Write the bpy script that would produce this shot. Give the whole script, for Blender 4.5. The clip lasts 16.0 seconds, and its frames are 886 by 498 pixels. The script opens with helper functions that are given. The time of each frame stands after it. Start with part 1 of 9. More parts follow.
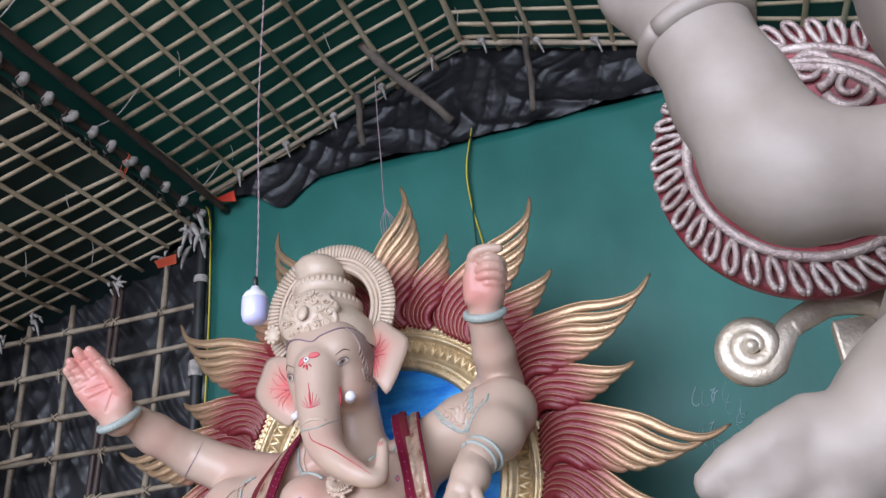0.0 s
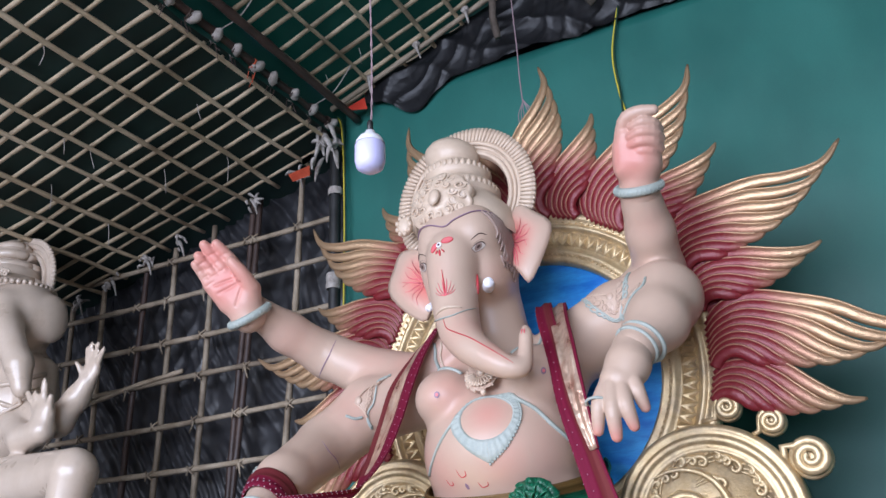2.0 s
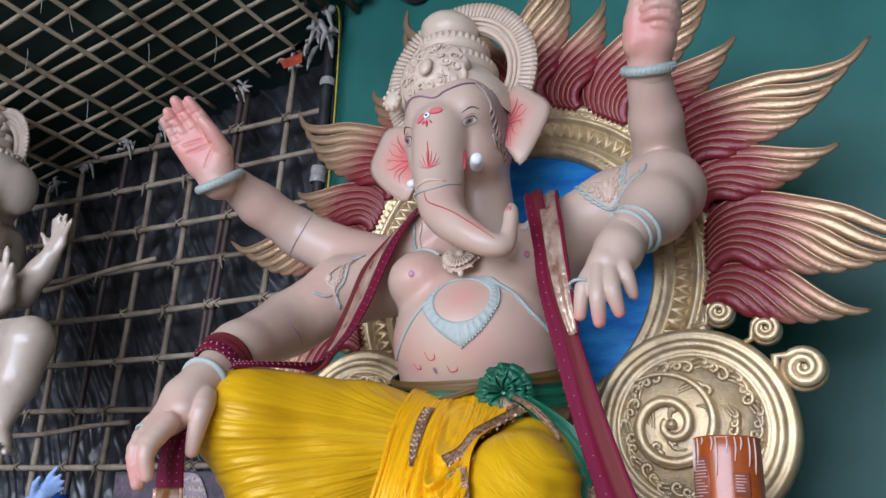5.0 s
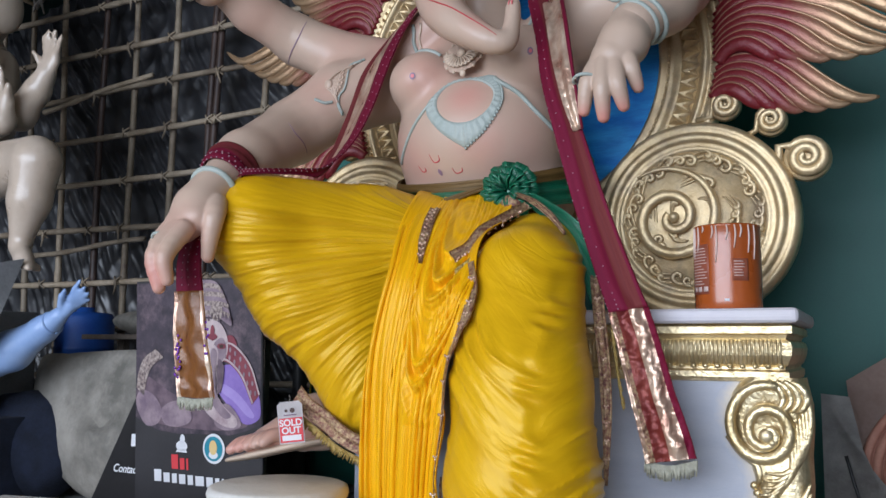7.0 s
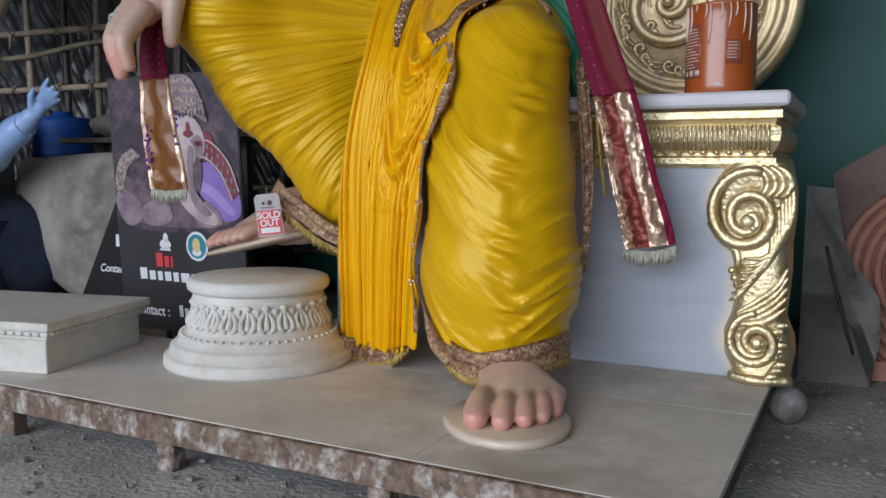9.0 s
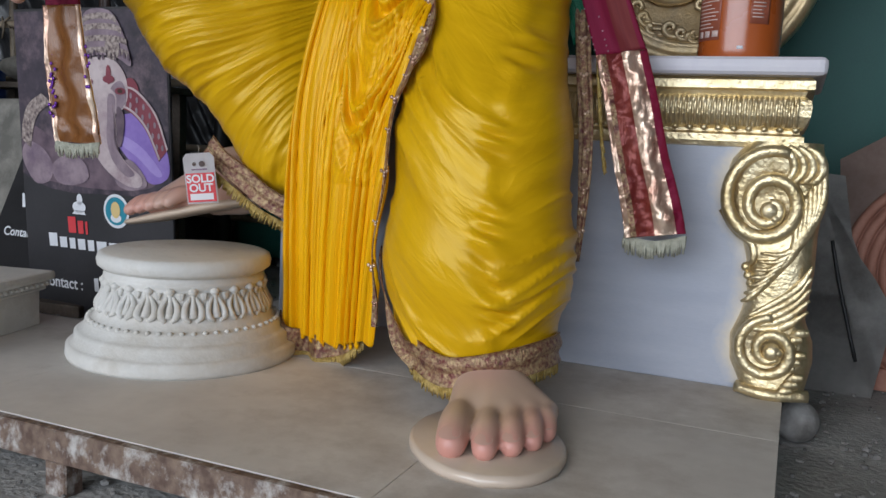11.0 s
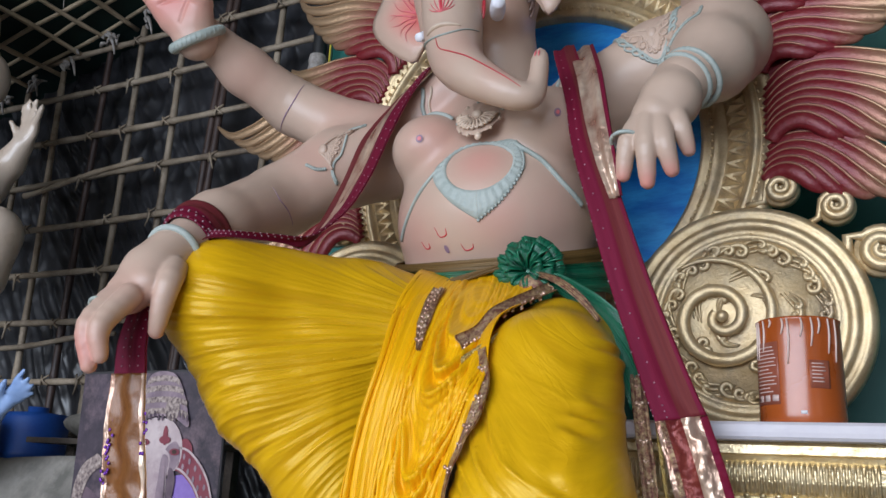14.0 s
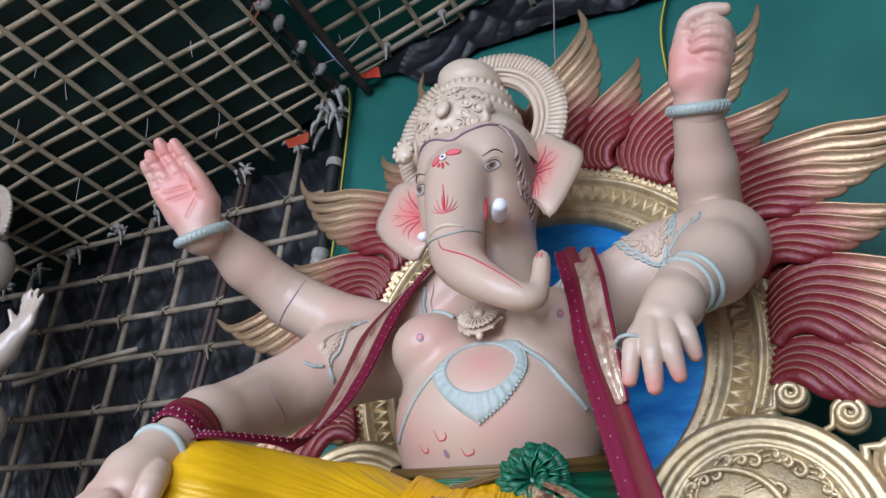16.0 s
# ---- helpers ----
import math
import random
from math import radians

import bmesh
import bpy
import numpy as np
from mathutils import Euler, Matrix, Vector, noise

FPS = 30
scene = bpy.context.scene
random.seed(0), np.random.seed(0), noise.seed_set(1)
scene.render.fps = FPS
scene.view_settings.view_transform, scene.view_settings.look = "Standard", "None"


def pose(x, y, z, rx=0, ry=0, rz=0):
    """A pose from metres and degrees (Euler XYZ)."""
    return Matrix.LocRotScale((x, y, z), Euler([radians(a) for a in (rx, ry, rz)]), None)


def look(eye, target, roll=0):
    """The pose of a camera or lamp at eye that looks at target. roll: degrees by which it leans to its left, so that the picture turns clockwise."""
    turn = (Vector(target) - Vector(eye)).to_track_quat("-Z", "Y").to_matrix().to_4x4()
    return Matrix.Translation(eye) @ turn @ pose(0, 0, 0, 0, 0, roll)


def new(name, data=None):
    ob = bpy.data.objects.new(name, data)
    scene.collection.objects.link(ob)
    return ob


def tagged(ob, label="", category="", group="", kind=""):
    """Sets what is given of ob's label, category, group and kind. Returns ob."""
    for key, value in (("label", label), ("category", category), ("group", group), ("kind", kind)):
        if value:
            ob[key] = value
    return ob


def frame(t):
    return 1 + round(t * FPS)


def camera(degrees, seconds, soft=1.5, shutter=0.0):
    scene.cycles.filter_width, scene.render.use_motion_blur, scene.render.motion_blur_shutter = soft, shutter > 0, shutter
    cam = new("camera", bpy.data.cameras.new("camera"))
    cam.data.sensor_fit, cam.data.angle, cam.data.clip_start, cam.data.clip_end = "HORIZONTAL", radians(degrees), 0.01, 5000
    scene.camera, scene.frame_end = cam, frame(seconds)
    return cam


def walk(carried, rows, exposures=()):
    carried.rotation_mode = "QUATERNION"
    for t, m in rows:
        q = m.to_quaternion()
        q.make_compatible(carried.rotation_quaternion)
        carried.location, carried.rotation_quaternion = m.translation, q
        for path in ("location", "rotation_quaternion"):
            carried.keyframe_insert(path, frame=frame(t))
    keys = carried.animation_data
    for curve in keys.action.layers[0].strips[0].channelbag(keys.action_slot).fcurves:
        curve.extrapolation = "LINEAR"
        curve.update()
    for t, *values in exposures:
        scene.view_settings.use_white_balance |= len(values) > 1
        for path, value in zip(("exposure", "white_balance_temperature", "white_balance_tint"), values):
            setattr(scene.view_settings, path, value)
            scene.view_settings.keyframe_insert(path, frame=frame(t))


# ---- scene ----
cam = camera(56.3, 16.0)
PATH = [
    (0, (1.62, -4.3, 1.274), (1.111, -2.577, 2.152), -4.9),
    (0.5, (1.592, -4.155, 1.257), (1.008, -2.438, 2.102), -3.8),
    (1, (1.559, -4.065, 1.216), (0.843, -2.399, 2.06), -1.8),
    (1.5, (1.457, -3.952, 1.174), (0.644, -2.315, 1.985), -1.4),
    (2, (1.429, -3.785, 1.145), (0.575, -2.159, 1.936), -2.1),
    (2.5, (1.397, -3.625, 1.117), (0.526, -2.016, 1.926), -0.0),
    (3, (1.3, -3.5, 1.066), (0.451, -1.937, 1.981), 4.0),
    (3.2, (1.293, -3.465, 1.045), (0.449, -1.91, 1.976), 4.5),
    (5.5, (1.323, -3.434, 0.958), (0.442, -1.732, 1.53), 1.9),
    (6, (1.319, -3.429, 0.948), (0.43, -1.704, 1.432), 1.8),
    (6.5, (1.317, -3.436, 0.925), (0.416, -1.69, 1.297), 1.6),
    (7, (1.322, -3.436, 0.913), (0.404, -1.675, 1.151), 0.5),
    (7.5, (1.315, -3.441, 0.936), (0.398, -1.666, 1.024), -0.0),
    (8, (1.328, -3.443, 0.925), (0.404, -1.669, 0.904), -0.1),
    (8.5, (1.348, -3.411, 0.847), (0.424, -1.642, 0.714), 0.2),
    (10.8, (1.087, -3.0, 0.791), (0.296, -1.184, 0.516), 2.5),
    (11, (1.071, -2.986, 0.796), (0.301, -1.159, 0.533), 2.9),
    (11.5, (1.07, -2.975, 0.805), (0.264, -1.147, 0.724), 2.9),
    (12, (1.064, -2.972, 0.801), (0.223, -1.157, 0.801), 2.7),
    (12.5, (1.063, -2.966, 0.8), (0.179, -1.177, 0.935), 2.9),
    (13, (1.058, -2.964, 0.823), (0.15, -1.205, 1.111), 3.0),
    (13.5, (1.059, -2.961, 0.84), (0.151, -1.226, 1.249), 3.1),
    (14, (1.057, -2.955, 0.854), (0.159, -1.253, 1.397), 3.1),
    (14.5, (1.054, -2.954, 0.87), (0.171, -1.287, 1.536), 3.0),
    (15, (1.051, -2.954, 0.884), (0.183, -1.33, 1.666), 3.3),
    (15.5, (1.046, -2.948, 0.889), (0.19, -1.36, 1.752), 4.0),
    (16, (1.029, -2.927, 0.903), (0.191, -1.388, 1.867), 4.3),
]
walk(cam, [(t, look(eye, target, roll)) for t, eye, target, roll in PATH],
     [(0, -0.25, 6200, 17), (1.5, -0.2, 6080, 18), (3, -0.14, 6080, 17), (5.5, -0.55, 6000, 15), (7, -0.72, 6150, 11), (8.5, -0.97, 6300, 9), (11, -1.1, 6350, 9), (12.5, -0.9, 6350, 10.5), (14, -0.7, 6250, 11.5), (16, -0.33, 5900, 13)])

# ---- light: a shed whose front stands open to an overcast sky ----
world = bpy.data.worlds.new("sky")
scene.world = world
world.use_nodes = True
wn = world.node_tree.nodes
sky_tex = wn.new("ShaderNodeTexSky")
sky_tex.sky_type = "NISHITA"
sky_tex.sun_disc = False
sky_tex.sun_elevation = radians(42)
sky_tex.sun_rotation = radians(200)
sky_tex.dust_density = 3.0
wn["Background"].inputs["Strength"].default_value = 0.15
world.node_tree.links.new(sky_tex.outputs[0], wn["Background"].inputs["Color"])
sun_data = bpy.data.lights.new("sun", "SUN")
sun_data.energy, sun_data.angle, sun_data.color = 1.05, radians(25), (1.0, 0.98, 0.95)
sun = new("sun", sun_data)
sun.matrix_world = look((-6, -14, 13), (0, -2, 1.0))
door_data = bpy.data.lights.new("open_front_daylight", "AREA")
door_data.shape, door_data.size, door_data.size_y = "RECTANGLE", 13.0, 5.4
door_data.energy, door_data.color = 2450, (0.81, 0.9, 1.03)
door_light = new("open_front_daylight", door_data)
door_light.matrix_world = look((-0.8, -12.5, 2.85), (0.1, -1.0, 2.0))

# ---- materials ----
def mat_base(name):
    m = bpy.data.materials.new(name)
    m.use_nodes = True
    return m, m.node_tree.nodes, m.node_tree.links, m.node_tree.nodes["Principled BSDF"]


def ramp(nodes, stops):
    r = nodes.new("ShaderNodeValToRGB")
    e = r.color_ramp.elements
    while len(e) < len(stops):
        e.new(0.5)
    for i, (p, c) in enumerate(stops):
        e[i].position, e[i].color = p, (*c, 1)
    return r


def surface(name, a, b, rough=0.5, metal=0.0, scale=8.0, grain=60.0, bump=0.15, spec=0.5, coat=0.0, stain=None, rough2=None, sheen=0.0, stretch=(1, 1, 1), island=False):
    """Two-scale noise between colours a and b, with fine bump; optional third stain colour."""
    m, n, l, p = mat_base(name)
    co = n.new("ShaderNodeTexCoord")
    mp = n.new("ShaderNodeMapping")
    mp.inputs["Scale"].default_value = stretch
    l.new(co.outputs["Object"], mp.inputs["Vector"])
    big = n.new("ShaderNodeTexNoise")
    big.inputs["Scale"].default_value, big.inputs["Detail"].default_value = scale, 5
    fine = n.new("ShaderNodeTexNoise")
    fine.inputs["Scale"].default_value, fine.inputs["Detail"].default_value = grain, 4
    for t in (big, fine):
        l.new(mp.outputs[0], t.inputs["Vector"])
    rp = ramp(n, [(0.32, a), (0.7, b)])
    mixf = n.new("ShaderNodeMath")
    mixf.operation = "MULTIPLY_ADD"
    mixf.inputs[1].default_value = 0.3
    l.new(fine.outputs[0], mixf.inputs[0])
    sub = n.new("ShaderNodeMath")
    sub.operation = "SUBTRACT"
    l.new(big.outputs[0], sub.inputs[0])
    sub.inputs[1].default_value = 0.15
    l.new(sub.outputs[0], mixf.inputs[2])
    l.new(mixf.outputs[0], rp.inputs[0])
    col = rp.outputs[0]
    if stain:
        sn = n.new("ShaderNodeTexNoise")
        sn.inputs["Scale"].default_value, sn.inputs["Detail"].default_value = scale * 0.45, 8
        sn.inputs["Roughness"].default_value = 0.7
        l.new(mp.outputs[0], sn.inputs["Vector"])
        sr = ramp(n, [(0.5, (0, 0, 0)), (0.68, (1, 1, 1))])
        l.new(sn.outputs[0], sr.inputs[0])
        mx = n.new("ShaderNodeMixRGB")
        l.new(sr.outputs[0], mx.inputs[0])
        l.new(col, mx.inputs[1])
        mx.inputs[2].default_value = (*stain, 1)
        col = mx.outputs[0]
    if island:
        oi = n.new("ShaderNodeObjectInfo")
        hs = n.new("ShaderNodeHueSaturation")
        mr = n.new("ShaderNodeMapRange")
        mr.inputs["To Min"].default_value, mr.inputs["To Max"].default_value = 0.7, 1.25
        l.new(oi.outputs["Random"], mr.inputs[0])
        l.new(mr.outputs[0], hs.inputs["Value"])
        l.new(col, hs.inputs["Color"])
        col = hs.outputs[0]
    l.new(col, p.inputs["Base Color"])
    rr = n.new("ShaderNodeMapRange")
    rr.inputs["To Min"].default_value, rr.inputs["To Max"].default_value = rough, rough2 if rough2 else min(1, rough + 0.15)
    l.new(big.outputs[0], rr.inputs[0])
    l.new(rr.outputs[0], p.inputs["Roughness"])
    p.inputs["Metallic"].default_value = metal
    p.inputs["Specular IOR Level"].default_value = spec
    p.inputs["Coat Weight"].default_value = coat
    p.inputs["Coat Roughness"].default_value = 0.12
    p.inputs["Sheen Weight"].default_value = sheen
    if bump:
        bp = n.new("ShaderNodeBump")
        bp.inputs["Strength"].default_value, bp.inputs["Distance"].default_value = bump, 0.01
        l.new(fine.outputs[0], bp.inputs["Height"])
        l.new(bp.outputs[0], p.inputs["Normal"])
    return m


def mixed_by(name, base_a, base_b, attr, rough=0.35, metal_a=0.0, metal_b=0.0, grain=50, bump=0.1, coat=0.0, spec=0.5, lo=0.0, hi=1.0, noise_amt=0.25):
    """Paint that passes from a to b by a named value stored on the mesh."""
    m, n, l, p = mat_base(name)
    at = n.new("ShaderNodeAttribute")
    at.attribute_name = attr
    nz = n.new("ShaderNodeTexNoise")
    nz.inputs["Scale"].default_value, nz.inputs["Detail"].default_value = grain, 5
    co = n.new("ShaderNodeTexCoord")
    l.new(co.outputs["Object"], nz.inputs["Vector"])
    ad = n.new("ShaderNodeMath")
    ad.operation = "MULTIPLY_ADD"
    l.new(nz.outputs[0], ad.inputs[0])
    ad.inputs[1].default_value = noise_amt
    l.new(at.outputs["Fac"], ad.inputs[2])
    mr = n.new("ShaderNodeMapRange")
    mr.inputs["From Min"].default_value, mr.inputs["From Max"].default_value = lo + noise_amt / 2, hi + noise_amt / 2
    l.new(ad.outputs[0], mr.inputs[0])
    mx = n.new("ShaderNodeMixRGB")
    mx.inputs[1].default_value, mx.inputs[2].default_value = (*base_a, 1), (*base_b, 1)
    l.new(mr.outputs[0], mx.inputs[0])
    l.new(mx.outputs[0], p.inputs["Base Color"])
    me = n.new("ShaderNodeMapRange")
    me.inputs["To Min"].default_value, me.inputs["To Max"].default_value = metal_a, metal_b
    l.new(mr.outputs[0], me.inputs[0])
    l.new(me.outputs[0], p.inputs["Metallic"])
    p.inputs["Roughness"].default_value = rough
    p.inputs["Coat Weight"].default_value = coat
    p.inputs["Coat Roughness"].default_value = 0.1
    p.inputs["Specular IOR Level"].default_value = spec
    bp = n.new("ShaderNodeBump")
    bp.inputs["Strength"].default_value, bp.inputs["Distance"].default_value = bump, 0.01
    l.new(nz.outputs[0], bp.inputs["Height"])
    l.new(bp.outputs[0], p.inputs["Normal"])
    return m


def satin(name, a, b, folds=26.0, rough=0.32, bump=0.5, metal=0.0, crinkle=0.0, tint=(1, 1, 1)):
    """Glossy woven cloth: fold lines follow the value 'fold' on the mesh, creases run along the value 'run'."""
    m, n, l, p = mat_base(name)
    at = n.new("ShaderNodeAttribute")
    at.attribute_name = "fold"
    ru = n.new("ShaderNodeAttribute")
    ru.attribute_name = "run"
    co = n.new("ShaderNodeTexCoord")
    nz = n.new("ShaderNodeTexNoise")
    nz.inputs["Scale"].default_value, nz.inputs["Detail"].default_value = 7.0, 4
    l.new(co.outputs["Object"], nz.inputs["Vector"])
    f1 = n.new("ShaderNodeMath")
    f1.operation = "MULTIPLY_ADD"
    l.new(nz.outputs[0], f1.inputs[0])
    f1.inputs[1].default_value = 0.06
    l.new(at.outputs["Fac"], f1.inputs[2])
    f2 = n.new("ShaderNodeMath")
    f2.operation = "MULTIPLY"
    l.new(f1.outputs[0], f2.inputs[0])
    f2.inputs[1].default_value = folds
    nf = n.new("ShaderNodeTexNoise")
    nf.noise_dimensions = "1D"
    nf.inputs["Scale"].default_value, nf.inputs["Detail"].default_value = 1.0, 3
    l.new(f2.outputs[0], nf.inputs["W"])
    # base colour striped along the folds: a slight sheen painted in
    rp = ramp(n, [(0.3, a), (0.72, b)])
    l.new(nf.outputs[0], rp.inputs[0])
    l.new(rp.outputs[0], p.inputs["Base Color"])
    bp = n.new("ShaderNodeBump")
    bp.inputs["Strength"].default_value, bp.inputs["Distance"].default_value = bump, 0.02
    l.new(nf.outputs[0], bp.inputs["Height"])
    last = bp
    if crinkle:
        cx_ = n.new("ShaderNodeCombineXYZ")
        fa = n.new("ShaderNodeMath")
        fa.operation = "MULTIPLY"
        l.new(at.outputs["Fac"], fa.inputs[0])
        fa.inputs[1].default_value = folds * 1.0
        fb = n.new("ShaderNodeMath")
        fb.operation = "MULTIPLY"
        l.new(ru.outputs["Fac"], fb.inputs[0])
        fb.inputs[1].default_value = 3.0
        l.new(fa.outputs[0], cx_.inputs[0])
        l.new(fb.outputs[0], cx_.inputs[1])
        cn = n.new("ShaderNodeTexNoise")
        cn.inputs["Scale"].default_value, cn.inputs["Detail"].default_value, cn.inputs["Distortion"].default_value = 1.0, 4, 0.7
        l.new(cx_.outputs[0], cn.inputs["Vector"])
        rid = n.new("ShaderNodeMath")
        rid.operation = "PINGPONG"
        l.new(cn.outputs[0], rid.inputs[0])
        rid.inputs[1].default_value = 0.11
        b1 = n.new("ShaderNodeBump")
        b1.inputs["Strength"].default_value, b1.inputs["Distance"].default_value = crinkle, 0.09
        l.new(rid.outputs[0], b1.inputs["Height"])
        l.new(bp.outputs[0], b1.inputs["Normal"])
        last = b1
    weave = n.new("ShaderNodeTexNoise")
    weave.inputs["Scale"].default_value = 420
    l.new(co.outputs["Object"], weave.inputs["Vector"])
    b2 = n.new("ShaderNodeBump")
    b2.inputs["Strength"].default_value, b2.inputs["Distance"].default_value = 0.12, 0.002
    l.new(weave.outputs[0], b2.inputs["Height"])
    l.new(last.outputs[0], b2.inputs["Normal"])
    l.new(b2.outputs[0], p.inputs["Normal"])
    p.inputs["Roughness"].default_value = rough
    p.inputs["Metallic"].default_value = metal
    p.inputs["Specular IOR Level"].default_value = 0.6
    p.inputs["Specular Tint"].default_value = (*tint, 1)
    return m


SKIN = mixed_by("painted plaster skin", (0.545, 0.4, 0.308), (0.66, 0.185, 0.16), "blush", rough=0.37, coat=0.04, spec=0.4, grain=35, bump=0.03, noise_amt=0.08)
CREAM = surface("cream primer", (0.57, 0.435, 0.325), (0.65, 0.52, 0.4), rough=0.3, grain=40, bump=0.05)
PRIMER = surface("bare ivory plaster", (0.54, 0.43, 0.335), (0.6, 0.49, 0.395), rough=0.22, grain=40, bump=0.04, coat=0.3)
GREYPL = surface("grey primed plaster", (0.225, 0.19, 0.162), (0.27, 0.23, 0.198), rough=0.45, grain=40, bump=0.05)
MINT = surface("mint painted relief", (0.335, 0.385, 0.35), (0.43, 0.475, 0.435), rough=0.4, grain=90, bump=0.25)
REDLINE = surface("crimson paint", (0.55, 0.03, 0.05), (0.62, 0.06, 0.07), rough=0.35, bump=0.02)
PINKLINE = surface("rose paint", (0.7, 0.13, 0.16), (0.72, 0.2, 0.2), rough=0.35, bump=0.02)
WHITEP = surface("white enamel", (0.82, 0.82, 0.88), (0.86, 0.86, 0.9), rough=0.5, bump=0.02)
DARKP = surface("dark brown paint", (0.05, 0.025, 0.02), (0.08, 0.04, 0.03), rough=0.35, bump=0.02)
MAUVEP = surface("mauve outline paint", (0.22, 0.13, 0.2), (0.3, 0.2, 0.26), rough=0.4, bump=0.02)
HAIR = surface("brown tinted plaster", (0.28, 0.19, 0.16), (0.36, 0.26, 0.22), rough=0.35, bump=0.05)
GOLD = surface("antique gold paint", (0.6, 0.44, 0.235), (0.79, 0.635, 0.39), rough=0.34, metal=0.6, scale=14, grain=130, bump=0.2, stain=(0.42, 0.32, 0.21))
GOLDB = surface("bright gold leaf paint", (0.68, 0.54, 0.3), (0.82, 0.7, 0.46), rough=0.3, metal=0.85, scale=18, grain=75, bump=0.4, stain=(0.5, 0.37, 0.18))
FLAME = mixed_by("crimson to gold flame paint", (0.2, 0.014, 0.021), (0.52, 0.345, 0.205), "gilt", rough=0.38, metal_a=0.1, metal_b=0.7, grain=70, bump=0.25, noise_amt=0.3)
BLUE = surface("brushed cobalt blue paint", (0.01, 0.19, 0.7), (0.05, 0.43, 0.95), rough=0.25, scale=5, grain=30, bump=0.15, stretch=(1, 1, 4))
SLATE = surface("pale blue grey paint", (0.36, 0.38, 0.45), (0.43, 0.45, 0.51), rough=0.5, scale=3, grain=50, bump=0.06, stretch=(1, 1, 5))
SLABW = surface("lilac white paint", (0.6, 0.57, 0.62), (0.68, 0.65, 0.68), rough=0.45, grain=60, bump=0.05)
PLASTER = surface("white cast plaster", (0.6, 0.58, 0.54), (0.7, 0.68, 0.64), rough=0.7, scale=6, grain=70, bump=0.2, stain=(0.5, 0.46, 0.4))
CANVAS = surface("green tarpaulin", (0.011, 0.11, 0.09), (0.02, 0.155, 0.125), rough=0.45, scale=2.0, grain=240, bump=0.06, stretch=(1, 1, 0.6))
TARP_D = surface("dark green tarpaulin", (0.004, 0.04, 0.032), (0.008, 0.065, 0.05), rough=0.5, scale=2.0, grain=200, bump=0.05)
BLACKPL = surface("black plastic sheet", (0.016, 0.016, 0.0178), (0.034, 0.034, 0.038), rough=0.3, scale=4, grain=14, bump=0.15, spec=0.9)
BLACKSW = surface("dull black plastic", (0.008, 0.008, 0.009), (0.015, 0.015, 0.017), rough=0.36, scale=5, grain=14, bump=0.5, spec=0.4)
BAMBOO = surface("weathered bamboo", (0.23, 0.175, 0.115), (0.42, 0.34, 0.25), rough=0.55, scale=5, grain=70, bump=0.2, stain=(0.13, 0.09, 0.06), island=True)
TARP_B = surface("darker green tarpaulin", (0.003, 0.018, 0.015), (0.006, 0.032, 0.026), rough=0.6, scale=2.0, grain=200, bump=0.05)
BAMBOO_R = surface("split bamboo lattice", (0.38, 0.29, 0.18), (0.6, 0.485, 0.335), rough=0.5, scale=2, grain=50, bump=0.2, stain=(0.13, 0.09, 0.05))
BAMBOO_D = surface("dark stained bamboo", (0.035, 0.02, 0.016), (0.075, 0.045, 0.035), rough=0.45, scale=6, grain=60, bump=0.2)
RAG = surface("grey rag ties", (0.23, 0.2, 0.175), (0.48, 0.44, 0.4), rough=0.9, scale=20, grain=120, bump=0.5)
ORANGE = surface("orange rag", (0.55, 0.08, 0.03), (0.7, 0.14, 0.06), rough=0.8, bump=0.3)
REDP = surface("red plastic scrap", (0.75, 0.06, 0.035), (0.85, 0.11, 0.06), rough=0.45, bump=0.2)
TEALP = surface("cyan plastic scrap", (0.2, 0.62, 0.65), (0.35, 0.75, 0.78), rough=0.4, bump=0.2)
PLY = surface("dusty plywood", (0.55, 0.515, 0.475), (0.66, 0.625, 0.58), rough=0.72, scale=3.5, grain=30, bump=0.06, stain=(0.4, 0.355, 0.31))
APRON = surface("paint-splashed timber", (0.1, 0.06, 0.045), (0.22, 0.155, 0.115), rough=0.7, scale=46, grain=60, bump=0.5, stain=(0.5, 0.47, 0.44), stretch=(1, 1, 0.8))
DIRT = surface("dusty earth floor", (0.32, 0.312, 0.3), (0.49, 0.48, 0.46), rough=0.9, scale=3.2, grain=55, bump=0.7, stain=(0.17, 0.155, 0.14))
RUBBLE = surface("plaster crumbs", (0.16, 0.15, 0.14), (0.46, 0.44, 0.42), rough=0.9, scale=9, grain=40, bump=0.4, island=True)
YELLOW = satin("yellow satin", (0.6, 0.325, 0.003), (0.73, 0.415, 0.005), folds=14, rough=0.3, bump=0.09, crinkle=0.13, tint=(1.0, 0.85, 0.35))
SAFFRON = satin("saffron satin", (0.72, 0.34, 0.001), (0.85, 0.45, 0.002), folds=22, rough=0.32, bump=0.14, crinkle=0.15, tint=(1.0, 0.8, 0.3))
GREENS = satin("bottle green satin", (0.004, 0.08, 0.04), (0.012, 0.2, 0.1), folds=30, rough=0.32, bump=0.5)
BRONZE = satin("bronze brocade band", (0.1, 0.055, 0.013), (0.19, 0.11, 0.03), folds=10, rough=0.46, bump=0.3, metal=0.3)
BROCADE = surface("brown gold brocade trim", (0.16, 0.04, 0.035), (0.52, 0.38, 0.2), rough=0.34, metal=0.35, scale=85, grain=160, bump=0.5, stain=(0.1, 0.03, 0.03))
FRINGE = surface("gold thread fringe", (0.45, 0.3, 0.07), (0.66, 0.5, 0.2), rough=0.4, metal=0.5, scale=60, grain=300, bump=0.6)
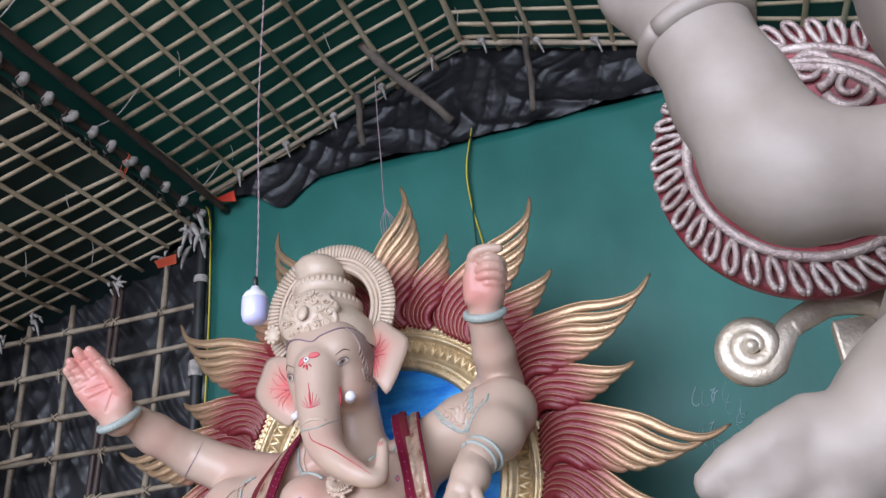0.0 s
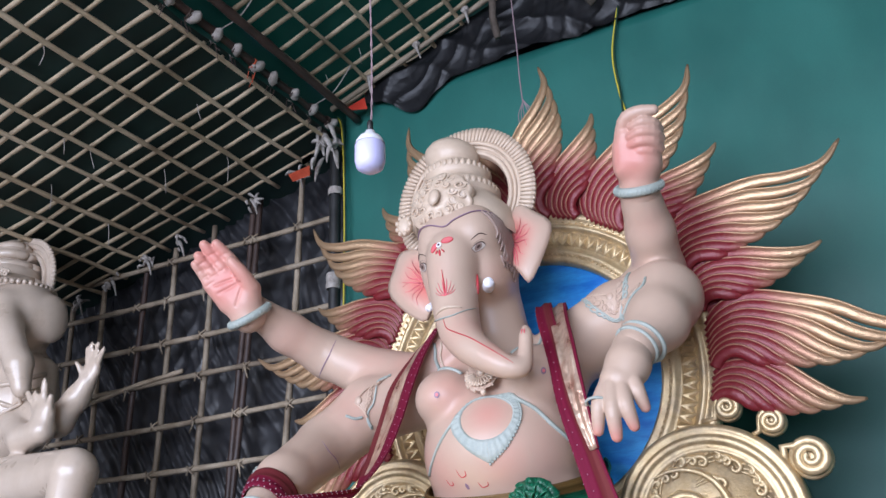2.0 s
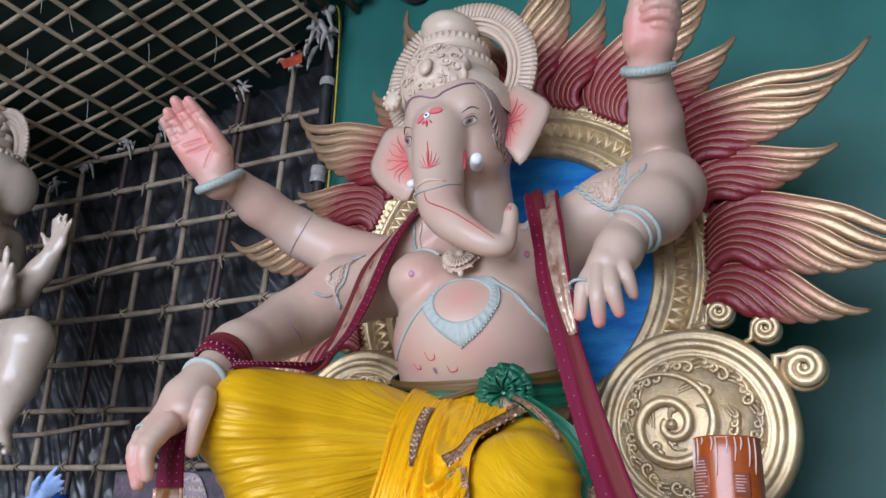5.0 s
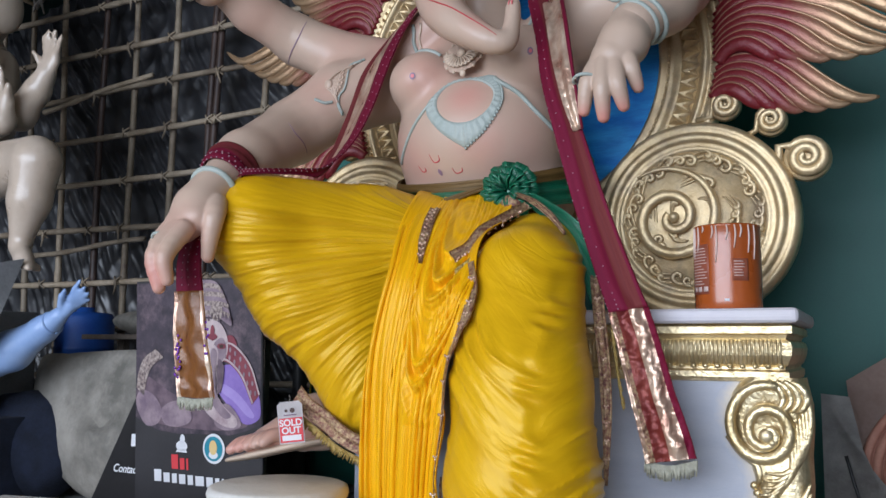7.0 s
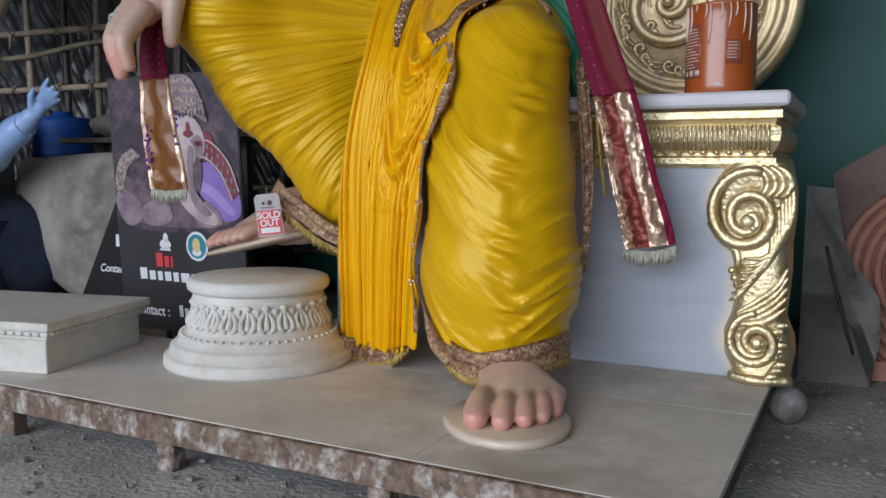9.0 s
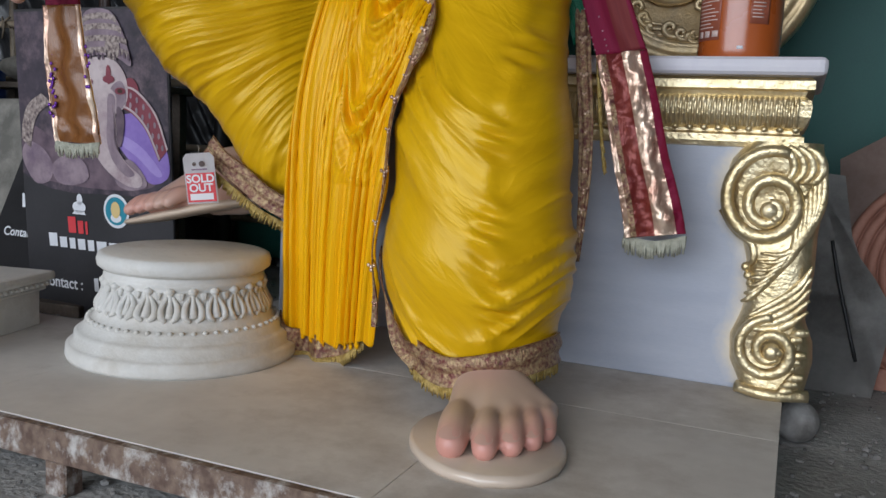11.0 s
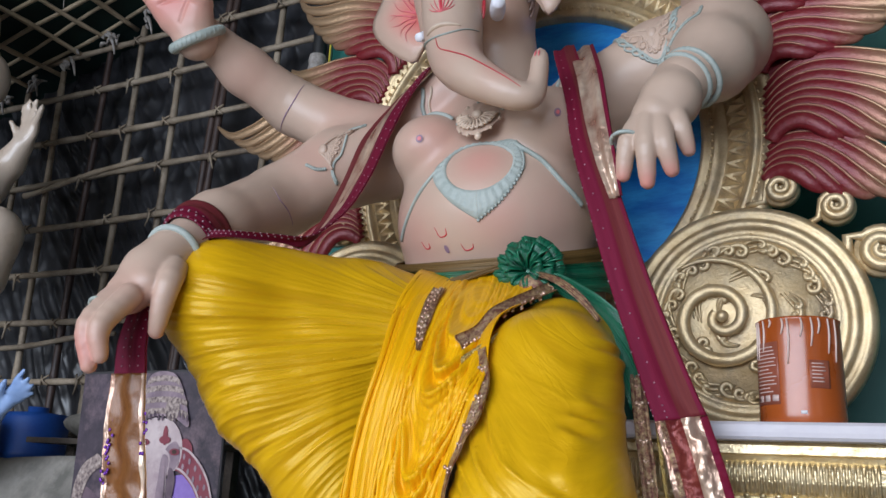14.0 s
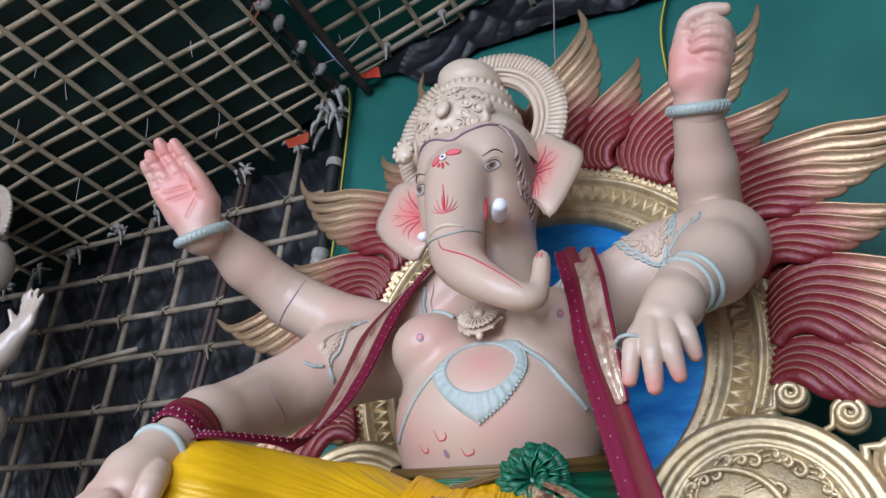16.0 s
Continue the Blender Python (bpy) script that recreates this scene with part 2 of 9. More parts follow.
FRINGE_S = surface("pale thread fringe", (0.36, 0.35, 0.27), (0.5, 0.49, 0.4), rough=0.7, scale=60, grain=300, bump=0.6)
MAROON = satin("maroon net shawl", (0.105, 0.005, 0.018), (0.15, 0.008, 0.026), folds=5, rough=0.6, bump=0.12, tint=(0.7, 0.2, 0.35))
VIOLETQ = surface("violet sequins", (0.12, 0.03, 0.3), (0.22, 0.06, 0.42), rough=0.2, metal=0.5)
ZARI = surface("rose gold zari band", (0.4, 0.2, 0.14), (0.8, 0.62, 0.47), rough=0.22, metal=0.6, scale=10, grain=24, bump=0.7, stretch=(2, 2, 1))
COPPER = surface("copper shawl tissue", (0.15, 0.052, 0.012), (0.23, 0.088, 0.022), rough=0.22, metal=0.05, scale=12, grain=80, bump=0.15, stretch=(3, 3, 1))
DUSKY = satin("dusky maroon tissue", (0.095, 0.012, 0.018), (0.14, 0.024, 0.026), folds=5, rough=0.55, bump=0.1, tint=(0.7, 0.3, 0.25))
COPPERD = surface("deep maroon tissue", (0.16, 0.02, 0.02), (0.26, 0.05, 0.035), rough=0.25, metal=0.3, scale=12, grain=80, bump=0.3, stretch=(3, 3, 1))
SEQUIN = surface("silver dots", (0.36, 0.22, 0.26), (0.5, 0.36, 0.39), rough=0.3, metal=0.5, bump=0.05)
CANP = surface("burnt orange plastic drum", (0.36, 0.075, 0.012), (0.44, 0.1, 0.02), rough=0.2, scale=5, grain=30, bump=0.04, coat=0.5)
CANLAB = surface("rust printed label", (0.3, 0.08, 0.045), (0.36, 0.11, 0.06), rough=0.35, bump=0.03)
PALEINK = surface("pale print ink", (0.62, 0.45, 0.4), (0.68, 0.52, 0.47), rough=0.5, bump=0.0)
DRIP = surface("dried white drips", (0.68, 0.5, 0.42), (0.75, 0.6, 0.52), rough=0.5, bump=0.1)
BULBW = surface("frosted white bulb plastic", (0.55, 0.54, 0.82), (0.62, 0.6, 0.86), rough=0.25, bump=0.0, coat=0.2)
BULBC = surface("white bulb collar", (0.75, 0.75, 0.78), (0.8, 0.8, 0.83), rough=0.3, bump=0.0)
BLACKP = surface("black plastic", (0.015, 0.015, 0.015), (0.03, 0.03, 0.03), rough=0.4, bump=0.05)
CORD = surface("mauve twisted cord", (0.3, 0.2, 0.22), (0.42, 0.3, 0.32), rough=0.7, bump=0.2)
WIREY = surface("yellow wire insulation", (0.55, 0.45, 0.03), (0.65, 0.54, 0.06), rough=0.4, bump=0.02)
WIREG = surface("green wire insulation", (0.01, 0.04, 0.02), (0.02, 0.06, 0.03), rough=0.4, bump=0.02)
POSTER = surface("charcoal printed board", (0.03, 0.029, 0.032), (0.045, 0.043, 0.047), rough=0.3, scale=3, bump=0.02)
POSTER_V = surface("violet grey print", (0.035, 0.03, 0.04), (0.085, 0.065, 0.085), rough=0.3, scale=13, bump=0.02, stain=(0.2, 0.14, 0.16))
POSTER_P = surface("violet print", (0.2, 0.12, 0.42), (0.3, 0.2, 0.52), rough=0.3, bump=0.02)
POSTER_K = surface("rose grey print", (0.44, 0.34, 0.35), (0.6, 0.5, 0.49), rough=0.3, scale=9, bump=0.02, stain=(0.28, 0.18, 0.21))
POSTER_M = surface("maroon print", (0.2, 0.04, 0.06), (0.26, 0.06, 0.08), rough=0.3, bump=0.02)
INKW = surface("white print", (0.72, 0.72, 0.74), (0.78, 0.78, 0.8), rough=0.4, bump=0.0)
INKR = surface("red print", (0.62, 0.04, 0.05), (0.68, 0.06, 0.07), rough=0.4, bump=0.0)
INKT = surface("teal print", (0.02, 0.22, 0.3), (0.03, 0.28, 0.36), rough=0.4, bump=0.0)
INKY = surface("yellow print", (0.7, 0.5, 0.2), (0.75, 0.56, 0.26), rough=0.4, bump=0.0)
TAGW = surface("white tag card", (0.72, 0.7, 0.72), (0.78, 0.76, 0.78), rough=0.5, bump=0.02)
SKYBLUE = surface("sky blue painted plaster", (0.28, 0.42, 0.72), (0.36, 0.5, 0.78), rough=0.3, grain=40, bump=0.04, coat=0.2)
DRUMBLUE = surface("blue drum plastic", (0.01, 0.06, 0.3), (0.02, 0.1, 0.4), rough=0.4, bump=0.05)
NAVYC = surface("navy cloth", (0.006, 0.009, 0.02), (0.014, 0.02, 0.042), rough=0.9, scale=12, bump=0.4)
DUSTPL = surface("dusty plaster cast", (0.23, 0.21, 0.18), (0.36, 0.33, 0.285), rough=0.85, scale=5, grain=30, bump=0.5, stain=(0.15, 0.14, 0.12))
GREYBOARD = surface("grey dusty board", (0.14, 0.14, 0.145), (0.24, 0.24, 0.24), rough=0.7, scale=4, bump=0.2)
TERRA = surface("terracotta paint", (0.36, 0.15, 0.1), (0.48, 0.235, 0.17), rough=0.6, scale=7, grain=70, bump=0.25, stain=(0.3, 0.17, 0.13))
TERRA_L = surface("dusty pale terracotta", (0.36, 0.25, 0.21), (0.48, 0.36, 0.31), rough=0.7, scale=6, grain=60, bump=0.2)
BOARD_L = surface("pale dusty hardboard", (0.34, 0.33, 0.315), (0.5, 0.485, 0.46), rough=0.75, scale=4, grain=40, bump=0.25, stain=(0.24, 0.225, 0.21))
POSTER_C = surface("printed gilt ornament", (0.1, 0.065, 0.07), (0.5, 0.41, 0.36), rough=0.3, scale=75, grain=90, bump=0.02)
POSTER_K2 = surface("shaded rose print", (0.2, 0.145, 0.175), (0.36, 0.27, 0.3), rough=0.3, scale=12, bump=0.02, stain=(0.15, 0.1, 0.15))
POSTER_Q = surface("pale violet print", (0.3, 0.2, 0.55), (0.4, 0.3, 0.62), rough=0.3, bump=0.02)
POSTER_D = surface("dim mauve print", (0.08, 0.055, 0.075), (0.19, 0.13, 0.155), rough=0.3, scale=14, bump=0.02)
OLDWOOD = surface("old dark timber", (0.06, 0.045, 0.035), (0.15, 0.12, 0.095), rough=0.8, scale=6, grain=60, bump=0.4)
ORNRED = surface("wine red ornament paint", (0.16, 0.018, 0.026), (0.27, 0.045, 0.055), rough=0.45, scale=12, grain=90, bump=0.3)
ORNSIL = surface("rose silver brushed paint", (0.34, 0.25, 0.235), (0.58, 0.5, 0.46), rough=0.35, metal=0.55, scale=20, grain=150, bump=0.5)
CHAMP = surface("champagne gold paint", (0.52, 0.44, 0.34), (0.7, 0.63, 0.52), rough=0.35, metal=0.6, scale=14, grain=110, bump=0.2)
EYEW = surface("warm eye white", (0.62, 0.56, 0.5), (0.66, 0.6, 0.54), rough=0.4, bump=0.0)
SPRAY = mixed_by("cream overspray on pale blue grey", (0.395, 0.415, 0.48), (0.66, 0.57, 0.43), "spray", rough=0.5, grain=60, bump=0.05, noise_amt=0.5)
CHALK = surface("chalk marks", (0.3, 0.45, 0.48), (0.4, 0.52, 0.55), rough=0.9, bump=0.1)


def let_light_through(m, colour, share):
    """Thin sheeting that passes part of the daylight."""
    n, l = m.node_tree.nodes, m.node_tree.links
    out = n["Material Output"]
    tr = n.new("ShaderNodeBsdfTranslucent")
    tr.inputs["Color"].default_value = (*colour, 1)
    mx = n.new("ShaderNodeMixShader")
    mx.inputs[0].default_value = share
    l.new(n["Principled BSDF"].outputs[0], mx.inputs[1])
    l.new(tr.outputs[0], mx.inputs[2])
    l.new(mx.outputs[0], out.inputs["Surface"])


let_light_through(TARP_D, (0.003, 0.05, 0.036), 0.25)

# ---- mesh helpers ----
def obj(name, verts, faces, mats, parent=None, label="", smooth=True, index=None, attrs=None):
    """One mesh object from lists or arrays; mats is one material or several, index the slot of each face."""
    me = bpy.data.meshes.new(name)
    me.from_pydata([tuple(v) for v in verts], [], [tuple(f) for f in faces])
    for m in mats if isinstance(mats, (list, tuple)) else [mats]:
        me.materials.append(m)
    if index is not None:
        me.polygons.foreach_set("material_index", np.asarray(index, dtype=np.int32))
    if smooth:
        me.polygons.foreach_set("use_smooth", np.ones(len(me.polygons), dtype=bool))
    for key, values in (attrs or {}).items():
        a = me.attributes.new(key, "FLOAT", "POINT")
        a.data.foreach_set("value", np.asarray(values, dtype=np.float32))
    me.update()
    ob = new(name, me)
    if parent:
        ob.parent = parent
    if label:
        tagged(ob, label)
    return ob


def part(name, bm, material, parent=None, label="", smooth=False):
    """Links a bmesh as one mesh object under a thing or a part."""
    me = bpy.data.meshes.new(name)
    bm.normal_update()
    bm.to_mesh(me)
    bm.free()
    me.materials.append(material)
    if smooth:
        me.polygons.foreach_set("use_smooth", np.ones(len(me.polygons), dtype=bool))
    ob = new(name, me)
    if parent:
        ob.parent = parent
    if label:
        tagged(ob, label)
    return ob


def thing(name, label, category, at=(0, 0, 0), group="", kind=""):
    ob = new(name)
    ob.location = at
    ob.empty_display_size = 0.05
    return tagged(ob, label, category, group, kind)


class Geo:
    """Collects vertices, faces and slots of one mesh."""
    def __init__(self):
        self.v, self.f, self.m, self.extra = [], [], [], []

    def add(self, verts, faces, slot=0, value=None):
        o = len(self.v)
        self.v.extend(tuple(p) for p in verts)
        self.f.extend(tuple(i + o for i in f) for f in faces)
        self.m.extend([slot] * len(faces))
        self.extra.extend(value if value is not None else [0.0] * len(verts))

    def make(self, name, mats, parent=None, label="", smooth=True, attr=None):
        return obj(name, self.v, self.f, mats, parent, label, smooth, self.m, {attr: self.extra} if attr else None)


def spline(points, n):
    """n points along a smooth curve through the given points (Catmull-Rom)."""
    p = np.array(points, dtype=float)
    if len(p) == 2:
        t = np.linspace(0, 1, n)[:, None]
        return p[0] * (1 - t) + p[1] * t
    q = np.vstack([2 * p[0] - p[1], p, 2 * p[-1] - p[-2]])
    out = []
    for s in np.linspace(0, len(p) - 1.0001, n):
        i = int(s)
        t = s - i
        a, b, c, d = q[i], q[i + 1], q[i + 2], q[i + 3]
        out.append(0.5 * (2 * b + (c - a) * t + (2 * a - 5 * b + 4 * c - d) * t * t + (3 * b - 3 * c + d - a) * t ** 3))
    return np.array(out)


def tube_data(points, radii, sides=8, cap=True, flat=1.0, up=None):
    """A tube along points; flat squashes it along its up direction."""
    p = np.array(points, dtype=float)
    n = len(p)
    r = np.interp(np.linspace(0, 1, n), np.linspace(0, 1, len(radii)), radii) if np.ndim(radii) else np.full(n, radii)
    tang = np.gradient(p, axis=0)
    tang /= np.linalg.norm(tang, axis=1)[:, None] + 1e-9
    ref = np.array(up if up is not None else ((0, 0, 1) if abs(tang[0][2]) < 0.9 else (0, 1, 0)), dtype=float)
    verts, faces = [], []
    ang = np.linspace(0, 2 * np.pi, sides, endpoint=False)
    for i in range(n):
        side = np.cross(tang[i], ref)
        side /= np.linalg.norm(side) + 1e-9
        nrm = np.cross(side, tang[i])
        if up is None:
            ref = nrm
        for a in ang:
            verts.append(p[i] + r[i] * (math.cos(a) * side + flat * math.sin(a) * nrm))
    for i in range(n - 1):
        for j in range(sides):
            k = (j + 1) % sides
            faces.append((i * sides + j, i * sides + k, (i + 1) * sides + k, (i + 1) * sides + j))
    if cap:
        faces.append(tuple(range(sides))[::-1])
        faces.append(tuple((n - 1) * sides + j for j in range(sides)))
    return verts, faces


def lathe_data(profile, sides=48, centre=(0, 0, 0), axis="z", close=False):
    """Turns a profile of (radius, height) round an axis through centre."""
    verts, faces = [], []
    n = len(profile)
    for j in range(sides):
        a = 2 * math.pi * j / sides
        for r, h in profile:
            x, y = r * math.cos(a), r * math.sin(a)
            q = (x, y, h) if axis == "z" else (x, h, y)
            verts.append((centre[0] + q[0], centre[1] + q[1], centre[2] + q[2]))
    for j in range(sides):
        k = (j + 1) % sides
        for i in range(n - 1):
            f = (j * n + i, k * n + i, k * n + i + 1, j * n + i + 1)
            faces.append(f if axis == "z" else f[::-1])
    if profile[0][0] > 1e-6 and close:
        faces.append(tuple(j * n for j in range(sides))[::-1])
        faces.append(tuple(j * n + n - 1 for j in range(sides)))
    return verts, faces


def blob_data(c, r, nu=12, nv=8, rot=None):
    """An ellipsoid."""
    m = Euler([radians(a) for a in rot]).to_matrix() if rot else None
    r = (r, r, r) if np.ndim(r) == 0 else r
    verts, faces = [], []
    for i in range(nv + 1):
        th = math.pi * i / nv
        for j in range(nu):
            ph = 2 * math.pi * j / nu
            q = Vector((r[0] * math.sin(th) * math.cos(ph), r[1] * math.sin(th) * math.sin(ph), r[2] * math.cos(th)))
            q = m @ q if m else q
            verts.append((c[0] + q.x, c[1] + q.y, c[2] + q.z))
    for i in range(nv):
        for j in range(nu):
            k = (j + 1) % nu
            faces.append((i * nu + j, (i + 1) * nu + j, (i + 1) * nu + k, i * nu + k))
    return verts, faces


def box_bm(lo, hi, bevel=0.0, seg=2, turn=0.0, jitter=0.0):
    """A box from corner to corner with rounded edges, turned about its own upright axis."""
    bm = bmesh.new()
    c = [(a + b) / 2 for a, b in zip(lo, hi)]
    d = [b - a for a, b in zip(lo, hi)]
    bmesh.ops.create_cube(bm, size=1, matrix=Matrix.Translation(c) @ Matrix.Rotation(radians(turn), 4, "Z") @ Matrix.Diagonal((*d, 1)))
    if bevel:
        bmesh.ops.bevel(bm, geom=bm.edges[:], offset=bevel, segments=seg, affect="EDGES", profile=0.6)
    return bm


def grid_faces(nu, nv, wrap=False):
    out = []
    for i in range(nu - 1):
        for j in range(nv if wrap else nv - 1):
            k = (j + 1) % nv
            out.append((i * nv + j, i * nv + k, (i + 1) * nv + k, (i + 1) * nv + j))
    return out


def ribbon_data(centre, across, width, thick=0.004, wave=0.0, waves=3, nv=7):
    """A cloth band along centre points, spread along the direction across, with rippled folds and thickness."""
    p = np.array(centre, dtype=float)
    n = len(p)
    a = np.array(across, dtype=float)
    a = np.tile(a, (n, 1)) if a.ndim == 1 else a
    a = a / np.linalg.norm(a, axis=1)[:, None]
    tang = np.gradient(p, axis=0)
    tang /= np.linalg.norm(tang, axis=1)[:, None] + 1e-9
    nrm = np.cross(tang, a)
    nrm /= np.linalg.norm(nrm, axis=1)[:, None] + 1e-9
    w = np.interp(np.linspace(0, 1, n), np.linspace(0, 1, len(width)), width) if np.ndim(width) else np.full(n, width)
    verts, val = [], []
    for side in (0, 1):
        for i in range(n):
            for j in range(nv):
                s = j / (nv - 1) - 0.5
                off = wave * math.sin(2 * math.pi * waves * s + 0.7 * math.sin(i * 0.25)) + (thick * side)
                verts.append(p[i] + a[i] * w[i] * s + nrm[i] * off)
                val.append(s + 0.5)
    g = grid_faces(n, nv)
    m = n * nv
    faces = g + [tuple(k + m for k in f[::-1]) for f in g]
    for i in range(n - 1):
        for j in (0, nv - 1):
            q = (i * nv + j, (i + 1) * nv + j, (i + 1) * nv + j + m, i * nv + j + m)
            faces.append(q if j else q[::-1])
    for j in range(nv - 1):
        for i in (0, n - 1):
            q = (i * nv + j, i * nv + j + 1, i * nv + j + 1 + m, i * nv + j + m)
            faces.append(q if i == 0 else q[::-1])
    return verts, faces, val


class Clay:
    """A lump of modelling clay: rounded shapes blended in a grid of distances, then skinned."""
    def __init__(self, lo, hi, h):
        self.lo, self.h = np.array(lo, dtype=np.float32), h
        self.n = np.ceil((np.array(hi) - np.array(lo)) / h).astype(int) + 1
        self.d = np.full(self.n, 9.0, dtype=np.float32)

    def _local(self, lo, hi):
        a = np.clip(np.floor((np.array(lo) - self.lo) / self.h).astype(int), 0, self.n - 1)
        b = np.clip(np.ceil((np.array(hi) - self.lo) / self.h).astype(int) + 1, 1, self.n)
        s = tuple(slice(i, j) for i, j in zip(a, b))
        ax = [self.lo[k] + self.h * np.arange(a[k], b[k], dtype=np.float32) for k in range(3)]
        return s, np.meshgrid(*ax, indexing="ij", sparse=True)

    def _join(self, s, d, k, cut):
        f = self.d[s]
        if cut:
            w = np.clip(0.5 - 0.5 * (f + d) / k, 0, 1)
            self.d[s] = f * (1 - w) - d * w + k * w * (1 - w)
        else:
            w = np.clip(0.5 + 0.5 * (f - d) / k, 0, 1)
            self.d[s] = f * (1 - w) + d * w - k * w * (1 - w)

    def limb(self, a, b, ra, rb, k=0.05, cut=False):
        a, b = np.array(a, dtype=np.float32), np.array(b, dtype=np.float32)
        pad = max(ra, rb) + k + 3 * self.h
        s, (x, y, z) = self._local(np.minimum(a, b) - pad, np.maximum(a, b) + pad)
        ab = b - a
        t = ((x - a[0]) * ab[0] + (y - a[1]) * ab[1] + (z - a[2]) * ab[2]) / max(float(ab @ ab), 1e-9)
        t = np.clip(t, 0, 1)
        d = np.sqrt((x - a[0] - t * ab[0]) ** 2 + (y - a[1] - t * ab[1]) ** 2 + (z - a[2] - t * ab[2]) ** 2) - (ra + (rb - ra) * t)
        self._join(s, d.astype(np.float32), k, cut)

    def chain(self, pts, radii, k=0.04):
        for i in range(len(pts) - 1):
            self.limb(pts[i], pts[i + 1], radii[i], radii[i + 1], k)

    def ball(self, c, r, k=0.05, rot=(0, 0, 0), cut=False):
        r = np.array((r, r, r) if np.ndim(r) == 0 else r, dtype=np.float32)
        pad = float(r.max()) + k + 3 * self.h
        s, (x, y, z) = self._local(np.array(c) - pad, np.array(c) + pad)
        m = np.array(Euler([radians(q) for q in rot]).to_matrix().transposed())
        x, y, z = x - c[0], y - c[1], z - c[2]
        q = [m[i][0] * x + m[i][1] * y + m[i][2] * z for i in range(3)]
        k0 = np.sqrt(sum((q[i] / r[i]) ** 2 for i in range(3)))
        k1 = np.sqrt(sum((q[i] / r[i] ** 2) ** 2 for i in range(3))) + 1e-6
        self._join(s, (k0 * (k0 - 1) / k1).astype(np.float32), k, cut)

    def add(self, fn):
        """Adds a function of x, y, z to the distances."""
        s, (x, y, z) = self._local(self.lo, self.lo + self.h * (self.n - 1))
        self.d += fn(x, y, z).astype(np.float32)

    def at(self, p):
        q = np.clip((np.asarray(p, dtype=float) - self.lo) / self.h, 0, self.n - 1.001)
        i = q.astype(int)
        t = q - i
        out = 0
        for dx in (0, 1):
            for dy in (0, 1):
                for dz in (0, 1):
                    w = (t[..., 0] if dx else 1 - t[..., 0]) * (t[..., 1] if dy else 1 - t[..., 1]) * (t[..., 2] if dz else 1 - t[..., 2])
                    out = out + w * self.d[i[..., 0] + dx, i[..., 1] + dy, i[..., 2] + dz]
        return out

    def grad(self, p):
        e = self.h
        p = np.asarray(p, dtype=float)
        g = np.stack([self.at(p + np.eye(3)[k] * e) - self.at(p - np.eye(3)[k] * e) for k in range(3)], -1)
        return g / (np.linalg.norm(g, axis=-1, keepdims=True) + 1e-9)

    def snap(self, p, off=0.0):
        """The nearest places on the skin, lifted by off."""
        p = np.array(p, dtype=float)
        for _ in range(8):
            p = p - self.grad(p) * np.clip(self.at(p) - off, -0.06, 0.06)[..., None]
        return p

    def skin(self):
        d, n = self.d, self.n
        ins = d < 0
        c = [ins[dx:n[0] - 1 + dx, dy:n[1] - 1 + dy, dz:n[2] - 1 + dz] for dx in (0, 1) for dy in (0, 1) for dz in (0, 1)]
        tot = sum(q.astype(np.int8) for q in c)
        idx = np.argwhere((tot > 0) & (tot < 8))
        ident = np.full(n - 1, -1, dtype=np.int64)
        ident[tuple(idx.T)] = np.arange(len(idx))
        acc, cnt = np.zeros((len(idx), 3)), np.zeros(len(idx))
        corners = np.array([(i, j, k) for i in (0, 1) for j in (0, 1) for k in (0, 1)])
        for a in corners:
            for k in range(3):
                if a[k] == 0:
                    b = a.copy()
                    b[k] = 1
                    va, vb = d[tuple((idx + a).T)], d[tuple((idx + b).T)]
                    on = (va < 0) != (vb < 0)
                    t = np.where(on, va / np.where(on, va - vb, 1), 0)
                    acc += np.where(on[:, None], a + (b - a) * t[:, None], 0)
                    cnt += on
        verts = (idx + acc / cnt[:, None]) * self.h + self.lo
        faces = []
        for k in range(3):
            u, w = [(1, 2), (2, 0), (0, 1)][k]
            sl0, sl1 = [slice(None)] * 3, [slice(None)] * 3
            sl0[k], sl1[k] = slice(0, -1), slice(1, None)
            e = np.argwhere(ins[tuple(sl0)] != ins[tuple(sl1)])
            e = e[(e[:, u] > 0) & (e[:, w] > 0) & (e[:, u] < n[u] - 1) & (e[:, w] < n[w] - 1)]
            du, dw = np.eye(3, dtype=int)[u], np.eye(3, dtype=int)[w]
            q = np.stack([ident[tuple((e - du - dw).T)], ident[tuple((e - dw).T)], ident[tuple(e.T)], ident[tuple((e - du).T)]], 1)
            flip = ~ins[tuple(e.T)]
            q[flip] = q[flip][:, ::-1]
            faces.append(q)
        return verts, np.vstack(faces)


def relax(verts, faces, rounds=2):
    """Evens out the stair steps of a skinned lump."""
    v = np.array(verts)
    f = np.array(faces)
    for _ in range(rounds):
        s, c = np.zeros_like(v), np.zeros(len(v))
        for a, b in ((0, 1), (1, 2), (2, 3), (3, 0)):
            np.add.at(s, f[:, a], v[f[:, b]])
            np.add.at(s, f[:, b], v[f[:, a]])
            np.add.at(c, f[:, a], 1)
            np.add.at(c, f[:, b], 1)
        v = 0.5 * v + 0.5 * s / c[:, None]
    return v


